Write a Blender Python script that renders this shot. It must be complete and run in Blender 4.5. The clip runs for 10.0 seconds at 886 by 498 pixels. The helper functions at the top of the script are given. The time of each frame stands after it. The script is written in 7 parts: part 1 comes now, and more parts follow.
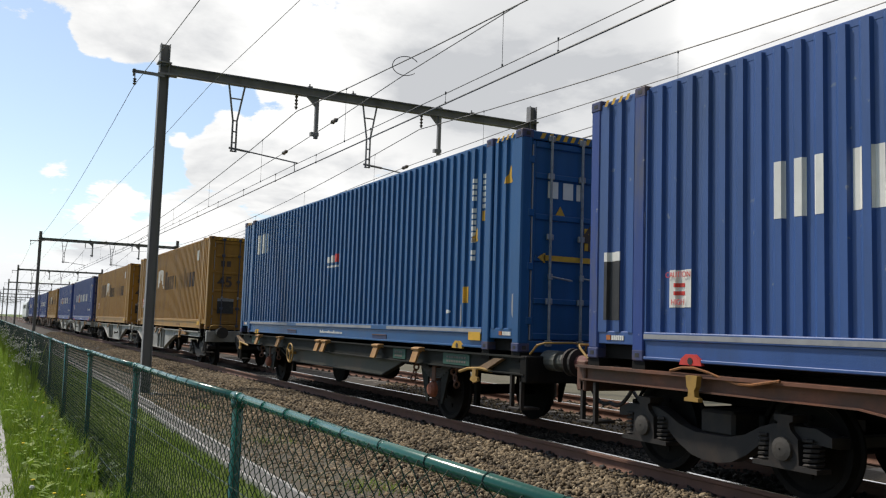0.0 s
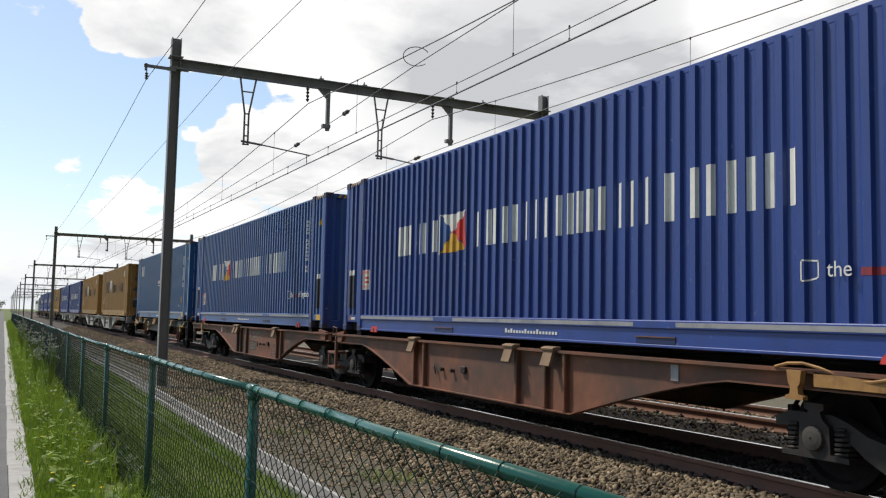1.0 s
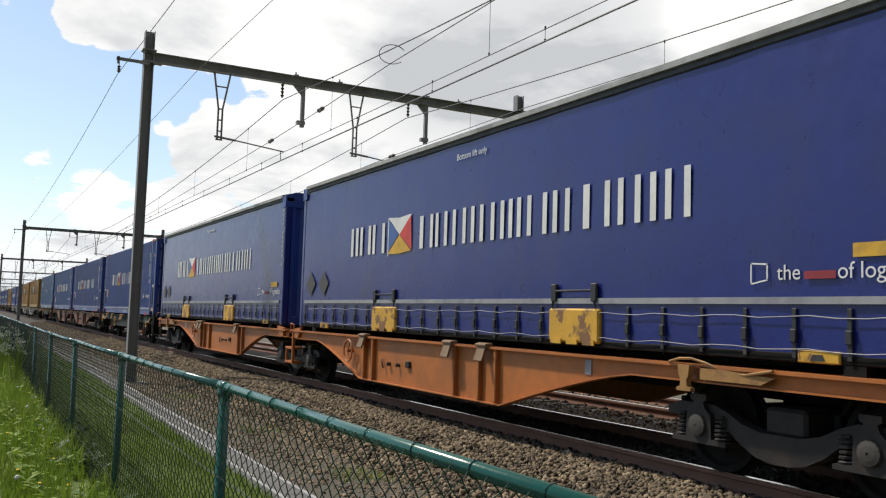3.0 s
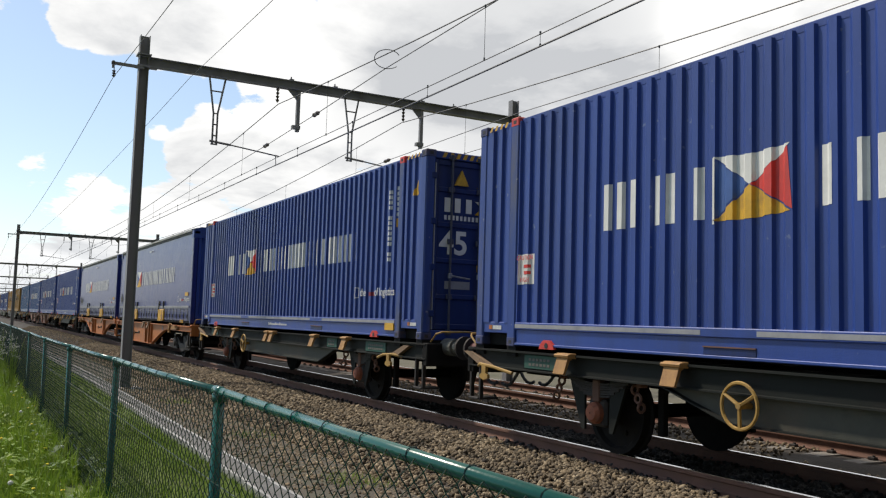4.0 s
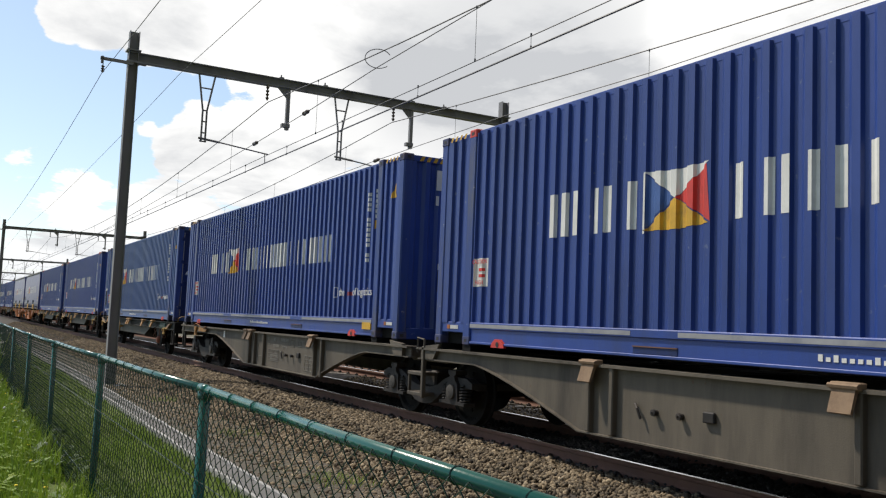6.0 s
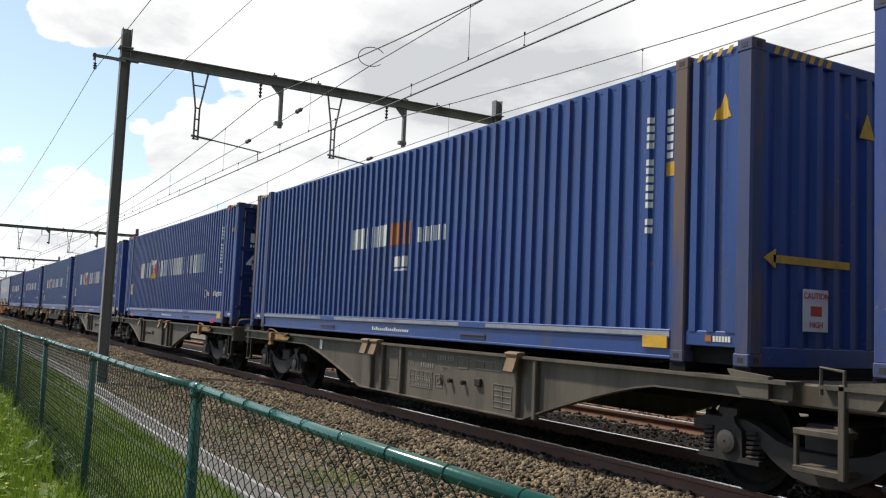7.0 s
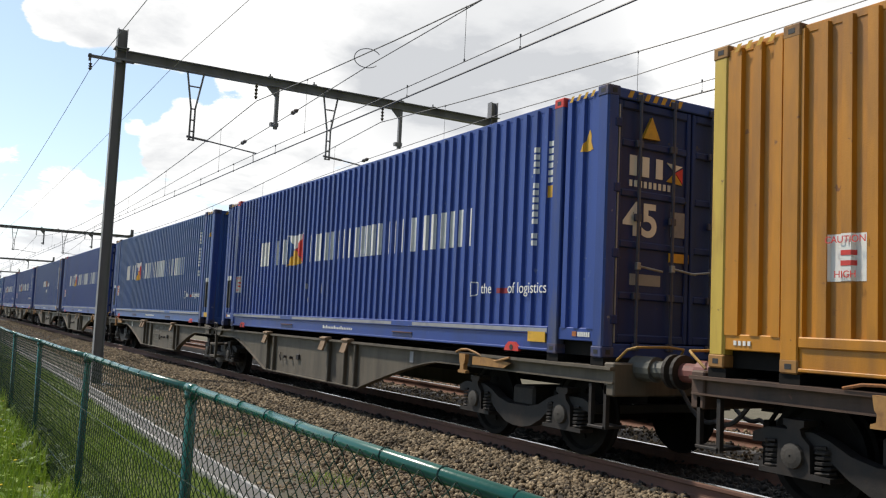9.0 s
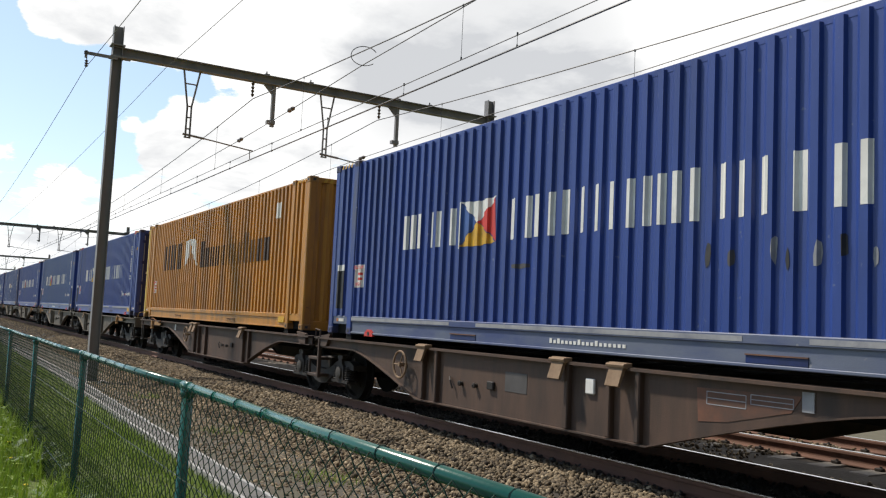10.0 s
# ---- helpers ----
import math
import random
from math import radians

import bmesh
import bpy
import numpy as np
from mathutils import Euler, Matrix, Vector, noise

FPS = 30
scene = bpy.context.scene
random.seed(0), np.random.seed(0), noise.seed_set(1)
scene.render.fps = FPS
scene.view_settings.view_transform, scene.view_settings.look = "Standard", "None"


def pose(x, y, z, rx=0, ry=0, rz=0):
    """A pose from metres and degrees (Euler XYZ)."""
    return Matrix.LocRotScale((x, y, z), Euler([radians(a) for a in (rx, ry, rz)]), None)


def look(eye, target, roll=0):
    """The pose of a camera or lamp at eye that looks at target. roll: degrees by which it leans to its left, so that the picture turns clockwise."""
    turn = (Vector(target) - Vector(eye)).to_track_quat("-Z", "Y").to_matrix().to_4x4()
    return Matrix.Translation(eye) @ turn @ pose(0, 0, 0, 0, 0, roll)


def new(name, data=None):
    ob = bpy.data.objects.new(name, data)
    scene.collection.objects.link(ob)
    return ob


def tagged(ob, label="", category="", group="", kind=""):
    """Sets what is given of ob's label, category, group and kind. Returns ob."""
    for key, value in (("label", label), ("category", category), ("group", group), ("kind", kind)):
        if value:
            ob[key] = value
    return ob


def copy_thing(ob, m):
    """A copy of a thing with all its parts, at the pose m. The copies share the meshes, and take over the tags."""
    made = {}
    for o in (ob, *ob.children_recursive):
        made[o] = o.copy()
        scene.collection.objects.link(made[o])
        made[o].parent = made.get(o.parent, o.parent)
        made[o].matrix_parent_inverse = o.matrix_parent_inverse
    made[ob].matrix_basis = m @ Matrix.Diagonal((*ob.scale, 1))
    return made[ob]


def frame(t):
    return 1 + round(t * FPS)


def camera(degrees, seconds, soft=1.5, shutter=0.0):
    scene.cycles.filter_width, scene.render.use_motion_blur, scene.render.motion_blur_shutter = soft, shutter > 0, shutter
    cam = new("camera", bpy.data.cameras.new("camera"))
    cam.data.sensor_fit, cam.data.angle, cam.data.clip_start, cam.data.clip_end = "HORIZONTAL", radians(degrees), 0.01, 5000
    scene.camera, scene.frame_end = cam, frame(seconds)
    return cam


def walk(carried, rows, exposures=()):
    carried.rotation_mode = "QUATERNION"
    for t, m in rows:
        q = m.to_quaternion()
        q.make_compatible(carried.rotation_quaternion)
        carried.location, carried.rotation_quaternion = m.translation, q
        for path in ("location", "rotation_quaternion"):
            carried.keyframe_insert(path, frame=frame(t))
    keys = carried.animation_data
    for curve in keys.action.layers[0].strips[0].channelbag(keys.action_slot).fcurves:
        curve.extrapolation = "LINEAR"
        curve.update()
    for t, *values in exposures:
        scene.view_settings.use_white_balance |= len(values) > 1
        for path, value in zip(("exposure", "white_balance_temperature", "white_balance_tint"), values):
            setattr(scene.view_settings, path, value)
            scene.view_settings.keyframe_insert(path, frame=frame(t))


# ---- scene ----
cam = camera(53.80, 10.0, soft=1.2)

# ---- the camera and its path ----
EYE_Z = 1.403
TURNS = [
    (0.0, -27.57, 5.14, -1.80),
    (0.5, -27.31, 5.03, -1.56),
    (1.0, -26.66, 4.49, -1.19),
    (1.5, -26.90, 4.54, -1.27),
    (2.0, -27.22, 4.53, -1.71),
    (2.5, -27.99, 4.42, -1.82),
    (4.0, -28.75, 4.76, -1.72),
    (4.5, -28.95, 5.08, -1.99),
    (5.0, -29.12, 5.05, -2.21),
    (5.5, -29.31, 4.89, -2.34),
    (7.0, -30.04, 4.74, -2.46),
    (7.5, -30.15, 4.69, -2.57),
    (8.0, -30.25, 4.74, -2.54),
    (8.5, -30.21, 4.80, -2.70),
    (9.0, -30.35, 4.86, -2.58),
    (9.5, -30.47, 4.86, -2.56),
    (10.0, -30.59, 4.75, -2.67),
]
walk(cam, [(t, pose(0, 0, EYE_Z, 90 + pitch, roll, yaw)) for t, yaw, pitch, roll in TURNS],
     [(0, 0.0), (5.5, 0.02), (7.5, 0.15), (10, 0.15)])

# ---- world and sun ----
SUN_ELEV, SUN_AZ = radians(54), radians(-33)      # azimuth from +y towards +x


def make_world():
    w = bpy.data.worlds.new("sky")
    w.use_nodes = True
    scene.world = w
    nt = w.node_tree
    nt.nodes.clear()
    N, L = nt.nodes.new, nt.links.new
    out, bg = N("ShaderNodeOutputWorld"), N("ShaderNodeBackground")
    sky = N("ShaderNodeTexSky")
    sky.sky_type, sky.sun_disc = "NISHITA", False
    sky.sun_elevation, sky.sun_rotation = SUN_ELEV, SUN_AZ
    sky.air_density, sky.dust_density = 1.0, 0.6
    sky_gain = N("ShaderNodeVectorMath")
    sky_gain.operation = "SCALE"
    sky_gain.inputs["Scale"].default_value = 0.155
    L(sky.outputs[0], sky_gain.inputs[0])
    tc, sep = N("ShaderNodeTexCoord"), N("ShaderNodeSeparateXYZ")
    L(tc.outputs["Generated"], sep.inputs[0])

    def math_(op, a, b=None, clamp=False):
        n = N("ShaderNodeMath")
        n.operation, n.use_clamp = op, clamp
        for i, v in enumerate((a, b)):
            if v is None:
                continue
            if isinstance(v, (int, float)):
                n.inputs[i].default_value = v
            else:
                L(v, n.inputs[i])
        return n.outputs[0]

    # clouds lie on a sheet, so they crowd towards the horizon
    low = math_("ADD", math_("MAXIMUM", sep.outputs[2], 0.0), 0.22)
    comb = N("ShaderNodeCombineXYZ")
    L(math_("DIVIDE", sep.outputs[0], low), comb.inputs[0])
    L(math_("DIVIDE", sep.outputs[1], low), comb.inputs[1])
    L(math_("MULTIPLY", sep.outputs[2], 1.5), comb.inputs[2])

    def noise_(scale, detail, rough, off, warp=0.0):
        m, n = N("ShaderNodeMapping"), N("ShaderNodeTexNoise")
        m.inputs["Location"].default_value = off
        L(comb.outputs[0], m.inputs[0])
        L(m.outputs[0], n.inputs["Vector"])
        n.inputs["Scale"].default_value, n.inputs["Detail"].default_value = scale, detail
        n.inputs["Roughness"].default_value, n.inputs["Distortion"].default_value = rough, warp
        return n.outputs["Fac"]

    def ramp_(fac, a, b):
        n = N("ShaderNodeMapRange")
        n.interpolation_type = "SMOOTHSTEP"
        n.inputs["From Min"].default_value, n.inputs["From Max"].default_value = a, b
        L(fac, n.inputs["Value"])
        return n.outputs[0]

    def toward(yaw, pitch, a, b):
        """1 near a direction, falling to 0 away from it."""
        d = N("ShaderNodeVectorMath")
        d.operation = "DOT_PRODUCT"
        yw, pt = radians(yaw), radians(pitch)
        d.inputs[1].default_value = (math.sin(yw) * math.cos(pt), math.cos(yw) * math.cos(pt), math.sin(pt))
        L(tc.outputs["Generated"], d.inputs[0])
        return ramp_(d.outputs["Value"], math.cos(radians(a)), math.cos(radians(b)))

    big = noise_(0.55, 2, 0.5, (3.1, 0.4, 0.2))
    fine = noise_(5.0, 14, 0.66, (0.7, 2.2, 0.0), 0.15)
    cover = math_("ADD", math_("ADD", math_("MULTIPLY", big, 0.20), math_("MULTIPLY", fine, 1.20)), -0.08)
    # a clear stretch of sky, down the line of the track and beside it, and the banks that edge it
    for places, way in ((CLEARINGS, "SUBTRACT"), (BANKS, "ADD")):
        most = 0.0
        for yaw, pitch, a, b, k in places:
            most = math_("MAXIMUM", math_("MULTIPLY", toward(yaw, pitch, a, b), k), most)
        cover = math_(way, cover, most)
    mask = ramp_(cover, 0.44, 0.56)
    shade = ramp_(noise_(1.7, 8, 0.58, (5.0, 1.0, 0.3), 0.2), 0.29, 0.57)
    for yaw, pitch, a, b, k in THICK:
        shade = math_("SUBTRACT", shade, math_("MULTIPLY", toward(yaw, pitch, a, b), k), True)
    tone = N("ShaderNodeMix")
    tone.data_type = "RGBA"
    tone.inputs["A"].default_value, tone.inputs["B"].default_value = (0.60, 0.615, 0.64, 1), (1.07, 1.065, 1.05, 1)
    L(shade, tone.inputs["Factor"])
    mix = N("ShaderNodeMix")
    mix.data_type = "RGBA"
    L(mask, mix.inputs["Factor"])
    veil = N("ShaderNodeMix")
    veil.data_type = "RGBA"
    veil.inputs["Factor"].default_value, veil.inputs["B"].default_value = 0.20, (0.80, 0.88, 0.95, 1)
    L(sky_gain.outputs[0], veil.inputs["A"])
    L(veil.outputs["Result"], mix.inputs["A"])
    L(tone.outputs["Result"], mix.inputs["B"])
    # pale haze low down
    haze = N("ShaderNodeMix")
    haze.data_type = "RGBA"
    haze.inputs["B"].default_value = (0.86, 0.89, 0.93, 1)
    L(ramp_(sep.outputs[2], 0.11, -0.02), haze.inputs["Factor"])
    # the whole sky is lightest round the sun and over the line, and dulls steadily away from it
    dull = N("ShaderNodeVectorMath")
    dull.operation = "SCALE"
    away = N("ShaderNodeMapRange")
    away.inputs["From Min"].default_value, away.inputs["From Max"].default_value = -0.60, 0.50
    away.inputs["To Min"].default_value, away.inputs["To Max"].default_value = 0.12, 1.0
    lean = N("ShaderNodeVectorMath")
    lean.operation = "DOT_PRODUCT"
    lean.inputs[1].default_value = (-0.20, 0.84, 0.50)
    L(tc.outputs["Generated"], lean.inputs[0])
    L(lean.outputs["Value"], away.inputs["Value"])
    L(mix.outputs["Result"], haze.inputs["A"])
    L(haze.outputs["Result"], dull.inputs[0])
    L(away.outputs[0], dull.inputs["Scale"])
    L(dull.outputs[0], bg.inputs["Color"])
    bg.inputs["Strength"].default_value = 1.0
    L(bg.outputs[0], out.inputs[0])


CLEARINGS = [(-85.0, 28.0, 78.0, 45.0, 0.36), (-8.6, 9.4, 12.2, 8.5, 0.36), (-1.4, 11.3, 9.6, 5.6, 0.36), (2.4, 11.4, 6.7, 3.7, 0.36), (5.1, 12.0, 5.2, 3.0, 0.36), (7.9, 13.2, 4.4, 2.0, 0.36),
             (10.8, 14.1, 3.2, 1.3, 0.36), (13.5, 14.3, 2.3, 0.8, 0.33), (16.2, 14.4, 1.9, 0.5, 0.28), (8.6, 10.0, 3.0, 1.3, 0.34)]
BANKS = [(39.3, 19.4, 17.4, 12.2, 0.28), (23.9, 17.2, 4.8, 2.2, 0.24), (54.8, 23.0, 18.5, 11.1, 0.25),
         (5.0, 17.1, 1.9, 0.7, 0.40), (7.2, 17.3, 2.6, 1.1, 0.40), (9.9, 17.5, 3.0, 1.5, 0.40), (12.6, 17.2, 3.0, 1.3, 0.36), (16.6, 16.8, 3.3, 1.5, 0.30),
         (9.9, 11.4, 0.9, 0.2, 0.26), (13.2, 11.8, 1.9, 0.7, 0.30), (12.1, 10.0, 1.9, 0.7, 0.24), (3.1, 8.0, 1.5, 0.4, 0.22), (6.1, 6.9, 2.2, 0.9, 0.20),
         (17.3, 11.4, 3.3, 1.9, 0.20)]
THICK = [(33.8, 16.9, 11.1, 4.1, 0.62), (24.1, 14.0, 4.8, 1.5, 0.25), (46.5, 18.5, 4.8, 1.1, -0.5)]
make_world()
sun = new("sun", bpy.data.lights.new("sun", "SUN"))
sun.data.energy, sun.data.angle, sun.data.color = 4.2, radians(3.5), (1.0, 0.92, 0.80)
sun.matrix_world = look((60 * math.sin(SUN_AZ), 60 * math.cos(SUN_AZ), 60 * math.tan(SUN_ELEV)), (0, 0, 0))


# ---- materials ----
def mat(name, col, rough=0.6, metal=0.0, var=0.12, scale=6.0, dirt=None, amount=0.5, dscale=1.2, stretch=(1, 1, 1), bump=0.15, bscale=60.0,
        rand=0.0, spec=0.5, edge=(0.48, 0.68), chips=None):
    """Colour with fine grain, larger stains of a second colour, and fine relief."""
    m = bpy.data.materials.new(name)
    m.use_nodes = True
    nt = m.node_tree
    N, L = nt.nodes.new, nt.links.new
    b = nt.nodes["Principled BSDF"]
    b.inputs["Metallic"].default_value, b.inputs["Specular IOR Level"].default_value = metal, spec
    tc, mp = N("ShaderNodeTexCoord"), N("ShaderNodeMapping")
    mp.inputs["Scale"].default_value = stretch
    L(tc.outputs["Object"], mp.inputs[0])

    def noise_(sc, detail, vec):
        n = N("ShaderNodeTexNoise")
        n.inputs["Scale"].default_value, n.inputs["Detail"].default_value, n.inputs["Roughness"].default_value = sc, detail, 0.62
        L(vec, n.inputs["Vector"])
        return n.outputs["Fac"]

    def mix_(fac, a, c):
        n = N("ShaderNodeMix")
        n.data_type = "RGBA"
        for k, v in (("Factor", fac), ("A", a), ("B", c)):
            if isinstance(v, (tuple, float)):
                n.inputs[k].default_value = v
            else:
                L(v, n.inputs[k])
        return n.outputs["Result"]

    def range_(v, a, c, d=0.0, e=1.0):
        n = N("ShaderNodeMapRange")
        for k, x in (("From Min", a), ("From Max", c), ("To Min", d), ("To Max", e)):
            n.inputs[k].default_value = x
        L(v, n.inputs["Value"])
        return n.outputs[0]

    lo = tuple(max(0, c * (1 - var)) for c in col) + (1.0,)
    hi = tuple(min(1, c * (1 + var)) for c in col) + (1.0,)
    grain = noise_(scale, 6, mp.outputs[0])
    c = mix_(range_(grain, 0.3, 0.7), lo, hi)
    r = range_(grain, 0.2, 0.8, rough - 0.06, min(1, rough + 0.08))
    if dirt:
        big = range_(noise_(dscale, 8, mp.outputs[0]), edge[0], edge[1], 0.0, amount)
        c = mix_(big, c, tuple(dirt) + (1.0,))
    if chips:
        c = mix_(range_(noise_(9.0, 9, tc.outputs["Object"]), 0.665, 0.70, 0.0, 0.75), c, tuple(chips) + (1.0,))
    if rand:
        oi, hs = N("ShaderNodeObjectInfo"), N("ShaderNodeHueSaturation")
        L(range_(oi.outputs["Random"], 0, 1, 1 - rand, 1 + rand), hs.inputs["Value"])
        L(c, hs.inputs["Color"])
        c = hs.outputs[0]
    L(c, b.inputs["Base Color"])
    L(r, b.inputs["Roughness"])
    if bump:
        bn = N("ShaderNodeBump")
        bn.inputs["Strength"].default_value, bn.inputs["Distance"].default_value = bump, 0.01
        L(noise_(bscale, 4, tc.outputs["Object"]), bn.inputs["Height"])
        L(bn.outputs[0], b.inputs["Normal"])
    return m


def island_mat(name, cols, rough=0.8, bump=0.3, bscale=80.0, thin=0.0):
    """For loose pieces joined in one mesh: each takes a colour of its own out of the ramp."""
    m = bpy.data.materials.new(name)
    m.use_nodes = True
    nt = m.node_tree
    N, L = nt.nodes.new, nt.links.new
    b = nt.nodes["Principled BSDF"]
    g, rp, nz, hs = N("ShaderNodeNewGeometry"), N("ShaderNodeValToRGB"), N("ShaderNodeTexNoise"), N("ShaderNodeHueSaturation")
    e = rp.color_ramp.elements
    while len(e) < len(cols):
        e.new(0.5)
    for i, c in enumerate(cols):
        e[i].position, e[i].color = i / (len(cols) - 1), (*c, 1)
    L(g.outputs["Random Per Island"], rp.inputs[0])
    tc, mr = N("ShaderNodeTexCoord"), N("ShaderNodeMapRange")
    L(tc.outputs["Object"], nz.inputs["Vector"])
    nz.inputs["Scale"].default_value, nz.inputs["Detail"].default_value = 1.3, 5
    mr.inputs["From Min"].default_value, mr.inputs["From Max"].default_value = 0.3, 0.7
    mr.inputs["To Min"].default_value, mr.inputs["To Max"].default_value = 0.72, 1.22
    L(nz.outputs["Fac"], mr.inputs["Value"])
    L(mr.outputs[0], hs.inputs["Value"])
    L(rp.outputs[0], hs.inputs["Color"])
    L(hs.outputs[0], b.inputs["Base Color"])
    b.inputs["Roughness"].default_value = rough
    if thin:       # thin leaves let part of the light through
        tl, mx = N("ShaderNodeBsdfTranslucent"), N("ShaderNodeMixShader")
        L(hs.outputs[0], tl.inputs["Color"])
        mx.inputs[0].default_value = thin
        L(b.outputs[0], mx.inputs[1])
        L(tl.outputs[0], mx.inputs[2])
        L(mx.outputs[0], nt.nodes["Material Output"].inputs["Surface"])
    if bump:
        bn, n2 = N("ShaderNodeBump"), N("ShaderNodeTexNoise")
        n2.inputs["Scale"].default_value = bscale
        L(tc.outputs["Object"], n2.inputs["Vector"])
        bn.inputs["Strength"].default_value, bn.inputs["Distance"].default_value = bump, 0.01
        L(n2.outputs["Fac"], bn.inputs["Height"])
        L(bn.outputs[0], b.inputs["Normal"])
    return m


TALL = (1, 1, 0.18)     # stains drawn out downwards
NAVY = mat("navy_paint", (0.0180, 0.0500, 0.236), 0.42, spec=0.5, var=0.12, dirt=(0.024, 0.034, 0.085), amount=0.45, stretch=TALL, rand=0.10, chips=(0.13, 0.16, 0.27))
ROYAL = mat("royal_blue_paint", (0.030, 0.080, 0.248), 0.42, spec=0.5, var=0.12, dirt=(0.043, 0.068, 0.13), amount=0.5, stretch=TALL, rand=0.05, chips=(0.16, 0.19, 0.26))
# grime over navy, the base also darkened for the doors' shaded side
GRIMY_SHADED_NAVY = mat("grimy_shaded_navy", (0.0105, 0.0265, 0.125), 0.42, spec=0.35, var=0.15, dirt=(0.018, 0.021, 0.036), amount=0.6, stretch=TALL, dscale=1.8, edge=(0.42, 0.62), chips=(0.07, 0.06, 0.06))
ROPE = mat("weathered_orange_rope", (0.24, 0.095, 0.030), 0.85, dirt=(0.10, 0.055, 0.03), amount=0.8, dscale=9, var=0.35, scale=60, bump=0.6)
SCUFFED = mat("weathered_blue_paint", (0.018, 0.054, 0.215), 0.40, spec=0.5, var=0.14, dirt=(0.075, 0.065, 0.080), amount=0.6, stretch=TALL, dscale=1.6, edge=(0.53, 0.70), chips=(0.15, 0.10, 0.07))
FLAG_BLUE = mat("faded_flag_blue", (0.045, 0.105, 0.30), 0.5, dirt=(0.03, 0.06, 0.17), amount=0.4, dscale=3)
AZURE = mat("azure_paint", (0.011, 0.078, 0.220), 0.36, spec=0.35, var=0.10, dirt=(0.018, 0.056, 0.13), amount=0.4, stretch=TALL)
CHIPPED = mat("chipped_navy_post", (0.018, 0.048, 0.215), 0.5, var=0.15, dirt=(0.085, 0.085, 0.105), amount=0.75, dscale=2.4, stretch=TALL, edge=(0.50, 0.62), chips=(0.26, 0.26, 0.29))
WORN_YELLOW = mat("worn_pale_yellow_paint", (0.52, 0.36, 0.055), 0.5, dirt=(0.30, 0.15, 0.03), amount=0.8, dscale=4, stretch=TALL, chips=(0.12, 0.06, 0.03))
OCHRE = mat("ochre_paint", (0.445, 0.183, 0.008), 0.45, var=0.16, dirt=(0.185, 0.085, 0.022), amount=0.8, stretch=TALL, dscale=2.0, edge=(0.45, 0.66), chips=(0.14, 0.055, 0.02))
WORN_OCHRE = mat("grimy_ochre_paint", (0.300, 0.150, 0.016), 0.5, var=0.15, dirt=(0.150, 0.075, 0.014), amount=0.8, stretch=TALL, rand=0.10, chips=(0.12, 0.07, 0.04))
TARP = mat("blue_tarpaulin", (0.012, 0.021, 0.150), 0.30, spec=0.42, var=0.12, dirt=(0.034, 0.034, 0.085), amount=0.35, dscale=0.8, bump=0.25, bscale=7)
ROOF_GREY = mat("weathered_roof_cloth", (0.45, 0.45, 0.44), 0.8, dirt=(0.16, 0.15, 0.14), amount=0.7)
WHITE = mat("white_lettering_paint", (0.70, 0.69, 0.65), 0.6, dirt=(0.50, 0.48, 0.45), amount=0.5, dscale=3)
PALE = mat("worn_pale_stripe", (0.29, 0.29, 0.30), 0.65, dirt=(0.13, 0.14, 0.18), amount=0.7, dscale=2)
INK = mat("faded_dark_lettering", (0.055, 0.040, 0.034), 0.7, dirt=(0.16, 0.09, 0.04), amount=0.6, dscale=2.5)
YELLOW = mat("yellow_paint", (0.60, 0.34, 0.025), 0.55, dirt=(0.25, 0.14, 0.04), amount=0.6, dscale=5)
GRAB = mat("scraped_yellow_plate", (0.58, 0.32, 0.03), 0.6, dirt=(0.16, 0.075, 0.04), amount=0.9, dscale=3.2, edge=(0.53, 0.57))
DULL_YELLOW = mat("dull_yellow_pipe", (0.36, 0.21, 0.045), 0.65, dirt=(0.12, 0.08, 0.04), amount=0.7, dscale=6)
RED = mat("red_paint", (0.60, 0.045, 0.035), 0.55, dirt=(0.25, 0.04, 0.03), amount=0.4, dscale=4)
FADED_RED = mat("faded_red_lettering", (0.26, 0.022, 0.030), 0.6, dirt=(0.10, 0.02, 0.05), amount=0.6, dscale=5)
SCRAPED = mat("scraped_pale_blue_paint", (0.115, 0.135, 0.190), 0.55, dirt=(0.035, 0.055, 0.16), amount=0.9, dscale=1.4, stretch=(1, 0.25, 1), edge=(0.45, 0.60), chips=(0.22, 0.22, 0.24))
BLACK = mat("black_marking", (0.02, 0.02, 0.022), 0.6, dirt=(0.08, 0.07, 0.06), amount=0.5, dscale=4)
RUSTY_BLUE = mat("rusted_blue_casting", (0.04, 0.05, 0.13), 0.7, dirt=(0.12, 0.08, 0.06), amount=0.8, dscale=4)
RUST_BLUE_POST = mat("rust_stained_blue_post", (0.040, 0.058, 0.150), 0.65, dirt=(0.135, 0.080, 0.050), amount=0.9, dscale=2.6, stretch=TALL, edge=(0.44, 0.60))
RUSTY_OCHRE = mat("rusted_ochre_casting", (0.30, 0.15, 0.04), 0.7, dirt=(0.12, 0.06, 0.03), amount=0.8, dscale=4)
ROD = mat("dull_rod_paint", (0.06, 0.065, 0.10), 0.5, 0.3, dirt=(0.12, 0.10, 0.09), amount=0.6, dscale=5)
STEEL = mat("galvanised_rod", (0.30, 0.31, 0.33), 0.45, 0.6, dirt=(0.12, 0.10, 0.09), amount=0.6, dscale=5)
RUST_FRAME = mat("rust_brown_frame", (0.175, 0.068, 0.036), 0.7, dirt=(0.062, 0.041, 0.031), amount=0.85, dscale=0.9, var=0.25, edge=(0.42, 0.62))
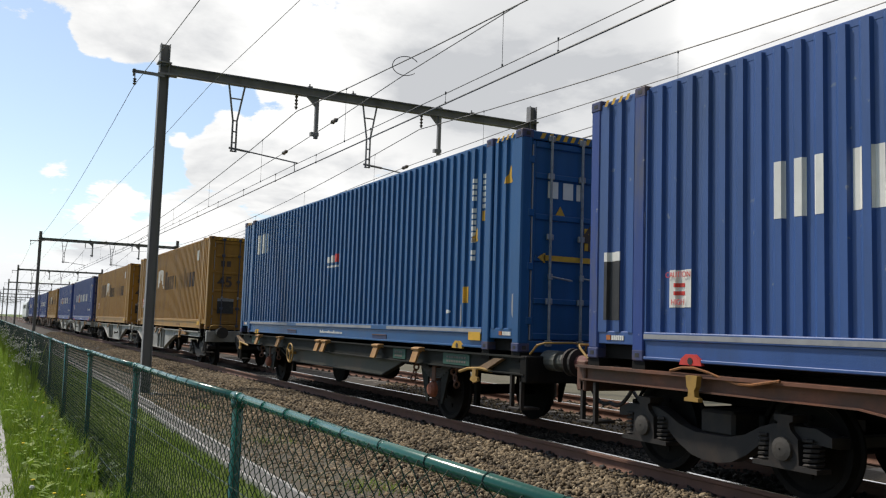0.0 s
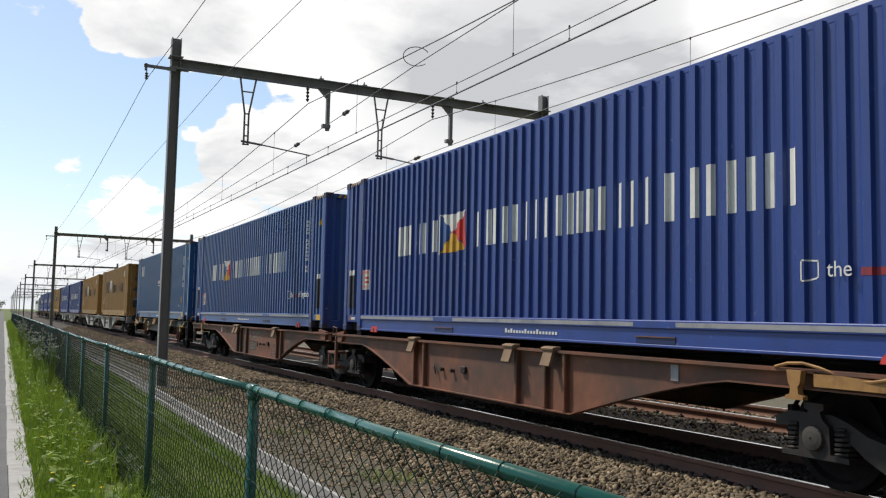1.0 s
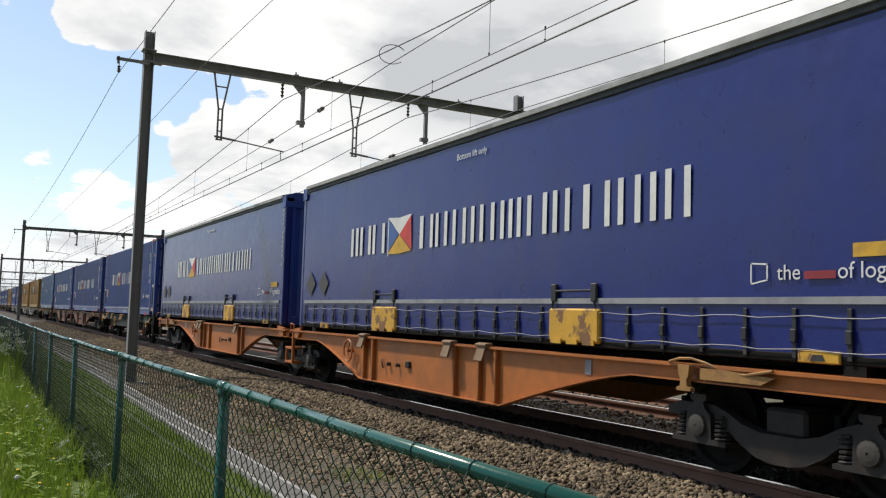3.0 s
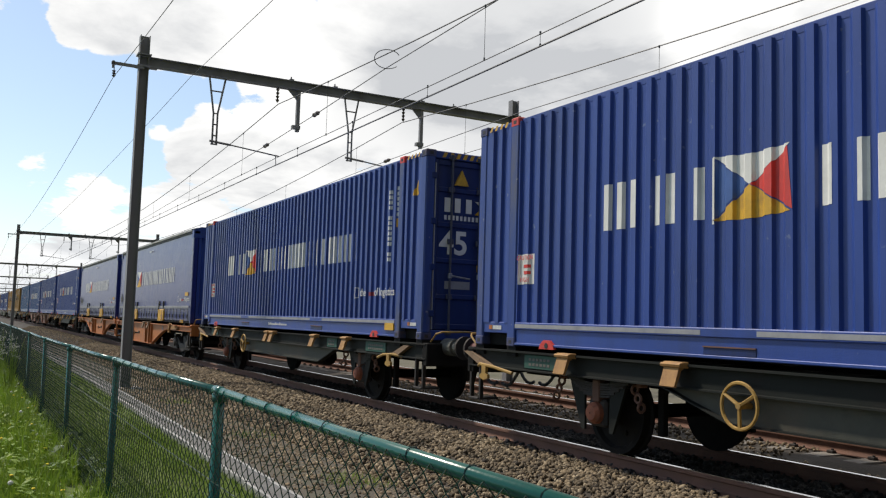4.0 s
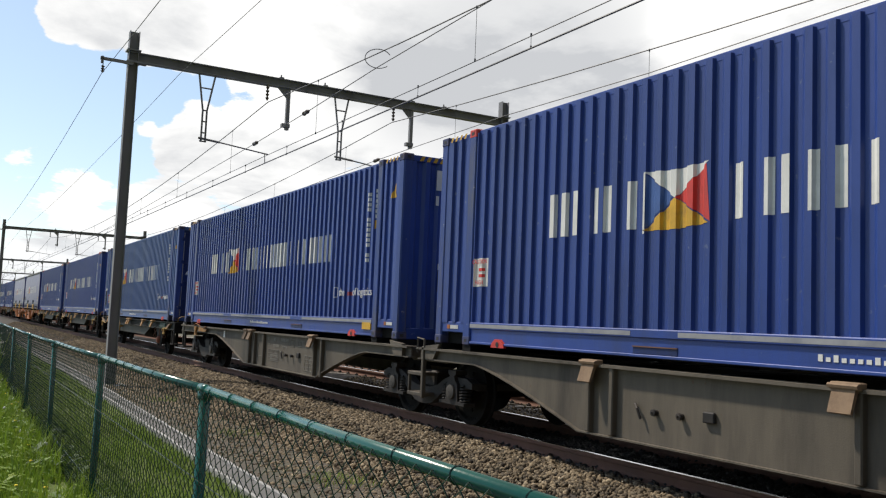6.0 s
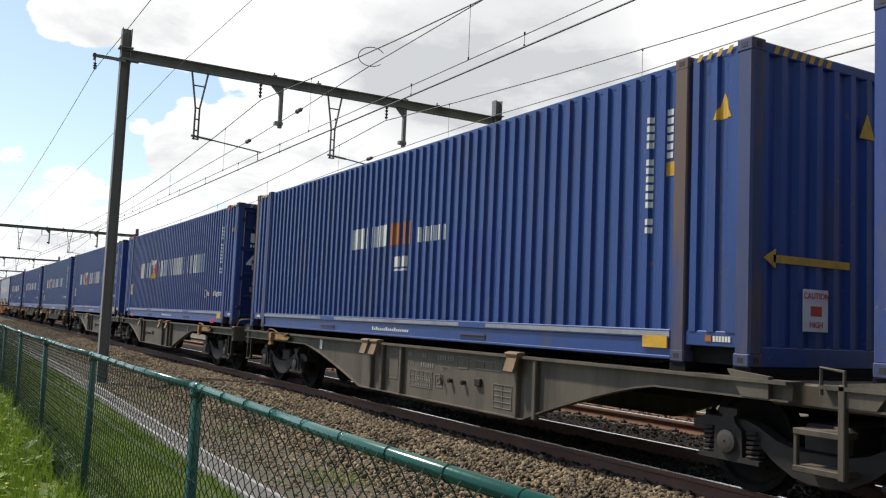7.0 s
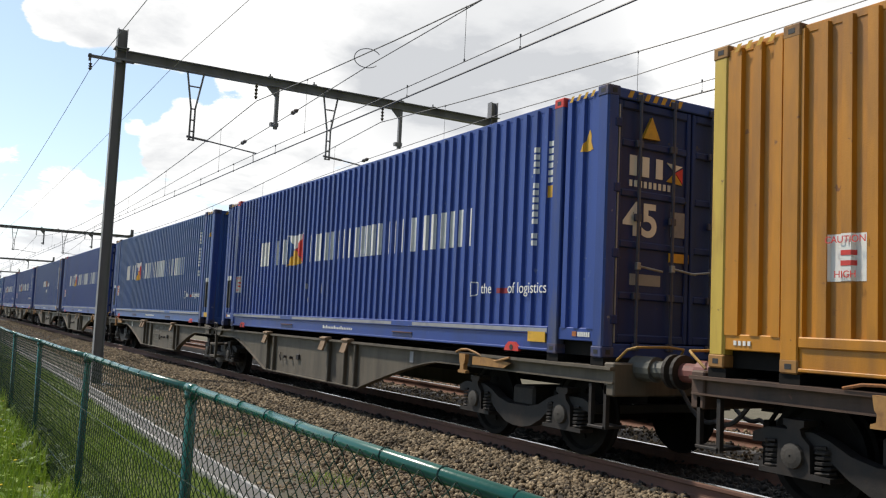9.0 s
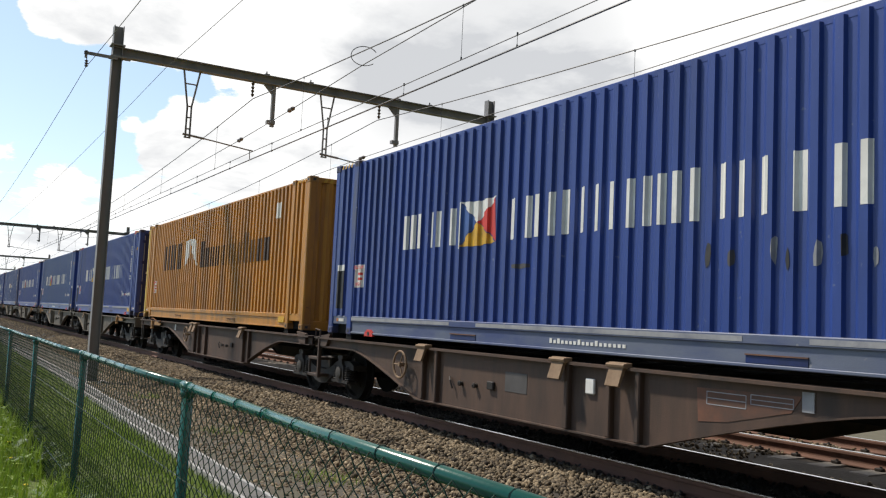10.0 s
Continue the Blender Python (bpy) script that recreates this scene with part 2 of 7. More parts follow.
BROWN_FRAME = mat("dark_brown_frame", (0.076, 0.044, 0.029), 0.7, dirt=(0.022, 0.017, 0.014), amount=0.85, dscale=1.8, var=0.25, stretch=TALL, chips=(0.13, 0.055, 0.035))
GREY_FRAME = mat("olive_grey_frame", (0.106, 0.088, 0.064), 0.7, dirt=(0.034, 0.027, 0.020), amount=0.85, dscale=1.8, var=0.22, stretch=TALL, chips=(0.12, 0.06, 0.035))
PALE_FRAME = mat("pale_grey_frame", (0.30, 0.30, 0.28), 0.75, dirt=(0.12, 0.11, 0.09), amount=0.8, dscale=0.9, var=0.2)
ORANGE_FRAME = mat("orange_frame", (0.400, 0.125, 0.022), 0.55, dirt=(0.230, 0.085, 0.028), amount=0.7, dscale=0.8, var=0.15)
# dirty green, its base also darkened for the shade below the containers
GREEN_FRAME = mat("dirty_green_frame", (0.010, 0.012, 0.0095), 0.75, spec=0.25, dirt=(0.014, 0.012, 0.010), amount=0.85, dscale=1.2, var=0.2)
GREEN_PLATE = mat("green_sign_plate", (0.018, 0.075, 0.052), 0.65, dirt=(0.03, 0.045, 0.035), amount=0.5, dscale=5)
IRON = mat("grimy_iron", (0.023, 0.020, 0.018), 0.7, 0.2, dirt=(0.052, 0.036, 0.026), amount=0.6, dscale=5, var=0.3)
# near-black iron: the dark under the wagons is put into its colour
DARK_IRON = mat("shade_blackened_iron", (0.009, 0.0085, 0.008), 0.8, 0.0, spec=0.15, dirt=(0.020, 0.016, 0.013), amount=0.6, dscale=4, var=0.3)
PATCH_GREY = mat("dark_grey_patch", (0.075, 0.070, 0.068), 0.7, dirt=(0.05, 0.045, 0.04), amount=0.5, dscale=4)
BUFFER_GREY = mat("grimy_buffer_paint", (0.10, 0.10, 0.085), 0.6, dirt=(0.03, 0.027, 0.025), amount=0.8, dscale=5)
BUFFER_RED = mat("faded_red_buffer_paint", (0.16, 0.055, 0.045), 0.6, dirt=(0.03, 0.027, 0.025), amount=0.8, dscale=5)
FAINT = mat("faded_number_paint", (0.125, 0.115, 0.098), 0.7, dirt=(0.10, 0.09, 0.08), amount=0.8, dscale=9)
SIDE_PLATE = mat("oil_streaked_plate", (0.040, 0.040, 0.028), 0.65, dirt=(0.075, 0.052, 0.032), amount=0.8, dscale=1.4, var=0.3)
RUST_CAP = mat("rusty_orange_cap", (0.24, 0.075, 0.036), 0.75, dirt=(0.10, 0.045, 0.03), amount=0.7, dscale=7, var=0.3)
FLAP = mat("yellow_ochre_flap", (0.34, 0.18, 0.055), 0.7, dirt=(0.16, 0.075, 0.03), amount=0.7, dscale=9)
AXLE_CAP = mat("dusty_axle_cap", (0.048, 0.043, 0.037), 0.7, dirt=(0.045, 0.038, 0.03), amount=0.7, dscale=8)
TAN = mat("tan_flap", (0.22, 0.145, 0.085), 0.8, dirt=(0.12, 0.07, 0.04), amount=0.7, dscale=9)
RAIL_RUST = mat("rusted_rail_web", (0.145, 0.072, 0.048), 0.85, dirt=(0.075, 0.046, 0.036), amount=0.6, dscale=3, var=0.25, bump=0.3)
RAIL_TOP = mat("polished_rail_head", (0.62, 0.62, 0.63), 0.22, 1.0, var=0.05, bump=0.02)
CONCRETE = mat("grey_concrete", (0.33, 0.325, 0.315), 0.9, dirt=(0.15, 0.145, 0.14), amount=0.7, dscale=2.5, var=0.15, bump=0.4, bscale=40)
LID_CONCRETE = mat("weathered_lid_concrete", (0.125, 0.122, 0.118), 0.92, dirt=(0.10, 0.098, 0.09), amount=0.7, dscale=2.5, var=0.2, bump=0.5, bscale=40)
SLEEPER = mat("sleeper_concrete", (0.20, 0.18, 0.155), 0.9, dirt=(0.10, 0.08, 0.065), amount=0.7, dscale=3, bump=0.4)
ASPHALT = mat("asphalt", (0.105, 0.105, 0.108), 0.92, dirt=(0.16, 0.155, 0.15), amount=0.5, dscale=1.5, var=0.3, scale=90, bump=0.5, bscale=140)
SOIL = mat("grassy_earth", (0.085, 0.120, 0.020), 0.95, dirt=(0.070, 0.075, 0.026), amount=0.8, dscale=1.1, var=0.35, scale=14, bump=0.6, bscale=25)
# bed colour takes in the shadows between stones, so it is darker than they are
BALLAST_BED = mat("ballast_bed", (0.040, 0.031, 0.023), 0.95, dirt=(0.040, 0.032, 0.025), amount=0.9, dscale=22, var=0.45, scale=32, bump=1.0, bscale=26)
GRIT = mat("trodden_grit", (0.078, 0.066, 0.049), 0.95, dirt=(0.075, 0.075, 0.045), amount=0.8, dscale=1.6, var=0.3, scale=40, bump=0.6, bscale=60)
STONE = island_mat("ballast_stone", [(0.028, 0.020, 0.012), (0.130, 0.094, 0.054), (0.240, 0.178, 0.105), (0.075, 0.057, 0.036), (0.370, 0.290, 0.185)], 0.9)
# near-black stones and bed: shade under the train put into their colour
SHADED_STONE = island_mat("shade_darkened_stone", [(0.009, 0.008, 0.007), (0.016, 0.014, 0.011), (0.028, 0.023, 0.019), (0.012, 0.011, 0.009)], 0.75)
SHADED_BED = mat("shade_darkened_bed", (0.022, 0.019, 0.016), 0.85, dirt=(0.034, 0.028, 0.023), amount=0.8, dscale=14, var=0.4, scale=30, bump=0.9, bscale=26)
GRAVEL = mat("pale_gravel", (0.090, 0.080, 0.052), 0.95, dirt=(0.05, 0.052, 0.026), amount=0.8, dscale=1.3, var=0.25, scale=30, bump=0.6, bscale=40)
GRASS = island_mat("grass_blade", [(0.095, 0.175, 0.012), (0.190, 0.285, 0.024), (0.135, 0.230, 0.018), (0.260, 0.330, 0.048)], 0.6, 0, thin=0.36)
MOWN = island_mat("short_grass_blade", [(0.100, 0.170, 0.016), (0.165, 0.255, 0.026), (0.21, 0.28, 0.042)], 0.65, 0, thin=0.36)
LEAF = island_mat("hedge_leaf", [(0.03, 0.06, 0.015), (0.06, 0.11, 0.025), (0.09, 0.14, 0.04)], 0.7, 0)
PETAL = mat("white_petal", (0.55, 0.56, 0.50), 0.8, bump=0)
DANDELION = mat("yellow_petal", (0.75, 0.55, 0.03), 0.8, bump=0)
GREEN_POST = mat("green_plastic_coating", (0.003, 0.080, 0.058), 0.22, dirt=(0.008, 0.034, 0.026), amount=0.5, dscale=6, bump=0.05)
GREEN_WIRE = mat("green_wire_coating", (0.008, 0.036, 0.027), 0.20, bump=0)
MAST = mat("weathered_mast_steel", (0.235, 0.230, 0.235), 0.65, 0.1, dirt=(0.095, 0.085, 0.082), amount=0.7, dscale=1.5, stretch=TALL)
WIRE = mat("copper_wire_patina", (0.085, 0.085, 0.085), 0.5, 0.5, bump=0)
GLASS_INS = mat("brown_insulator", (0.07, 0.045, 0.035), 0.3, bump=0)
LOCO_WHITE = mat("off_white_loco_paint", (0.62, 0.63, 0.62), 0.5, dirt=(0.4, 0.4, 0.38), amount=0.4)
PANE = mat("dark_window_glass", (0.02, 0.025, 0.03), 0.08, bump=0)


# ---- mesh helpers ----
class Shape:
    """Collects faces for one mesh."""

    def __init__(self):
        self.v, self.f = [], []

    def add(self, verts, faces):
        o = len(self.v)
        self.v += [tuple(p) for p in verts]
        self.f += [tuple(o + i for i in f) for f in faces]
        return self

    def box(self, x0, x1, y0, y1, z0, z1, c=0.0):
        """A box; c: chamfer of its edges."""
        if c:
            vs, fs, idx = [], [], {}
            X, Y, Z = (x0, x1), (y0, y1), (z0, z1)
            for i in (0, 1):
                for j in (0, 1):
                    for k in (0, 1):
                        s = [(1, -1)[q] * c for q in (i, j, k)]
                        for a in range(3):
                            p = [X[i], Y[j], Z[k]]
                            for b in range(3):
                                if b != a:
                                    p[b] += s[b]
                            idx[i, j, k, a] = len(vs)
                            vs.append(p)
            q4 = ((0, 0), (1, 0), (1, 1), (0, 1))
            for a in range(3):
                b, d = [q for q in range(3) if q != a]
                for e in (0, 1):
                    f = []
                    for m, n in q4:
                        key = [0, 0, 0]
                        key[a], key[b], key[d] = e, m, n
                        f.append(idx[(*key, a)])
                    fs.append(f)
                for m in (0, 1):
                    for n in (0, 1):
                        key = [[0, 0, 0], [0, 0, 0]]
                        for e in (0, 1):
                            key[e][a], key[e][b], key[e][d] = e, m, n
                        fs.append([idx[(*key[0], b)], idx[(*key[0], d)], idx[(*key[1], d)], idx[(*key[1], b)]])
            for i in (0, 1):
                for j in (0, 1):
                    for k in (0, 1):
                        fs.append([idx[i, j, k, a] for a in range(3)])
            return self.add(vs, fs)
        vs = [(x, y, z) for x in (x0, x1) for y in (y0, y1) for z in (z0, z1)]
        return self.add(vs, [(0, 1, 3, 2), (4, 6, 7, 5), (0, 4, 5, 1), (2, 3, 7, 6), (0, 2, 6, 4), (1, 5, 7, 3)])

    def prism(self, pts, axis, a, b):
        """A closed outline, drawn out along an axis from a to b. The outline's two coordinates are those of the other axes, in order."""
        def at(p, w):
            q = list(p)
            q.insert(axis, w)
            return q
        n = len(pts)
        vs = [at(p, a) for p in pts] + [at(p, b) for p in pts]
        fs = [(i, (i + 1) % n, n + (i + 1) % n, n + i) for i in range(n)]
        return self.add(vs, fs + [tuple(range(n)), tuple(range(2 * n - 1, n - 1, -1))])

    def tube(self, p, q, r, n=8, r2=None, caps=True):
        p, q = Vector(p), Vector(q)
        r2 = r if r2 is None else r2
        d = (q - p).normalized()
        u = d.orthogonal().normalized()
        w = d.cross(u)
        vs = []
        for c, rr in ((p, r), (q, r2)):
            vs += [c + (u * math.cos(2 * math.pi * i / n) + w * math.sin(2 * math.pi * i / n)) * rr for i in range(n)]
        fs = [(i, (i + 1) % n, n + (i + 1) % n, n + i) for i in range(n)]
        if caps:
            fs += [tuple(range(n - 1, -1, -1)), tuple(range(n, 2 * n))]
        return self.add(vs, fs)

    def path(self, pts, r, n=6):
        """One tube bent along the points."""
        pts = [Vector(p) for p in pts]
        vs, fs, u = [], [], None
        for i, p in enumerate(pts):
            d = (pts[min(i + 1, len(pts) - 1)] - pts[max(i - 1, 0)]).normalized()
            u = d.orthogonal() if u is None else u - d * u.dot(d)
            u = (u if u.length > 1e-6 else d.orthogonal()).normalized()
            w = d.cross(u)
            vs += [p + (u * math.cos(2 * math.pi * k / n) + w * math.sin(2 * math.pi * k / n)) * r for k in range(n)]
        for i in range(len(pts) - 1):
            fs += [(i * n + k, i * n + (k + 1) % n, (i + 1) * n + (k + 1) % n, (i + 1) * n + k) for k in range(n)]
        m = (len(pts) - 1) * n
        fs += [tuple(range(n - 1, -1, -1)), tuple(range(m, m + n))]
        return self.add(vs, fs)

    def ring(self, c, axis, R, r, n=20, k=6):
        vs, fs = [], []
        for i in range(n):
            a = 2 * math.pi * i / n
            for j in range(k):
                b = 2 * math.pi * j / k
                p = [(R + r * math.cos(b)) * math.cos(a), (R + r * math.cos(b)) * math.sin(a)]
                p.insert(axis, r * math.sin(b))
                vs.append([c[m] + p[m] for m in range(3)])
                fs.append((i * k + j, i * k + (j + 1) % k, (i + 1) % n * k + (j + 1) % k, (i + 1) % n * k + j))
        return self.add(vs, fs)

    def lathe(self, prof, axis, c=(0, 0, 0), n=16):
        """Pairs (along the axis, radius), turned round the axis."""
        vs, fs = [], []
        for a, r in prof:
            for i in range(n):
                t = 2 * math.pi * i / n
                p = [r * math.cos(t), r * math.sin(t)]
                p.insert(axis, a)
                vs.append([c[m] + p[m] for m in range(3)])
        for j in range(len(prof) - 1):
            fs += [(j * n + i, j * n + (i + 1) % n, (j + 1) * n + (i + 1) % n, (j + 1) * n + i) for i in range(n)]
        return self.add(vs, fs)

    def mesh(self, name, material, smooth=False):
        me = bpy.data.meshes.new(name)
        me.from_pydata(self.v, [], self.f)
        bm = bmesh.new()
        bm.from_mesh(me)
        bmesh.ops.recalc_face_normals(bm, faces=bm.faces)
        bm.to_mesh(me)
        bm.free()
        me.materials.append(material)
        if smooth:
            me.polygons.foreach_set("use_smooth", [True] * len(me.polygons))
        return me


def part(name, shape, material, parent, label="", at=None, smooth=False):
    """Links a shape (or a mesh) as one object under a thing or a part."""
    me = shape if isinstance(shape, bpy.types.Mesh) else shape.mesh(name, material, smooth)
    ob = new(name, me)
    ob.parent = parent
    if at is not None:
        ob.matrix_basis = at
    if label:
        tagged(ob, label)
    return ob


def raw_mesh(name, verts, faces, material):
    """A large mesh straight from arrays; the pieces' faces all have one size."""
    me = bpy.data.meshes.new(name)
    k = faces.shape[1]
    me.vertices.add(len(verts))
    me.vertices.foreach_set("co", np.asarray(verts, np.float32).ravel())
    me.loops.add(faces.size)
    me.loops.foreach_set("vertex_index", faces.astype(np.int32).ravel())
    me.polygons.add(len(faces))
    me.polygons.foreach_set("loop_start", np.arange(0, faces.size, k, dtype=np.int32))
    me.update(calc_edges=True)
    me.validate()
    me.materials.append(material)
    return me


def text_mesh(words, size, material, name, bold=0.0):
    """Flat lettering in the y-z plane, read from the -x side, as a thin solid mesh."""
    c = bpy.data.curves.new(name, "FONT")
    c.body, c.size, c.extrude, c.align_x, c.align_y, c.offset = words, size, 0.001, "CENTER", "CENTER", bold
    ob = new(name, c)
    me = bpy.data.meshes.new_from_object(ob.evaluated_get(bpy.context.evaluated_depsgraph_get()))
    bpy.data.objects.remove(ob)
    me.materials.clear()
    me.materials.append(material)
    return me


SIDE_TEXT = Matrix(((0, 0, -1, 0), (-1, 0, 0, 0), (0, 1, 0, 0), (0, 0, 0, 1)))      # reads from -x
REAR_TEXT = Matrix(((1, 0, 0, 0), (0, 0, -1, 0), (0, 1, 0, 0), (0, 0, 0, 1)))       # reads from -y

# ---- ground, path and tracks ----
TRACKS = (7.254, 11.05)
FAR, BACK = 620.0, -70.0


def setting(name, mesh, label, category):
    return tagged(new(name, mesh), label, category, kind="structure")


def ground_height(x):
    """Height of the earth across the line: the verge, the hollow by the mast foot, and flat fields."""
    pts = [(-3000, -0.30), (-6, -0.30), (-0.6, -0.26), (0.9, -0.22), (1.5, -0.25), (2.6, -0.46), (3.2, -0.50), (4.2, -0.52), (14.5, -0.52), (16, -0.50), (3000, -0.5)]
    for (a, za), (b, zb) in zip(pts, pts[1:]):
        if x <= b:
            return za + (zb - za) * (x - a) / (b - a)
    return pts[-1][1]


def make_ground():
    xs = [-3000, -600, -120, -30, -6] + [-3 + 0.3 * i for i in range(64)] + [18, 30, 120, 600, 3000]
    ys = [-400, -70] + [-8 + 0.5 * i for i in range(110)] + [50, 60, 80, 120, 200, 400, 900, 2000, 4500]
    v, f = [], []
    for y in ys:
        for x in xs:
            z = ground_height(x)
            if 1.2 < x < 3.2 and -8 < y < 60:
                z += 0.035 * noise.noise((x * 1.3, y * 0.6, 0))
            v.append((x, y, z))
    n = len(xs)
    for j in range(len(ys) - 1):
        for i in range(n - 1):
            f.append((j * n + i, j * n + i + 1, (j + 1) * n + i + 1, (j + 1) * n + i))
    me = bpy.data.meshes.new("ground")
    me.from_pydata(v, [], f)
    me.materials.append(SOIL)
    setting("ground", me, "flat grassy earth running to the horizon", "ground")


make_ground()
s = Shape()
s.prism([(-2.6, -0.4), (-2.6, -0.205), (-1.2, -0.18), (0.12, -0.195), (0.12, -0.4)], 1, BACK, FAR)
setting("path", s.mesh("path", ASPHALT), "dark asphalt cycle path beside the verge", "path")

kerb = tagged(new("path_edging"), "pale worn concrete edging strip along the path", "edging", kind="structure")
slab = Shape().box(-0.105, 0.105, -1.0, 1.0, -0.2, 0.0, 0.008).mesh("slab", CONCRETE)
for i in range(60):
    part("slab", slab, CONCRETE, kerb, at=pose(0.225 + 0.006 * math.sin(i * 2.1), 1.0 + i * 2.012, -0.183 + 0.003 * math.sin(i * 5.0), 0, 0.6 * math.sin(i)))

# the cable trough: lids end to end
trough = tagged(new("cable_trough"), "low pale concrete cable trough with loose lids", "cable trough", kind="structure")
lid = Shape().box(-0.112, 0.112, -0.495, 0.495, -0.25, -0.012, 0.008).mesh("lid", LID_CONCRETE)
rim = Shape().box(-0.021, 0.021, -0.497, 0.497, -0.25, 0.008, 0.006).mesh("rim", CONCRETE)


def trough_x(y):
    return 2.95 + 0.26 * min(1.0, max(0.0, (y - 8) / 16))


for i in range(90):
    y = -6 + i
    for side in (-1, 1):
        part("rim", rim, CONCRETE, trough, at=pose(trough_x(y) + side * 0.14, y, -0.40 + 0.004 * math.sin(i * 3.7), 0, 0, 0.5 * math.sin(i * 1.3)))
    part("lid", lid, LID_CONCRETE, trough, at=pose(trough_x(y) + random.uniform(-0.005, 0.005), y, -0.40 + random.uniform(-0.008, 0.008), 0, random.uniform(-1, 1), random.uniform(-0.8, 0.8)))


def bed_height(x):
    """Top of the ballast across both tracks."""
    a, b = TRACKS
    if x < a:
        return -0.17 if x > a - 1.75 else max(-0.56, -0.17 - (a - 1.75 - x) * 0.36)
    if x > b:
        return -0.17 if x < b + 1.7 else max(-0.60, -0.17 - (x - b - 1.7) * 0.5)
    return -0.17 - 0.07 * max(0, 1 - abs(x - (a + b) / 2) / 0.6)


def make_bed():
    xs = [4.0 + 0.12 * i for i in range(84)]
    ys = [BACK] + [-4 + 0.25 * i for i in range(140)] + [34, 40, 60, 100, 200, 400, FAR]
    v = []
    for y in ys:
        for x in xs:
            v.append((x, y, bed_height(x) - 0.02 + 0.03 * noise.noise((x * 2.2, y * 2.2, 3))))
    n = len(xs)
    f = [(j * n + i, j * n + i + 1, (j + 1) * n + i + 1, (j + 1) * n + i) for j in range(len(ys) - 1) for i in range(n - 1)]
    me = bpy.data.meshes.new("ballast_bed")
    me.from_pydata(v, [], f)
    me.materials.append(BALLAST_BED)
    setting("ballast_bed", me, "brown-grey crushed stone ballast under two tracks", "ballast")
    s = Shape()
    s.prism([(3.25, -0.53), (3.25, -0.475), (4.4, -0.465), (4.6, -0.6)], 1, BACK, 160)
    setting("service_walk", s.mesh("service_walk", GRIT), "trodden grit strip between trough and ballast", "ground")


make_bed()

ICO = [(0, 0, 1), (0.89, 0, 0.45), (0.28, 0.85, 0.45), (-0.72, 0.53, 0.45), (-0.72, -0.53, 0.45), (0.28, -0.85, 0.45),
       (0.72, 0.53, -0.45), (-0.28, 0.85, -0.45), (-0.89, 0, -0.45), (-0.28, -0.85, -0.45), (0.72, -0.53, -0.45), (0, 0, -1)]
ICO_F = [(0, 1, 2), (0, 2, 3), (0, 3, 4), (0, 4, 5), (0, 5, 1), (1, 6, 2), (2, 7, 3), (3, 8, 4), (4, 9, 5), (5, 10, 1),
         (6, 7, 2), (7, 8, 3), (8, 9, 4), (9, 10, 5), (10, 6, 1), (11, 7, 6), (11, 8, 7), (11, 9, 8), (11, 10, 9), (11, 6, 10)]


def scatter_stones(name, spots, size, material, label, category):
    """Angular stones at the spots (x, y, z)."""
    rng = np.random.default_rng(5)
    n = len(spots)
    base, faces = np.array(ICO), np.array(ICO_F)
    sc = size * rng.uniform(0.6, 1.35, (n, 1, 1)) * rng.uniform(0.5, 1.4, (n, 1, 3))
    p = base[None] * rng.uniform(0.55, 1.25, (n, 12, 1)) * sc
    q = rng.normal(size=(n, 4))
    q /= np.linalg.norm(q, axis=1, keepdims=True)
    w, x, y, z = q.T
    R = np.stack([1 - 2 * (y * y + z * z), 2 * (x * y - z * w), 2 * (x * z + y * w), 2 * (x * y + z * w), 1 - 2 * (x * x + z * z), 2 * (y * z - x * w),
                  2 * (x * z - y * w), 2 * (y * z + x * w), 1 - 2 * (x * x + y * y)], 1).reshape(n, 3, 3)
    p = np.einsum("nij,nkj->nki", R, p) + np.asarray(spots)[:, None, :]
    f = (faces[None] + (np.arange(n) * 12)[:, None, None]).reshape(-1, 3)
    return tagged(new(name, raw_mesh(name, p.reshape(-1, 3), f, material)), label, category, kind="stuff")


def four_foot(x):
    """Between the rails of the near track, where shade is painted into the stones."""
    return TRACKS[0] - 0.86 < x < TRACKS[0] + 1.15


def shaded_spots():
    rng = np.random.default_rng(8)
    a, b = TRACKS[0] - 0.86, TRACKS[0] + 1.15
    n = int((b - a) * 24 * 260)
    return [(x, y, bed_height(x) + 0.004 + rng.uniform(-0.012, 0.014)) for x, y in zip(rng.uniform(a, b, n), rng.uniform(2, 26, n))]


def ballast_spots():
    rng = np.random.default_rng(2)
    out = []
    for x0, x1, y0, y1, per in ((4.3, 7.0, 2.5, 14, 820), (7.0, 9.3, 2.5, 14, 480), (4.2, 7.0, 14, 26, 600), (7.0, 13.0, 8, 22, 110), (4.2, 6.8, 26, 46, 300), (4.2, 6.8, 46, 90, 70)):
        n = int((x1 - x0) * (y1 - y0) * per)
        for x, y in zip(rng.uniform(x0, x1, n), rng.uniform(y0, y1, n)):
            out.append((x, y, bed_height(x) + rng.uniform(-0.012, 0.016)))
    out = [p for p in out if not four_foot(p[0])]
    for x, y in zip(rng.triangular(3.22, 4.3, 4.5, 6500), rng.uniform(3, 26, 6500)):
        out.append((x, y, -0.475))
    return out


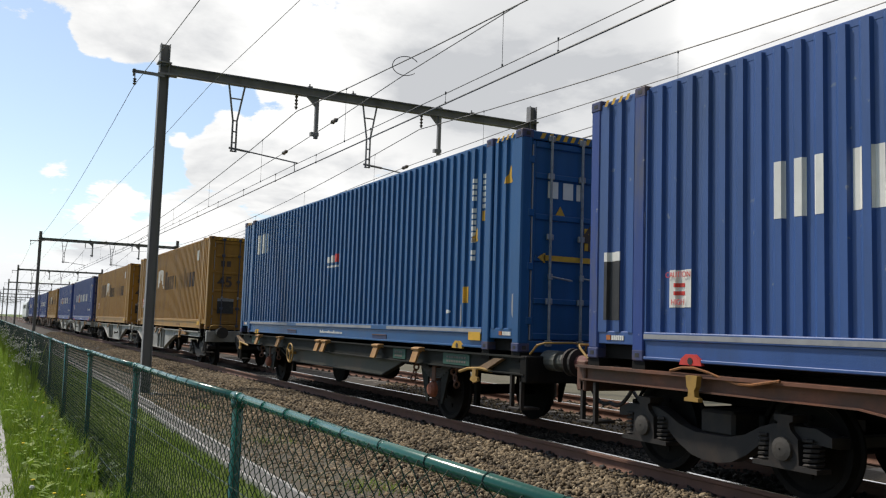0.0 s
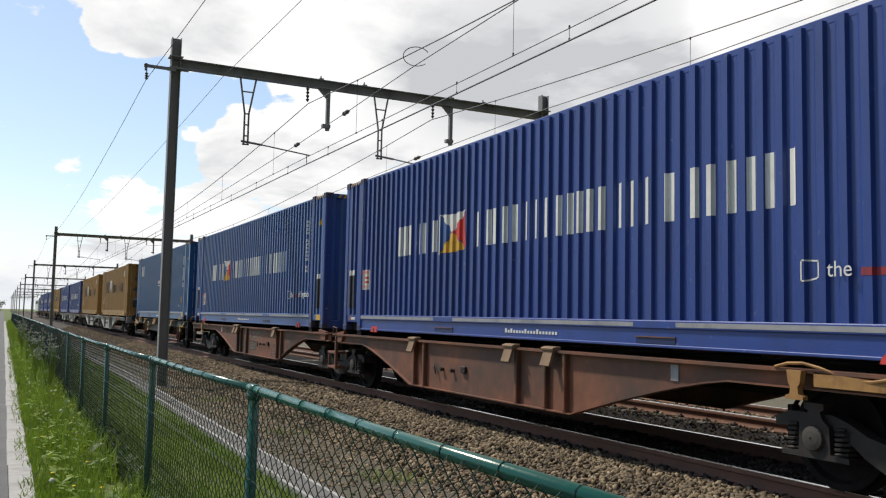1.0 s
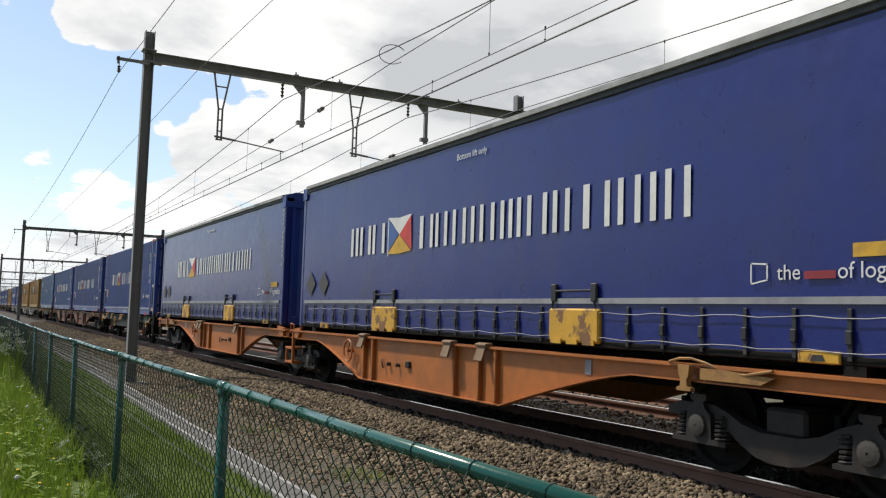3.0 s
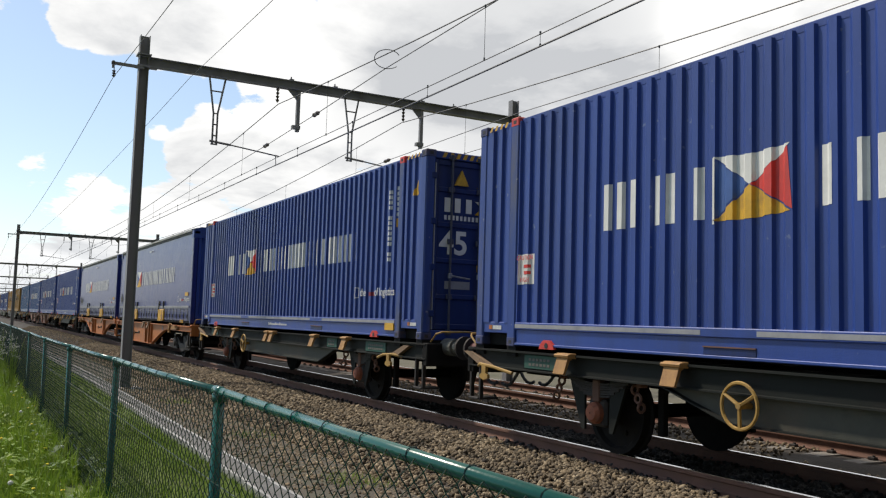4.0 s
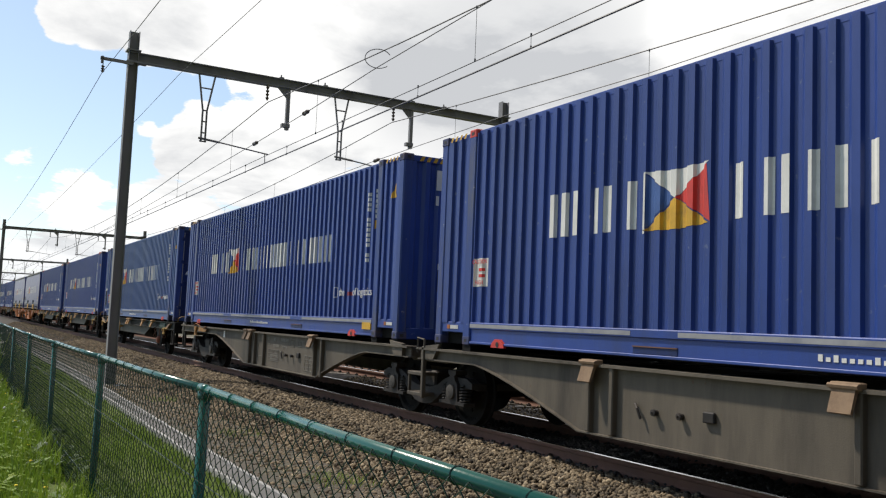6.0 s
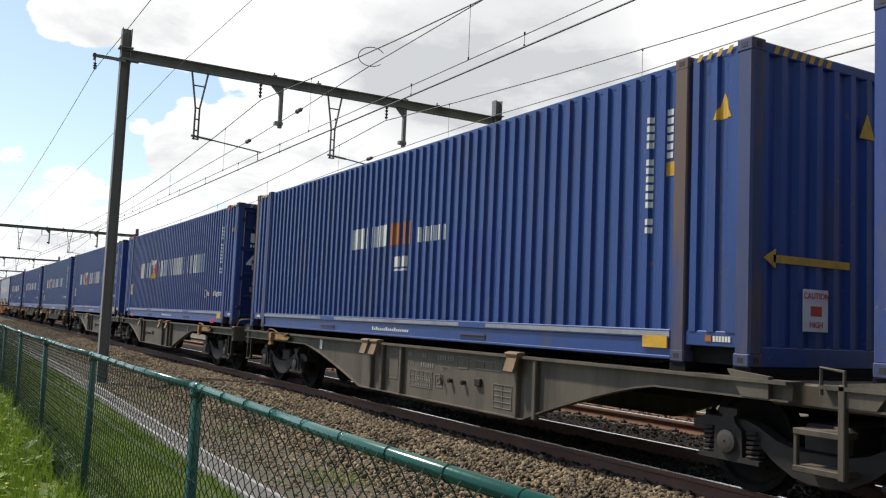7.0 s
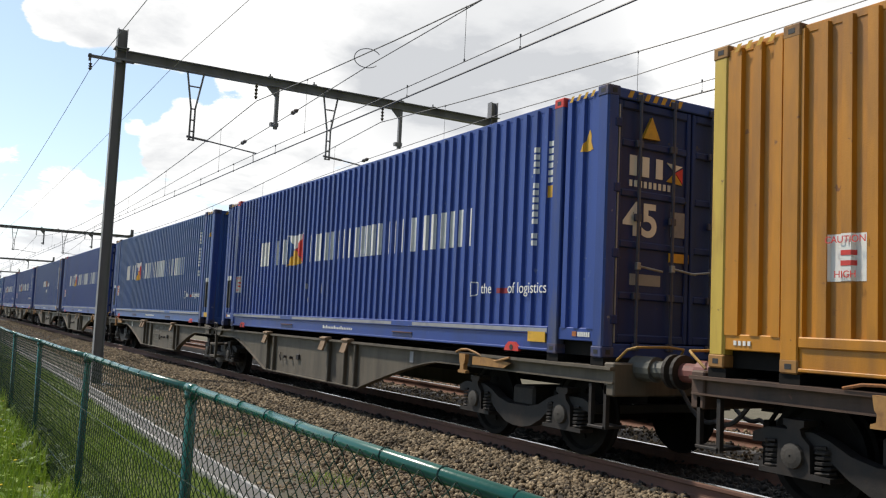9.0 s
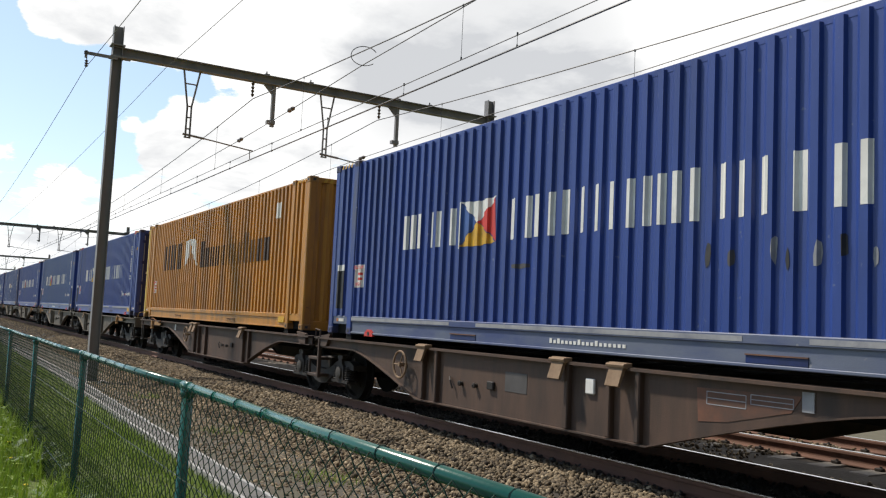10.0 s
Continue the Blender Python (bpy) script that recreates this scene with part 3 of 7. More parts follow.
scatter_stones("ballast_stones", ballast_spots(), 0.0265, STONE, "loose brown and grey crushed ballast stones", "ballast")
# darkened stones and strip stand in for the train's own shadow
scatter_stones("shaded_stones", shaded_spots(), 0.034, SHADED_STONE, "near-black ballast stones between the rails, the train's shade in their colour", "ballast")
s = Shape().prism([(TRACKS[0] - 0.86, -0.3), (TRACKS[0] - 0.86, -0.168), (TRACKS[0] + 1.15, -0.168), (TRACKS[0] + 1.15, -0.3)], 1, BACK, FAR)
setting("stained_bed", s.mesh("stained_bed", SHADED_BED), "near-black ballast strip between the rails, the train's shade in its colour", "ballast")
s = Shape().prism([(13.4, -0.7), (13.6, -0.44), (20.0, -0.43), (20.2, -0.7)], 1, BACK, FAR)
setting("far_walk", s.mesh("far_walk", GRAVEL), "pale gravel way beyond the far track", "path")

RAIL_PROFILE = [(-0.075, -0.172), (-0.075, -0.160), (-0.020, -0.143), (-0.009, -0.125), (-0.009, -0.052), (-0.036, -0.040), (-0.036, -0.012), (-0.026, -0.0),
                (0.026, -0.0), (0.036, -0.012), (0.036, -0.040), (0.009, -0.052), (0.009, -0.125), (0.020, -0.143), (0.075, -0.160), (0.075, -0.172)]


def make_track(i, xc):
    track = tagged(new("track_%d" % (i + 1)), "standard gauge railway track with rusty rails on concrete sleepers", "railway track", kind="structure")
    for side in (-1, 1):
        s = Shape().prism([(x, z - 0.003) for x, z in RAIL_PROFILE], 1, BACK, FAR)
        part("rail", s, RAIL_RUST, track, "rusty steel rail with a polished head", at=pose(xc + side * 0.7525, 0, 0))
        s = Shape().box(-0.027, 0.027, BACK, FAR, -0.004, 0.0)
        part("running_surface", s, RAIL_TOP, track, "bright polished running surface", at=pose(xc + side * 0.7525, 0, 0.001))
    sl = Shape().prism([(-1.3, -0.40), (-1.3, -0.22), (-1.25, -0.182), (-0.5, -0.178), (-0.42, -0.215), (0.42, -0.215), (0.5, -0.178), (1.25, -0.182), (1.3, -0.22), (1.3, -0.40)], 1, -0.13, 0.13)
    me = sl.mesh("sleeper", SLEEPER)
    clip = Shape().box(-0.135, -0.06, -0.05, 0.05, -0.172, -0.135, 0.006).box(0.06, 0.135, -0.05, 0.05, -0.172, -0.135, 0.006)
    clip.tube((-0.1, -0.02, -0.14), (-0.1, -0.02, -0.115), 0.018, 6).tube((0.1, -0.02, -0.14), (0.1, -0.02, -0.115), 0.018, 6)
    cm = clip.mesh("rail_clip", IRON)
    for k in range(75 if i == 0 else 40):
        y = 2.0 + 0.6 * k + (0 if i == 0 else 4)
        part("sleeper", me, SLEEPER, track, at=pose(xc, y, 0.005))
        if k < 45:
            for side in (-1, 1):
                part("rail_clip", cm, IRON, track, at=pose(xc + side * 0.7525, y, 0))


for i, xc in enumerate(TRACKS):
    make_track(i, xc)

# ---- overhead line ----
SPAN, FIRST = 58.36, 23.07
XL, XR, BEAM_Z = 3.65, 15.0, 7.84


def h_outline(w, t):
    """The outline of an H-section, w wide."""
    h, k = w / 2, 0.010
    return [(-h, -h), (-h + t, -h), (-h + t, -k), (h - t, -k), (h - t, -h), (h, -h), (h, h), (h - t, h), (h - t, k), (-h + t, k), (-h + t, h), (-h, h)]


def h_beam(s, x0, x1, zc):
    s.prism([(b, zc + a * 1.15) for a, b in h_outline(0.21, 0.02)], 0, x0, x1)


def h_post(s, x, z0, z1):
    s.prism([(x + a, b) for a, b in h_outline(0.24, 0.018)], 2, z0, z1)


def insulator(s, p, q, n=5, r=0.06):
    p, q = Vector(p), Vector(q)
    s.tube(p, q, 0.022, 6)
    for i in range(n):
        a, b = p.lerp(q, (i + 0.25) / n), p.lerp(q, (i + 0.75) / n)
        s.tube(a, b, r, 8, r * 0.6)


def make_portal():
    portal = tagged(new("catenary_portal"), "weathered grey steel catenary portal spanning both tracks", "catenary portal", "catenary portals along the line")
    for x, z0 in ((XL, -0.62), (XR, -0.62)):
        s = Shape()
        h_post(s, x, z0, 8.5)
        s.box(x - 0.17, x + 0.17, -0.17, 0.17, BEAM_Z - 0.17, BEAM_Z - 0.14).box(x - 0.17, x + 0.17, -0.17, 0.17, BEAM_Z + 0.14, BEAM_Z + 0.17)
        part("mast", s, MAST, portal)
        s = Shape().box(x - 0.38, x + 0.38, -0.38, 0.38, z0 - 0.3, z0 + 0.16, 0.03)
        part("foundation", s, CONCRETE, portal, "concrete foundation block")
    s = Shape()
    h_beam(s, XL - 0.12, XR + 0.12, BEAM_Z)
    s.box(XL - 0.16, XL + 0.35, -0.13, 0.13, BEAM_Z - 0.15, BEAM_Z - 0.122)
    for x in (7.6, 8.9, 11.7, 12.8):
        s.box(x - 0.06, x + 0.06, -0.09, 0.09, BEAM_Z + 0.12, BEAM_Z + 0.16)
        s.tube((x, 0, BEAM_Z + 0.16), (x, 0, BEAM_Z + 0.24), 0.02, 6)
    part("beam", s, MAST, portal)
    s = Shape().box(2.86, 3.65, -0.16, -0.125, 7.60, 7.68).box(2.88, 2.94, -0.16, -0.1, 7.52, 7.70)
    s.path([(2.93, -0.14, 7.62), (2.93, -0.14, 7.34)], 0.012)
    part("feeder_arm", s, MAST, portal)
    s = Shape()
    insulator(s, (2.93, -0.14, 7.46), (2.93, -0.14, 7.28), 3, 0.05)
    part("insulator", s, GLASS_INS, portal)
    for xd, xa in ((5.55, 7.25), (9.42, 11.05)):
        # V-shaped drop bracket carrying the steady arm
        s = Shape()
        s.path([(xd - 0.2, 0, 7.72), (xd - 0.05, 0, 6.75), (xd - 0.05, 0, 5.9)], 0.026)
        s.path([(xd + 0.23, 0, 7.72), (xd + 0.06, 0, 6.75), (xd + 0.06, 0, 5.9)], 0.026)
        for z, w in ((7.35, 0.13), (6.75, 0.055), (6.45, 0.055), (6.15, 0.055), (5.92, 0.08)):
            s.tube((xd - w - 0.01, 0, z), (xd + w + 0.01, 0, z), 0.02, 6)
        part("drop_bracket", s, MAST, portal)
        s = Shape().tube((xd - 0.12, 0, 6.0), (xd + 0.45, 0, 5.95), 0.03, 6).tube((xd + 0.45, 0, 5.95), (xa + 0.1, 0, 5.80), 0.019, 6)
        s.tube((xa, 0, 5.83), (xa + 0.02, 0, 5.56), 0.012, 5)
        part("steady_arm", s, MAST, portal)
        # straight hanger for the carrying cable, and a small pendant insulator
        xh = xd + 2.28
        s = Shape().box(xh - 0.05, xh + 0.05, -0.05, 0.05, 6.55, 7.72)
        s.prism([(xh - 0.32, 7.72), (xh - 0.05, 7.45), (xh - 0.05, 7.72)], 1, -0.03, 0.03)
        s.box(xh - 0.16, xh + 0.07, -0.07, 0.07, 6.62, 6.72)
        part("hanger", s, MAST, portal)
        s = Shape()
        insulator(s, (xd + 1.68, 0, 7.7), (xd + 1.68, 0, 7.3), 4, 0.055)
        part("pendant_insulator", s, GLASS_INS, portal)
    return portal


portal = make_portal()
portal.matrix_basis = pose(0, FIRST, 0)
for k in [-1] + list(range(1, 10)):
    copy_thing(portal, pose(0, FIRST + SPAN * k, 0))


def wire(name, label, x, z_support, sag, r, x2=None, first=-1, last=9):
    """A line strung from portal to portal."""
    s, pts = Shape(), []
    for k in range(first, last):
        a = FIRST + SPAN * k
        n = 14 if k < 2 else 6
        for i in range(n + (k == last - 1)):
            u = i / n
            pts.append((x + ((x2 - x) * 4 * u * (1 - u) if x2 is not None else 0), a + SPAN * u, z_support - sag * 4 * u * (1 - u)))
    s.path(pts, r, 5)
    return tagged(new(name, s.mesh(name, WIRE)), label, "overhead wire", "overhead wires")


def dropper(x, y, z0, z1):
    s = Shape().tube((x, y, z0), (x, y, z1), 0.0045, 5)
    s.tube((x, y, z0 - 0.02), (x, y, z0 + 0.03), 0.016, 5).tube((x, y, z1 - 0.03), (x, y, z1 + 0.02), 0.016, 5)
    return s


def carry_z(y, z, sag):
    u = ((y - FIRST) / SPAN) % 1.0
    return z - sag * 4 * u * (1 - u)


for xc in TRACKS:
    wire("carrying_cable", "dark sagging carrying cable above the track", xc, 7.25, 1.0, 0.013)
    wire("auxiliary_wire", "thin auxiliary wire above the contact wire", xc, 5.74, 0.05, 0.009)
    wire("contact_wire", "heavy grooved contact wire over the track", xc, 5.54, 0.03, 0.016)
    for k in range(28):
        y = -16.6 + 7.17 * k
        d = new("dropper", dropper(xc, y, 5.73, carry_z(y, 7.25, 1.0)).mesh("dropper", WIRE))
        tagged(d, "thin vertical dropper wire in the catenary", "dropper", "catenary droppers")
        if k < 20:
            for yy in (y - 1.6, y + 2.0):
                d = new("dropper", dropper(xc, yy, 5.53, 5.73).mesh("dropper", WIRE))
                tagged(d, "thin vertical dropper wire in the catenary", "dropper", "catenary droppers")
for xc in TRACKS:
    pts = [(xc, -12, 6.86), (xc, 11.5, 6.62), (xc, 16, 6.53), (xc, 20, 6.37)] if xc < 9 else [(xc, -14, 6.5), (xc, 7.6, 6.22), (xc, 12.1, 6.20), (xc, 16.8, 6.30)]
    pts += [(xc, 24, 6.25), (xc, 40, 5.92), (xc, 58, 5.62)]
    s = Shape().path(pts, 0.010, 5)
    tagged(new("tensioned_cable", s.mesh("tensioned_cable", WIRE)), "anchored cable dropping towards the contact wire", "overhead wire", "overhead wires")
    for y, z in ((20.0, 6.37), (24.0, 6.25))[0 if xc < 9 else 1:]:
        s = Shape().lathe([(-0.26, 0.012), (-0.20, 0.03), (-0.11, 0.056), (0.0, 0.045), (0.11, 0.058), (0.20, 0.03), (0.26, 0.012)], 1, (0, 0, 0), 10)
        k = tagged(new("strain_insulator", s.mesh("strain_insulator", GLASS_INS)), "dark ribbed strain insulator strung in the cable", "insulator", "strain insulators")
        k.matrix_basis = pose(xc, y, z, -2)
wire("feeder_wire", "feeder wire carried on the mast arms", 2.93, 7.29, 0.68, 0.008)
wire("earth_wire", "thin earth wire under the portal beam", 4.86, 7.64, 0.32, 0.007)
jumper = Shape().path([(0.27 * math.cos(0.5 + 5.0 * i / 24), 0, 0.20 * math.sin(0.5 + 5.0 * i / 24)) for i in range(25)], 0.009, 5)
tagged(new("jumper_loop", jumper.mesh("jumper_loop", WIRE)), "loop of slack jumper cable hung on the catenary", "cable loop").matrix_basis = pose(TRACKS[0] + 0.02, 15.95, 6.72, 0, 0, -20)

# ---- fence ----
FENCE_X, POST_STEP, POST_FIRST = 1.113, 3.2, 4.27


def rail_z(y):
    return 1.036 - 0.0056 * max(0.0, min(y - POST_FIRST, 10)) - 0.0005 * max(0, y - 14)


def fence_x(y):
    return FENCE_X - 0.0025 * (y - POST_FIRST)


def make_fence():
    fence = tagged(new("chain_link_fence"), "dark green plastic-coated chain-link fence with tubular top rail", "fence")
    s = Shape().tube((0, 0, -0.5), (0, 0, 1.235), 0.027, 10).tube((0, 0, 1.235), (0, 0, 1.262), 0.031, 10, 0.018)
    s.tube((0.0, 0, 1.19), (0.0, 0, 1.23), 0.036, 10)
    post = s.mesh("post", GREEN_POST, True)
    ties = Shape().ring((0, 0, 0), 1, 0.0232, 0.0022, 10, 4).mesh("tie", GREEN_WIRE)
    for k in range(-2, 34):
        y = POST_FIRST + POST_STEP * k
        part("post", post, GREEN_POST, fence, at=pose(fence_x(y), y, rail_z(y) - 1.236 - 0.005, random.uniform(-0.6, 0.6), random.uniform(-0.8, 0.8)))
        s = Shape()
        y1 = y + POST_STEP
        mid = (0.5 * (fence_x(y) + fence_x(y1)), 0.5 * (y + y1), 0.5 * (rail_z(y) + rail_z(y1)) - 0.008)
        pts = [(fence_x(y), y, rail_z(y)), mid, (fence_x(y1), y1, rail_z(y1))]
        s.path([pts[0], pts[1], pts[2]], 0.021, 14)
        s.tube((pts[2][0], y1 - 0.06, rail_z(y1)), (pts[2][0], y1 + 0.06, rail_z(y1)), 0.0235, 10)
        part("top_rail", s, GREEN_POST, fence, smooth=True)
        if k < 7:
            for i in range(10):
                yy = y + POST_STEP * (i + 0.5) / 10
                part("tie", ties, GREEN_WIRE, fence, at=pose(fence_x(yy), yy, rail_z(yy) - 0.004))
    # the netting: every wire zigzags downwards and hooks into its neighbours
    vs, fs = [], []
    y, step, cell, count = -2.0, 0.044, 0.030, 0
    while y < 110:
        st = step if y < 26 else step * 1.8
        thick = 0.0027 if y < 20 else 0.0033
        cl = cell if y < 26 else cell * 1.6
        n = int(1.22 / cl)
        z_top = rail_z(y)
        k = np.arange(n + 1)
        yy = y + np.where((k + count) % 2 == 0, -0.5, 0.5) * st * 1.06
        zz = z_top - k * cl
        xx = fence_x(y) + np.where(k % 2 == 0, -1, 1) * thick - 0.030
        a = np.stack([xx, yy, zz], 1)
        off = [(thick, 0), (-thick * 0.5, thick * 0.87), (-thick * 0.5, -thick * 0.87)]
        o = sum(len(q) for q in vs)
        ring = np.stack([a + np.array((dx, dy, 0)) for dx, dy in off], 1).reshape(-1, 3)
        vs.append(ring)
        idx = np.arange(n)[:, None] * 3
        for e in range(3):
            fs.append(o + np.concatenate([idx + e, idx + (e + 1) % 3, idx + 3 + (e + 1) % 3, idx + 3 + e], 1))
        y += st
        count += 1
    me = raw_mesh("netting", np.concatenate(vs), np.concatenate(fs), GREEN_WIRE)
    net = new("netting", me)
    net.parent = fence
    tagged(net, "diamond wire netting", kind="stuff")
    s = Shape()
    for z in (0.62, 0.05):
        s.path([(fence_x(y) - 0.03, y, z) for y in range(-2, 110, 8)], 0.0025, 4)
    part("tension_wire", s, GREEN_WIRE, fence)


make_fence()

# ---- containers ----
HALF, WIDE, TALL_Z = 6.858, 1.25, 2.896
PITCH = 0.2165
U0, U1 = 0.16, 2 * HALF - 0.16
POCKETS = (-2.385, 2.48)     # where the fork pockets lie along the bottom rail


def corrugation(drop, floor, rise, depth):
    """Break points (u along the side from its front end, depth) of the pressed wall: a steep drop, a floor, a slanting rise, in shares of a rib."""
    pts, u = [(U0, 0.0)], 0.310
    while u + PITCH < U1:
        pts += [(u, 0.0), (u + drop * PITCH, depth), (u + (drop + floor) * PITCH, depth), (u + (drop + floor + rise) * PITCH, 0.0)]
        u += PITCH
    pts.append((U1, 0.0))
    return pts


CORR = corrugation(0.07, 0.38, 0.20, 0.036)       # steep narrow flanks
SOFT_CORR = corrugation(0.06, 0.42, 0.12, 0.040)  # deeper, with a broad floor
FLAT = [(0.0, 0.0), (2 * HALF, 0.0)]


def paint(polys, profile=CORR, lift=0.003, x=-WIDE + 0.012):
    """Convex outlines (u, z) laid on the side wall, following its relief."""
    s = Shape()
    for poly in polys:
        for (a, da), (b, db) in zip(profile, profile[1:]):
            piece = poly
            for lim, keep in ((a, 1), (b, -1)):
                out = []
                for p, q in zip(piece, piece[1:] + piece[:1]):
                    ip, iq = (p[0] - lim) * keep >= -1e-9, (q[0] - lim) * keep >= -1e-9
                    if ip:
                        out.append(p)
                    if ip != iq:
                        w = (lim - p[0]) / (q[0] - p[0])
                        out.append((lim, p[1] + w * (q[1] - p[1])))
                piece = out
                if len(piece) < 3:
                    break
            if len(piece) >= 3 and max(p[0] for p in piece) - min(p[0] for p in piece) > 1e-5:
                vs = [(x + da + (db - da) * (u - a) / (b - a) - lift, HALF - u, z) for u, z in piece]
                s.add(vs, [tuple(range(len(vs)))])
    return s


def rect(u0, u1, z0, z1):
    return [(u0, z0), (u1, z0), (u1, z1), (u0, z1)]


def corrugated_wall(profile):
    s = Shape()
    lo, hi = 0.29, 2.836
    vs, fs = [], []
    for u, d in profile:
        vs += [(-WIDE + 0.012 + d, HALF - u, lo), (-WIDE + 0.012 + d, HALF - u, hi), (-WIDE + 0.060, HALF - u, lo), (-WIDE + 0.060, HALF - u, hi)]
    for i in range(len(profile) - 1):
        a = 4 * i
        fs += [(a, a + 4, a + 5, a + 1), (a + 2, a + 3, a + 7, a + 6), (a + 1, a + 5, a + 7, a + 3), (a, a + 2, a + 6, a + 4)]
    s.add(vs, fs)
    return s


def mirrored(shape):
    o = Shape()
    o.v, o.f = [(-x, y, z) for x, y, z in shape.v], list(shape.f)
    return o


def corrugated_end(y, sign):
    """An end wall of upright ribs. sign: which way it faces along y."""
    pts = []
    n = 9
    p = 2.2 / n
    for i in range(n):
        a = -1.1 + i * p
        pts += [(a, 0), (a + 0.3 * p, 0), (a + 0.5 * p, 0.045), (a + 0.8 * p, 0.045)]
    pts.append((1.1, 0))
    s = Shape()
    vs, fs = [], []
    for x, d in pts:
        vs += [(x, y - sign * (d + 0.012), 0.18), (x, y - sign * (d + 0.012), 2.80), (x, y - sign * 0.07, 0.18), (x, y - sign * 0.07, 2.80)]
    for i in range(len(pts) - 1):
        a = 4 * i
        fs += [(a, a + 4, a + 5, a + 1), (a + 2, a + 3, a + 7, a + 6), (a + 1, a + 5, a + 7, a + 3), (a, a + 2, a + 6, a + 4)]
    return s.add(vs, fs)


def casting(s, x, y, z):
    """A solid corner casting; black patches on its outer sides stand for dark holes."""
    s.box(x - 0.089, x + 0.089, y - 0.089, y + 0.089, z - 0.059, z + 0.059, 0.012)


def container(paint_mat, cast_mat, rear, label, red_top=False, rail_mat=None):
    """A 45-foot high-cube container; its foot is at z = 0, its front end faces +y."""
    c = tagged(new("shipping_container"), label, "shipping container", "containers of the train")
    wall = corrugated_wall(SOFT_CORR if paint_mat in (OCHRE, WORN_OCHRE) else CORR)
    part("side_wall", wall, paint_mat, c)
    part("side_wall", mirrored(wall), paint_mat, c)
    s = Shape().box(-WIDE + 0.07, WIDE - 0.07, -HALF + 0.03, HALF - 0.03, 2.80, 2.86)
    for i in range(44):
        y = -HALF + 0.35 + i * 0.3
        s.box(-1.12, 1.12, y, y + 0.1, 2.86, 2.878)
    part("roof", s, paint_mat, c)
    # shade-dark floor frame, drawn down to fill the end notches
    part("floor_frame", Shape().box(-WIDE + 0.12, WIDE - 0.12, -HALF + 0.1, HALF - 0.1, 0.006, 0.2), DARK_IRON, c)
    for side in (-1, 1):
        x = side * WIDE
        xi = x - side * 0.11
        a, b = min(x, xi), max(x, xi)
        inset = side * 0.045
        s = Shape().box(min(x - inset, xi - inset), max(x - inset, xi - inset), -HALF + 0.17, HALF - 0.17, 2.80, 2.872, 0.006)
        part("top_rail", s, paint_mat, c)
        s = Shape().box(a, b, -HALF + 0.93, HALF - 0.93, 0.21, 0.30, 0.010)
        o = side * 0.022
        s.box(min(x - o, xi), max(x - o, xi), -HALF + 0.93, HALF - 0.93, 0.035, 0.212)
        s.box(a, b, -HALF + 0.93, HALF - 0.93, 0.02, 0.05, 0.006)
        for e in (-1, 1):
            y0, y1 = sorted((e * (HALF - 0.09), e * (HALF - 0.76)))
            s.box(min(x - o, xi), max(x - o, xi), y0, y1, 0.16, 0.30, 0.008)
        part("bottom_rail", s, rail_mat or paint_mat, c)
        for yp in POCKETS:
            # raised plate; on blue units a darkened navy gives it a recess's shade
            pocket = part("fork_pocket", Shape().box(min(x - side * 0.016, xi), max(x - side * 0.016, xi), yp - 0.31, yp + 0.31, 0.052, 0.118, 0.004), cast_mat if paint_mat in (OCHRE, WORN_OCHRE) else GRIMY_SHADED_NAVY, c)
            part("pocket_lip", Shape().box(min(x - side * 0.006, xi), max(x - side * 0.006, xi), yp - 0.31, yp + 0.31, 0.120, 0.132), RAIL_RUST, pocket)
        for e in (-1, 1):
            y = e * (HALF - 0.845)
            s = Shape().box(min(x + side * 0.004, xi), max(x + side * 0.004, xi), y - 0.085, y + 0.085, 0.10, 2.80, 0.012)
            part("intermediate_post", s, cast_mat if rear == "worn" else CHIPPED if paint_mat in (NAVY, ROYAL) else paint_mat, c)
            y = e * (HALF - 0.085)
            s = Shape().box(min(x, x - side * 0.16), max(x, x - side * 0.16), y - 0.085, y + 0.085, 0.10, 2.80, 0.02)
            post_mat = WORN_YELLOW if paint_mat is OCHRE and e > 0 else CHIPPED if paint_mat in (NAVY, ROYAL) else paint_mat
            part("corner_post", s, cast_mat if rear == "worn" else post_mat, c)
    for e in (-1, 1):
        for side in (-1, 1):
            for z in (0.059, TALL_Z - 0.059):
                for inset in (0.089, 0.845):
                    s = Shape()
                    x, y = side * (WIDE - 0.083), e * (HALF - inset)
                    casting(s, x, y, z)
                    hot = z > 1 and side < 0 and inset > 0.1 and cast_mat is RUSTY_BLUE and red_top
                    k = part("corner_casting", s, RED if hot else cast_mat, c)
                    # flat black patches: the dark inside of the holes put on as colour
                    hole = Shape().box(x + side * 0.0885, x + side * 0.091, y - 0.032, y + 0.032, z - 0.022, z + 0.022)
                    if inset < 0.1:
                        hole.box(x - 0.03, x + 0.03, y + e * 0.091 - 0.002, y + e * 0.091 + 0.0, z - 0.024, z + 0.024)
                    part("hole", hole, BLACK, k)
    s = corrugated_end(HALF, 1)
    s.box(-1.1, 1.1, HALF - 0.12, HALF - 0.01, 0.0, 0.18, 0.01).box(-1.16, 1.16, HALF - 0.12, HALF - 0.01, 2.78, 2.88, 0.01)
    part("front_wall", s, paint_mat, c)
    if rear == "door":
        rear_doors(c, paint_mat)
    else:
        s = corrugated_end(-HALF, -1)
        s.box(-1.1, 1.1, -HALF + 0.01, -HALF + 0.12, 0.0, 0.18, 0.01).box(-1.16, 1.16, -HALF + 0.01, -HALF + 0.12, 2.78, 2.88, 0.01)
        part("rear_wall", s, paint_mat, c)
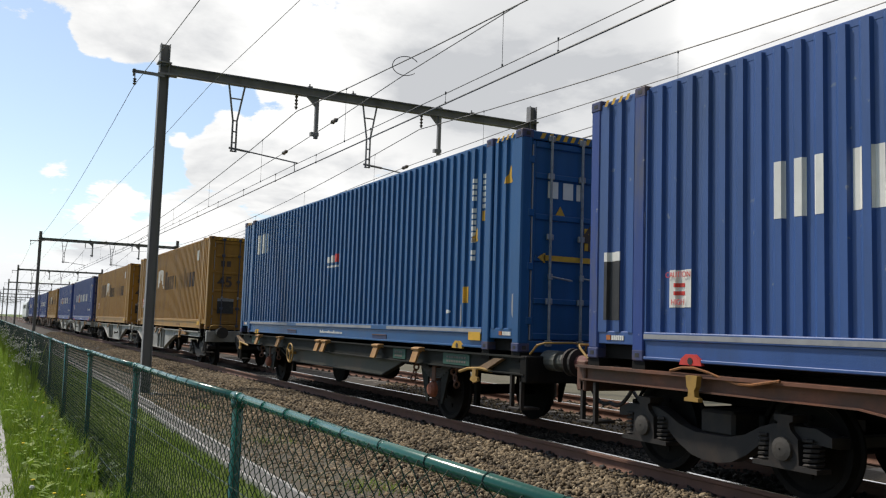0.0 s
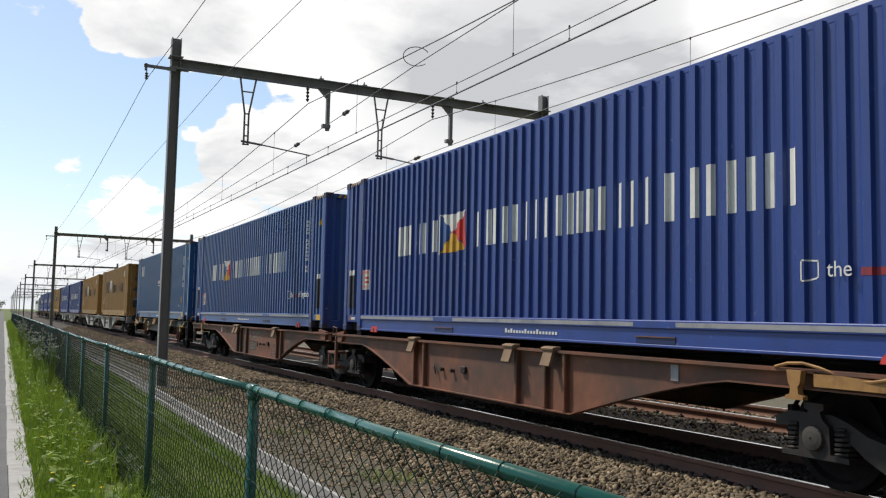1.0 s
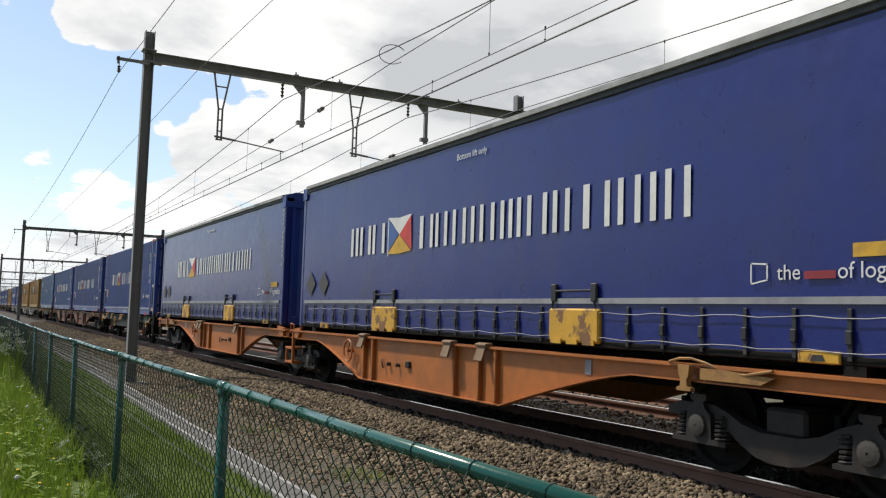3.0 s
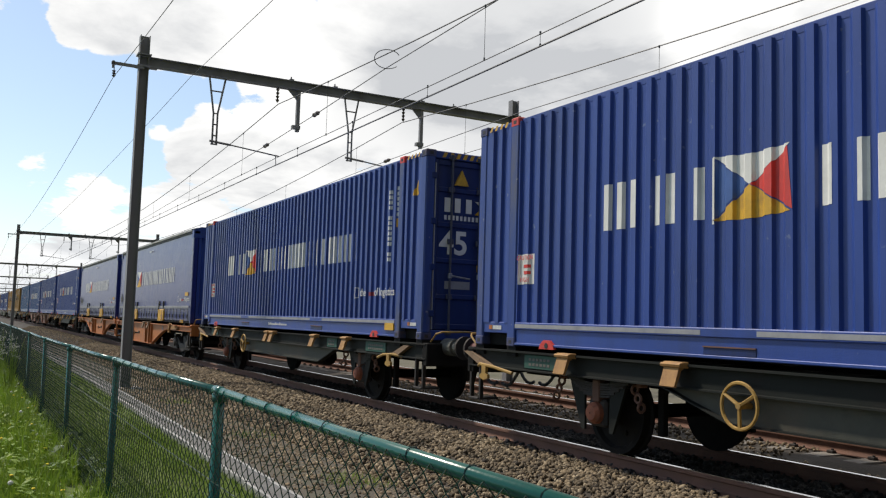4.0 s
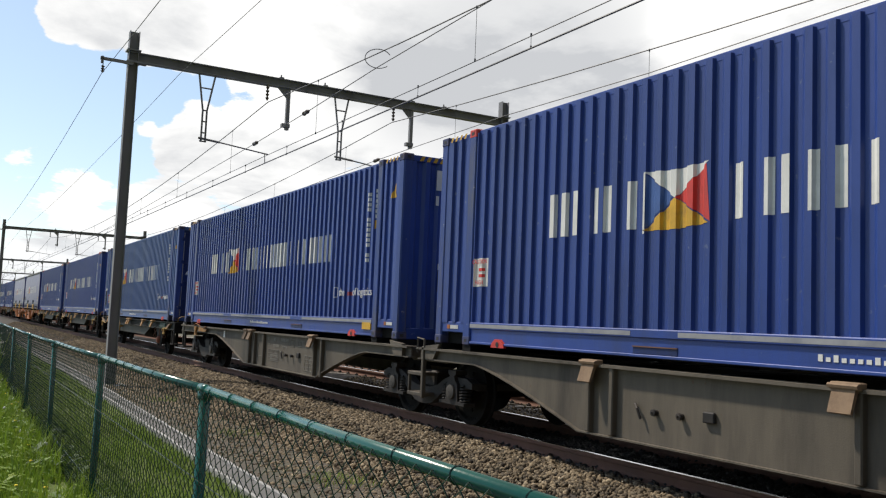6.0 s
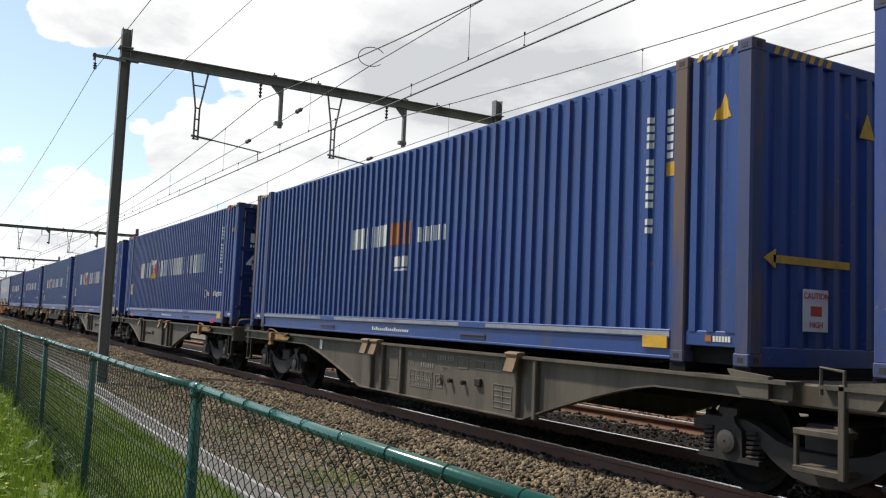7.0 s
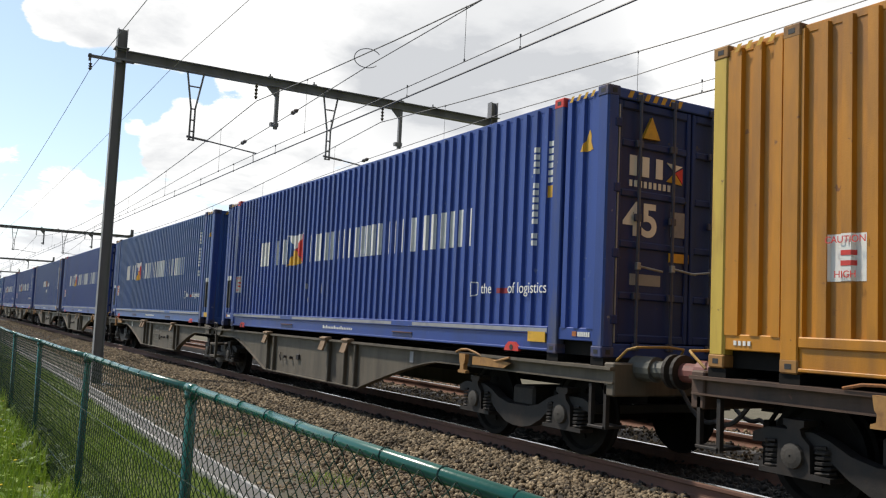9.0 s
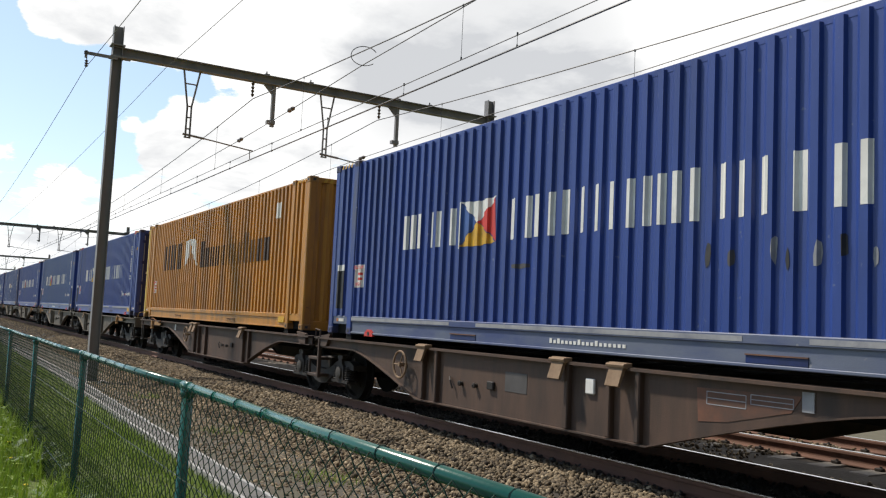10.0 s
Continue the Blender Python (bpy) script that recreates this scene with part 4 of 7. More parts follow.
    # black and yellow hatching beside the upper corners
    s = Shape()
    for e in (-1, 1):
        for i in range(4):
            u = (0.24 + 0.12 * i) if e > 0 else 2 * HALF - 0.30 - 0.12 * i
            s.add([(-WIDE - 0.003, HALF - u, 2.805), (-WIDE - 0.003, HALF - u - 0.05, 2.805), (-WIDE - 0.003, HALF - u - 0.09, 2.87), (-WIDE - 0.003, HALF - u - 0.04, 2.87)], [(0, 1, 2, 3)])
    for i in range(7):
        x = -0.98 + 0.12 * i
        s.add([(x, -HALF - 0.003 + 0.01, 2.79), (x + 0.06, -HALF + 0.007, 2.79), (x + 0.1, -HALF + 0.007, 2.87), (x + 0.04, -HALF + 0.007, 2.87)], [(0, 1, 2, 3)])
    tagged(part("hatching", s, YELLOW, c), "yellow hazard hatching", kind="stuff")
    return c


def rear_doors(c, paint_mat):
    y = -HALF
    part("door_sill", Shape().box(-1.1, 1.1, y + 0.01, y + 0.13, 0.0, 0.15, 0.01), paint_mat, c)
    part("door_header", Shape().box(-1.16, 1.16, y + 0.01, y + 0.13, 2.77, 2.885, 0.01), paint_mat, c)
    # blue doors change to the darker navy: grime plus the rear's shade
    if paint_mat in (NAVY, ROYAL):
        paint_mat = GRIMY_SHADED_NAVY
    for side in (-1, 1):
        x0, x1 = sorted((side * 0.012, side * 1.085))
        s = Shape().box(x0, x1, y + 0.045, y + 0.08, 0.16, 2.76)
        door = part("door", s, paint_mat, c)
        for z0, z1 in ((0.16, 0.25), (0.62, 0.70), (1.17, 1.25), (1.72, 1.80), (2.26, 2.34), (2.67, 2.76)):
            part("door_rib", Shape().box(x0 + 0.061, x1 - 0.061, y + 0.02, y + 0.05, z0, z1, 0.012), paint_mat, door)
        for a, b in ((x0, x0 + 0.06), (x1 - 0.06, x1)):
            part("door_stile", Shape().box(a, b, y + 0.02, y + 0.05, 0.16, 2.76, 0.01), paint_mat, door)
        a, b = (x0, x0 + 0.018) if side < 0 else (x1 - 0.018, x1)
        part("gasket", Shape().box(a, b, y + 0.012, y + 0.03, 0.16, 2.70), PALE, door, "pale worn door gasket")
        for x in (side * 0.30, side * 0.80):
            s = Shape().tube((x, y - 0.012, 0.08), (x, y - 0.012, 2.84), 0.018, 8)
            for z in (0.12, 0.66, 1.5, 2.3, 2.80):
                s.box(x - 0.05, x + 0.05, y - 0.02, y + 0.02, z - 0.04, z + 0.04, 0.008)
            part("lock_rod", s, STEEL if paint_mat is AZURE else ROD, door, "galvanised locking rod" if paint_mat is AZURE else "dull painted locking rod")
            s = Shape().tube((x, y - 0.03, 0.98), (x + side * -0.34, y - 0.035, 0.94), 0.013, 6)
            s.box(x - 0.03, x + 0.03, y - 0.04, y, 0.94, 1.02, 0.006)
            part("door_handle", s, STEEL, door)
        for z in (0.4, 1.1, 1.8, 2.5):
            xx = side * 1.10
            part("hinge", Shape().box(xx - 0.05, xx + 0.05, y - 0.008, y + 0.03, z - 0.05, z + 0.05, 0.01), paint_mat, door)


def flag(u0, u1, z0, z1):
    """Four coloured fields meeting in the middle, the upper edge waving."""
    m, zm = (u0 + u1) / 2, (z0 + z1) / 2
    return [("white", [(u0, z1 + 0.03), (m, z1), (u1, z1 + 0.03), (m, zm)]), ("yellow", [(u0, z0 - 0.02), (m, zm), (u1, z0 + 0.0), (m, z0 - 0.03)]),
            ("red", [(u1 - 0.03, z1 + 0.01), (m + 0.01, zm), (u1 + 0.02, z0 + 0.01)]), ("blue", [(u0 + 0.03, z1 - 0.01), (m - 0.02, zm + 0.01), (u0 + 0.03, z0 + 0.02)]),
            ("white", rect(u0, u0 + 0.025, z0 - 0.05, z1 + 0.02))]


def slabs(u0, u1, z0, z1, n, fill=0.42, drop=()):
    """A row of plain upright bars standing for a brand's lettering."""
    out, p = [], (u1 - u0) / n
    for i in range(n):
        a = u0 + i * p
        lo, hi = z0, z1 - (0.0 if i not in drop else 0.28 * (z1 - z0))
        out.append(rect(a + 0.14 * p, a + (0.14 + 0.46 * fill) * p, lo, hi))
        out.append(rect(a + 0.58 * p, a + (0.58 + 0.46 * fill) * p, lo, hi))
    return out


# where each sign of the long word begins and ends, and how many upright bars stand for it
SIGNS = ((2.61, 2.93, 2), (3.02, 3.48, 2), (3.56, 4.05, 2), (5.25, 5.54, 1), (5.68, 5.94, 2), (6.12, 6.46, 2), (6.66, 6.98, 2), (7.13, 7.50, 2), (7.65, 8.13, 3), (8.27, 8.69, 2),
         (8.81, 9.14, 2), (9.25, 9.65, 1), (9.77, 10.08, 2), (10.26, 10.58, 2), (10.71, 11.06, 2))


def sign_bars(u0, u1, n, z0, z1, w):
    """Plain upright bars of width w spread from u0 to u1."""
    if n == 1:
        m = (u0 + u1) / 2
        return [rect(m - 0.65 * w, m + 0.65 * w, z0, z1)]
    return [rect(a, a + w, z0, z1) for a in (u0 + (u1 - u0 - w) * i / (n - 1) for i in range(n))]


def brand_side(c, tarp=False):
    prof = FLAT if tarp else CORR
    x = -WIDE + (0.0 if tarp else 0.012)
    k = dict(profile=prof, x=x, lift=0.014 if tarp else 0.003)
    o = 0.08 if tarp else 0.0
    for i, (u0, u1, n) in enumerate(SIGNS):
        for bar in sign_bars(u0 + o, u1 + o, n, 1.31, 1.81, 0.105 if i < 3 else 0.088):
            part("brand_bar", paint([bar], **k), WHITE, c)
    for tone, poly in flag(4.18 + o, 5.05 + o, 1.30, 1.85):
        part("flag_field", paint([poly], **k), {"white": WHITE, "yellow": YELLOW, "red": RED, "blue": FLAG_BLUE}[tone], c)
    # the slogan: an open square, small words and a red bar where a word is worn off
    o = 0.77 if tarp else 0.0
    part("slogan_square", paint([rect(11.10 + o, 11.114 + o, 0.64, 0.835), [(11.276 + o, 0.68), (11.29 + o, 0.68), (11.29 + o, 0.82), (11.276 + o, 0.82)], [(11.10 + o, 0.822), (11.29 + o, 0.808), (11.29 + o, 0.822), (11.10 + o, 0.836)],
                                 [(11.10 + o, 0.64), (11.29 + o, 0.675), (11.29 + o, 0.689), (11.10 + o, 0.654)]], **k), WHITE, c)
    part("slogan_bar", paint([rect(11.66 + o, 11.96 + o, 0.68, 0.745)], **k), FADED_RED, c)
    for words, u in (("the", 11.50 + o), ("of logistics", 12.36 + o)):
        part("slogan", SLOGAN[words], WHITE, c, at=pose(-WIDE - 0.006, HALF - u, 0.735) @ SIDE_TEXT)


def caution_sticker(c, u, z, rear=False, profile=CORR):
    """White warning sticker with red words."""
    if rear:
        s = Shape().box(-0.55, -0.22, -HALF - 0.004, -HALF + 0.03, 0.33, 0.71)
        part("sticker", s, WHITE, c)
        part("warning_mark", Shape().box(-0.46, -0.31, -HALF - 0.007, -HALF, 0.47, 0.56), RED, c)
        m = [(w, pose(-0.385, -HALF - 0.008, zz) @ REAR_TEXT) for w, zz in zip(("CAUTION", "HIGH"), (0.65, 0.39))]
    else:
        s = paint([rect(u, u + 0.34, z, z + 0.37)], profile, 0.004)
        part("sticker", s, WHITE, c)
        m = [(w, pose(-WIDE - 0.004, HALF - u - 0.17, z + zz) @ SIDE_TEXT) for w, zz in zip(("CAUTION", "HIGH"), (0.32, 0.05))]
    for w, at in m:
        part("warning_label", CAUTION[w], RED, c, at=at)
    if not rear:
        part("warning_mark", paint([rect(u + 0.10, u + 0.24, z + 0.12 + 0.08 * i, z + 0.16 + 0.08 * i) for i in (0, 1)], profile, 0.007), RED, c)


def side_marks(c, lug=0.0, numbers=True, panel=False, lug_mat=None, plate=True):
    """Unit markings: upright rows of bars, triangles, yellow and pale patches, lower stripes."""
    if numbers:
        bars = [rect(12.40, 12.47, 2.40 - 0.085 * i - 0.06, 2.40 - 0.085 * i) for i in range(14) if i not in (4, 11)]
        bars += [rect(12.66, 12.73, 2.44 - 0.085 * i - 0.06, 2.44 - 0.085 * i) for i in range(6)]
        tagged(part("number_mark", paint(bars, lift=0.004), WHITE, c), "small white bars of the unit number", kind="stuff")
    part("warning_triangle", paint([[(13.26, 2.22), (13.48, 2.22), (13.37, 2.46)]], lift=0.004), YELLOW, c)
    part("yellow_patch", paint([rect(12.66, 12.76, 1.78, 1.92)], lift=0.004), YELLOW, c)
    for y0, y1 in ((-HALF + 0.94, POCKETS[0] - 0.33), (POCKETS[0] + 0.33, POCKETS[1] - 0.33), (POCKETS[1] + 0.33, HALF - 0.94)):
        part("pale_stripe", Shape().box(-WIDE - 0.003, -WIDE + 0.004, y0, y1, 0.232, 0.278), PALE, c, "worn pale reflective stripe")
    if panel:
        part("yellow_plate", Shape().box(-WIDE + 0.014, -WIDE + 0.03, -HALF + 0.20, -HALF + 0.50, 0.175, 0.285), YELLOW, c)
    elif plate:
        part("yellow_plate", Shape().box(-WIDE - 0.004, -WIDE + 0.02, -HALF + 0.97, -HALF + 1.30, 0.12, 0.235), YELLOW, c)
    s = Shape()
    for i in range(18):
        y = HALF - 6.22 - i * 0.07
        s.box(-WIDE + 0.016, -WIDE + 0.026, y - 0.042, y, 0.10, 0.135 + (0.02 if i in (0, 2, 7, 11) else 0))
    tagged(part("address_mark", s, WHITE, c), "small white bars of an address", kind="stuff")
    for y in (-HALF + 0.22, HALF - 0.60)[1 if panel else 0:]:
        s = Shape()
        for i in range(6):
            s.box(-WIDE + 0.014, -WIDE + 0.026, y + 0.035 * i, y + 0.035 * i + 0.024, 0.205, 0.255)
        part("unit_mark", s, WHITE, c)
        part("unit_bar", Shape().box(-WIDE + 0.014, -WIDE + 0.026, y + 0.22, y + 0.29, 0.205, 0.258), ORANGE_FRAME, c)
    for u in (1.62, lug) if lug else ():
        y = HALF - u
        s = Shape().prism([(y - 0.15, -0.005), (y - 0.13, 0.05), (y - 0.06, 0.10), (y + 0.06, 0.10), (y + 0.13, 0.05), (y + 0.15, -0.005)], 0, -WIDE - 0.008, -WIDE + 0.03)
        k = part("lug", s, lug_mat or RED, c, "painted lifting lug")
        # black disc in place of the dark eye of the lug
        part("hole", Shape().tube((-WIDE - 0.009, y, 0.035), (-WIDE - 0.012, y, 0.035), 0.035, 10), BLACK, k)


def dark_panel(c, places=(0.26, 13.20)):
    """Black reflective panels with a white header near the ends."""
    for u in places:
        part("black_panel", paint([rect(u, u + 0.27, 0.42, 1.06)], lift=0.004), BLACK, c)
        part("white_header", paint([rect(u, u + 0.27, 1.06, 1.16)], lift=0.004), WHITE, c)


def rear_marks(c, door=True):
    y = -HALF
    if door:
        for x in (-0.90, -0.72, -0.52):
            part("brand_bar", Shape().box(x, x + 0.10, y + 0.035, y + 0.042, 1.96, 2.18), WHITE, c)
        s = Shape()
        for i in range(10):
            s.box(-0.90 + 0.07 * i, -0.86 + 0.07 * i, y + 0.035, y + 0.042, 1.84, 1.91)
        tagged(part("brand_mark", s, WHITE, c), "small white brand bars on the door", kind="stuff")
        part("flag_field", Shape().prism([(-0.36, 2.16), (-0.24, 2.07), (-0.12, 2.14)], 1, y + 0.034, y + 0.042), WHITE, c)
        part("flag_field", Shape().prism([(-0.36, 1.95), (-0.24, 2.06), (-0.12, 1.93)], 1, y + 0.034, y + 0.042), YELLOW, c)
        part("flag_field", Shape().prism([(-0.12, 2.12), (-0.23, 2.06), (-0.12, 1.95)], 1, y + 0.034, y + 0.042), RED, c)
        part("length_number", BIG45, WHITE, c, at=pose(-0.72, y + 0.040, 1.47) @ REAR_TEXT)
        part("pale_plate", Shape().box(-0.86, -0.42, y + 0.036, y + 0.046, 0.78, 0.90), PALE, c)
        part("data_plate", Shape().box(-0.28, -0.06, y + 0.036, y + 0.046, 1.34, 1.62), PALE, c)
        part("yellow_plate", Shape().box(-0.30, 0.0, y + 0.036, y + 0.046, 1.06, 1.16), YELLOW, c)
    else:
        for x, w in ((-0.66, 0.16), (-0.40, 0.17), (-0.13, 0.20)):
            part("brand_bar", Shape().box(x, x + w, y + 0.004, y + 0.014, 2.36, 2.68), WHITE, c)
        for i in range(10):
            part("brand_bar", Shape().box(-0.66 + 0.1 * i, -0.61 + 0.1 * i, y + 0.004, y + 0.014, 2.12, 2.27), WHITE, c)
        part("flag_field", Shape().prism([(0.14, 2.66), (0.29, 2.53), (0.44, 2.66)], 1, y + 0.004, y + 0.014), WHITE, c)
        part("flag_field", Shape().prism([(0.14, 2.36), (0.29, 2.51), (0.44, 2.36)], 1, y + 0.004, y + 0.014), YELLOW, c)
        part("black_panel", Shape().box(-0.58, -0.20, y + 0.004, y + 0.014, 0.76, 1.10), BLACK, c)
        part("white_header", Shape().box(-0.58, -0.20, y + 0.003, y + 0.014, 1.10, 1.20), WHITE, c)
        part("yellow_plate", Shape().box(-0.02, 0.30, y + 0.004, y + 0.014, 0.78, 0.94), YELLOW, c)
        caution_sticker(c, 0, 0, rear=True)
    z = 2.38 if door else 1.32
    x = -0.62 if door else 0.10
    part("warning_triangle", Shape().prism([(x - 0.12, z), (x + 0.12, z), (x, z + 0.24)], 1, y + 0.003, y + 0.044 if door else y + 0.014), YELLOW, c)


SLOGAN = {w: text_mesh(w, 0.185, WHITE, "slogan") for w in ("the", "of logistics")}
CAUTION = {w: text_mesh(w, 0.078, RED, "warning_label") for w in ("CAUTION", "HIGH")}
BIG45 = text_mesh("45", 0.50, WHITE, "length_number", 0.012)
BIG45_DARK = text_mesh("45", 0.46, INK, "length_number", 0.012)
LIFT_WORDS = text_mesh("Bottom lift only", 0.13, WHITE, "lift_label")


def curtain_unit():
    """A swap body with tarpaulin sides: flat cloth above a strapped lower edge."""
    c = tagged(new("curtain_side_container"), "blue tarpaulin curtain-side swap body with strapped lower edge", "swap body", "containers of the train")
    for side in (-1, 1):
        # the cloth, with a slight belly
        n, vs, fs = 26, [], []
        for i in range(n + 1):
            y = -HALF + 0.14 + (2 * HALF - 0.28) * i / n
            for j in range(9):
                z = 0.06 + 2.68 * j / 8
                bulge = 0.018 * math.sin(math.pi * j / 8) + 0.006 * math.sin(i * 2.2 + j) + (0.010 * math.sin(i * math.pi) if j < 2 else 0)
                vs.append((side * (WIDE - 0.02 + bulge), y, z))
        for i in range(n):
            for j in range(8):
                a = i * 9 + j
                fs.append((a, a + 9, a + 10, a + 1))
        part("curtain", Shape().add(vs, fs), TARP, c, "taut blue tarpaulin", smooth=True)
        x = side * WIDE
        s = Shape().box(min(x, x - side * 0.06), max(x, x - side * 0.06), -HALF + 0.12, HALF - 0.12, 2.74, 2.86, 0.015)
        part("cant_rail", s, BLACK, c)
        s = Shape().box(min(x - side * 0.01, x - side * 0.1), max(x - side * 0.01, x - side * 0.1), -HALF + 0.1, HALF - 0.1, 0.0, 0.075, 0.01)
        part("bottom_rail", s, DARK_IRON, c)
        for e in (-1, 1):
            y = e * (HALF - 0.07)
            part("corner_post", Shape().box(min(x, x - side * 0.14), max(x, x - side * 0.14), y - 0.07, y + 0.07, 0.0, 2.82, 0.02), TARP, c)
        for i in range(26):
            y = -HALF + 0.35 + i * 0.52
            if side < 0 and (abs(y - 2.65) < 0.5 or abs(y + 2.48) < 0.5):
                continue
            s = Shape().box(min(x + side * 0.012, x), max(x + side * 0.012, x), y - 0.022, y + 0.022, 0.03, 0.44, 0.004)
            s.box(min(x + side * 0.03, x), max(x + side * 0.03, x), y - 0.03, y + 0.03, 0.16, 0.27, 0.006)
            part("strap", s, BLACK, c)
        s = Shape()
        for z in (0.10, 0.37):
            s.path([(x + side * 0.016, -HALF + 0.2 + 0.26 * i, z + 0.012 * math.sin(i * 1.9)) for i in range(51)], 0.005, 5)
        part("lashing_cord", s, PALE, c)
    s = Shape().prism([(-1.285, 2.815), (-1.29, 2.875), (-1.1, 2.925), (1.1, 2.925), (1.29, 2.875), (1.285, 2.815)], 1, -HALF + 0.2, HALF - 0.2)
    part("roof_cover", s, ROOF_GREY, c, "pale weathered roof cloth")
    part("floor_frame", Shape().box(-1.12, 1.12, -HALF + 0.1, HALF - 0.1, 0.006, 0.2), DARK_IRON, c)
    for e, nm in ((-1, "rear_wall"), (1, "front_wall")):
        s = corrugated_end(e * HALF, e)
        s.prism([(-1.27, 2.60), (-1.27, 2.84), (-1.05, 2.93), (1.05, 2.93), (1.27, 2.84), (1.27, 2.60)], 1, min(e * (HALF + 0.01), e * (HALF - 0.21)), max(e * (HALF + 0.01), e * (HALF - 0.21)))
        s.box(-1.1, 1.1, min(e * (HALF - 0.01), e * (HALF - 0.12)), max(e * (HALF - 0.01), e * (HALF - 0.12)), 0.0, 0.2, 0.01)
        part(nm, s, NAVY, c)
    for e in (-1, 1):
        part("corner_cap", Shape().box(-WIDE - 0.012, -WIDE + 0.2, e * (HALF - 0.13) - 0.14, e * (HALF - 0.13) + 0.14, 2.70, 2.83, 0.03), PALE, c, "scuffed pale corner cap")
    part("pale_stripe", Shape().box(-WIDE - 0.016, -WIDE + 0.02, -HALF + 0.2, HALF - 0.3, 0.475, 0.535), PALE, c, "pale reflective stripe")
    for y in (2.65, -2.48):
        s = Shape().box(-WIDE - 0.035, -WIDE + 0.05, y - 0.46, y + 0.46, 0.04, 0.42, 0.02)
        for k in (-0.3, 0.0, 0.3):
            s.box(-WIDE - 0.045, -WIDE - 0.03, y + k - 0.10, y + k + 0.10, 0.02, 0.08)
        p = part("grab_plate", s, GRAB, c, "worn yellow lifting plate")
        s = Shape().path([(-WIDE - 0.03, y - 0.40, 0.42), (-WIDE - 0.03, y - 0.36, 0.62), (-WIDE - 0.03, y + 0.36, 0.62), (-WIDE - 0.03, y + 0.40, 0.42)], 0.012, 6)
        s.box(-WIDE - 0.04, -WIDE, y - 0.42, y - 0.32, 0.5, 0.7, 0.01).box(-WIDE - 0.04, -WIDE, y + 0.32, y + 0.42, 0.5, 0.7, 0.01)
        part("guard", s, BLACK, p)
    for y in (-5.7, 5.4):
        lug = part("yellow_lug", Shape().box(-WIDE - 0.012, -WIDE + 0.06, y - 0.2, y + 0.2, 0.0, 0.10, 0.01), GRAB, c)
        # black plate painted for the dark opening in the lug
        part("hole", Shape().prism([(y - 0.07, 0.02), (y - 0.045, 0.07), (y + 0.045, 0.07), (y + 0.07, 0.02)], 0, -WIDE - 0.016, -WIDE - 0.008), BLACK, lug)
    return c


# ---- wagons ----
CHALK = mat("pale_stencilled_paint", (0.21, 0.195, 0.165), 0.75, dirt=(0.13, 0.115, 0.09), amount=0.7, dscale=6)
GIRDER_WORDS = {w: text_mesh(w, 0.10, CHALK, "type_letters") for w in ("TEN", "Sggmrss", "GE")}
GIRDER_WORDS.update({w: text_mesh(w, 0.075, CHALK, "column_letter") for w in "ABCD"})
FLOOR_Z = 1.122      # where the containers stand, above the rail
AXLE_Z = 0.46


def wheelset(parent, y):
    s = Shape()
    for side in (-1, 1):
        prof = [(side * 0.69, 0.10), (side * 0.69, 0.49), (side * 0.715, 0.49), (side * 0.73, 0.462), (side * 0.82, 0.457), (side * 0.82, 0.40), (side * 0.775, 0.37), (side * 0.77, 0.14), (side * 0.82, 0.10)]
        s.lathe(prof, 0, n=28)
    s.tube((-1.0, 0, 0), (1.0, 0, 0), 0.08, 12)
    for a in range(4):        # small bosses that show the turning
        t = a * math.pi / 2
        s.tube((-0.79, 0.25 * math.cos(t), 0.25 * math.sin(t)), (-0.768, 0.25 * math.cos(t), 0.25 * math.sin(t)), 0.03, 6)
    w = part("wheelset", WHEEL_MESH[0] if WHEEL_MESH else s, DARK_IRON, parent, at=pose(0, y, AXLE_Z))
    if not WHEEL_MESH:
        WHEEL_MESH.append(w.data)
    return w


WHEEL_MESH = []


def coil(s, x, y, z0, z1, r):
    """A coil spring, wound round an upright axis."""
    n = 44
    s.path([(x + r * math.cos(i * 0.8), y + r * math.sin(i * 0.8), z0 + (z1 - z0) * i / n) for i in range(n + 1)], 0.016, 5)


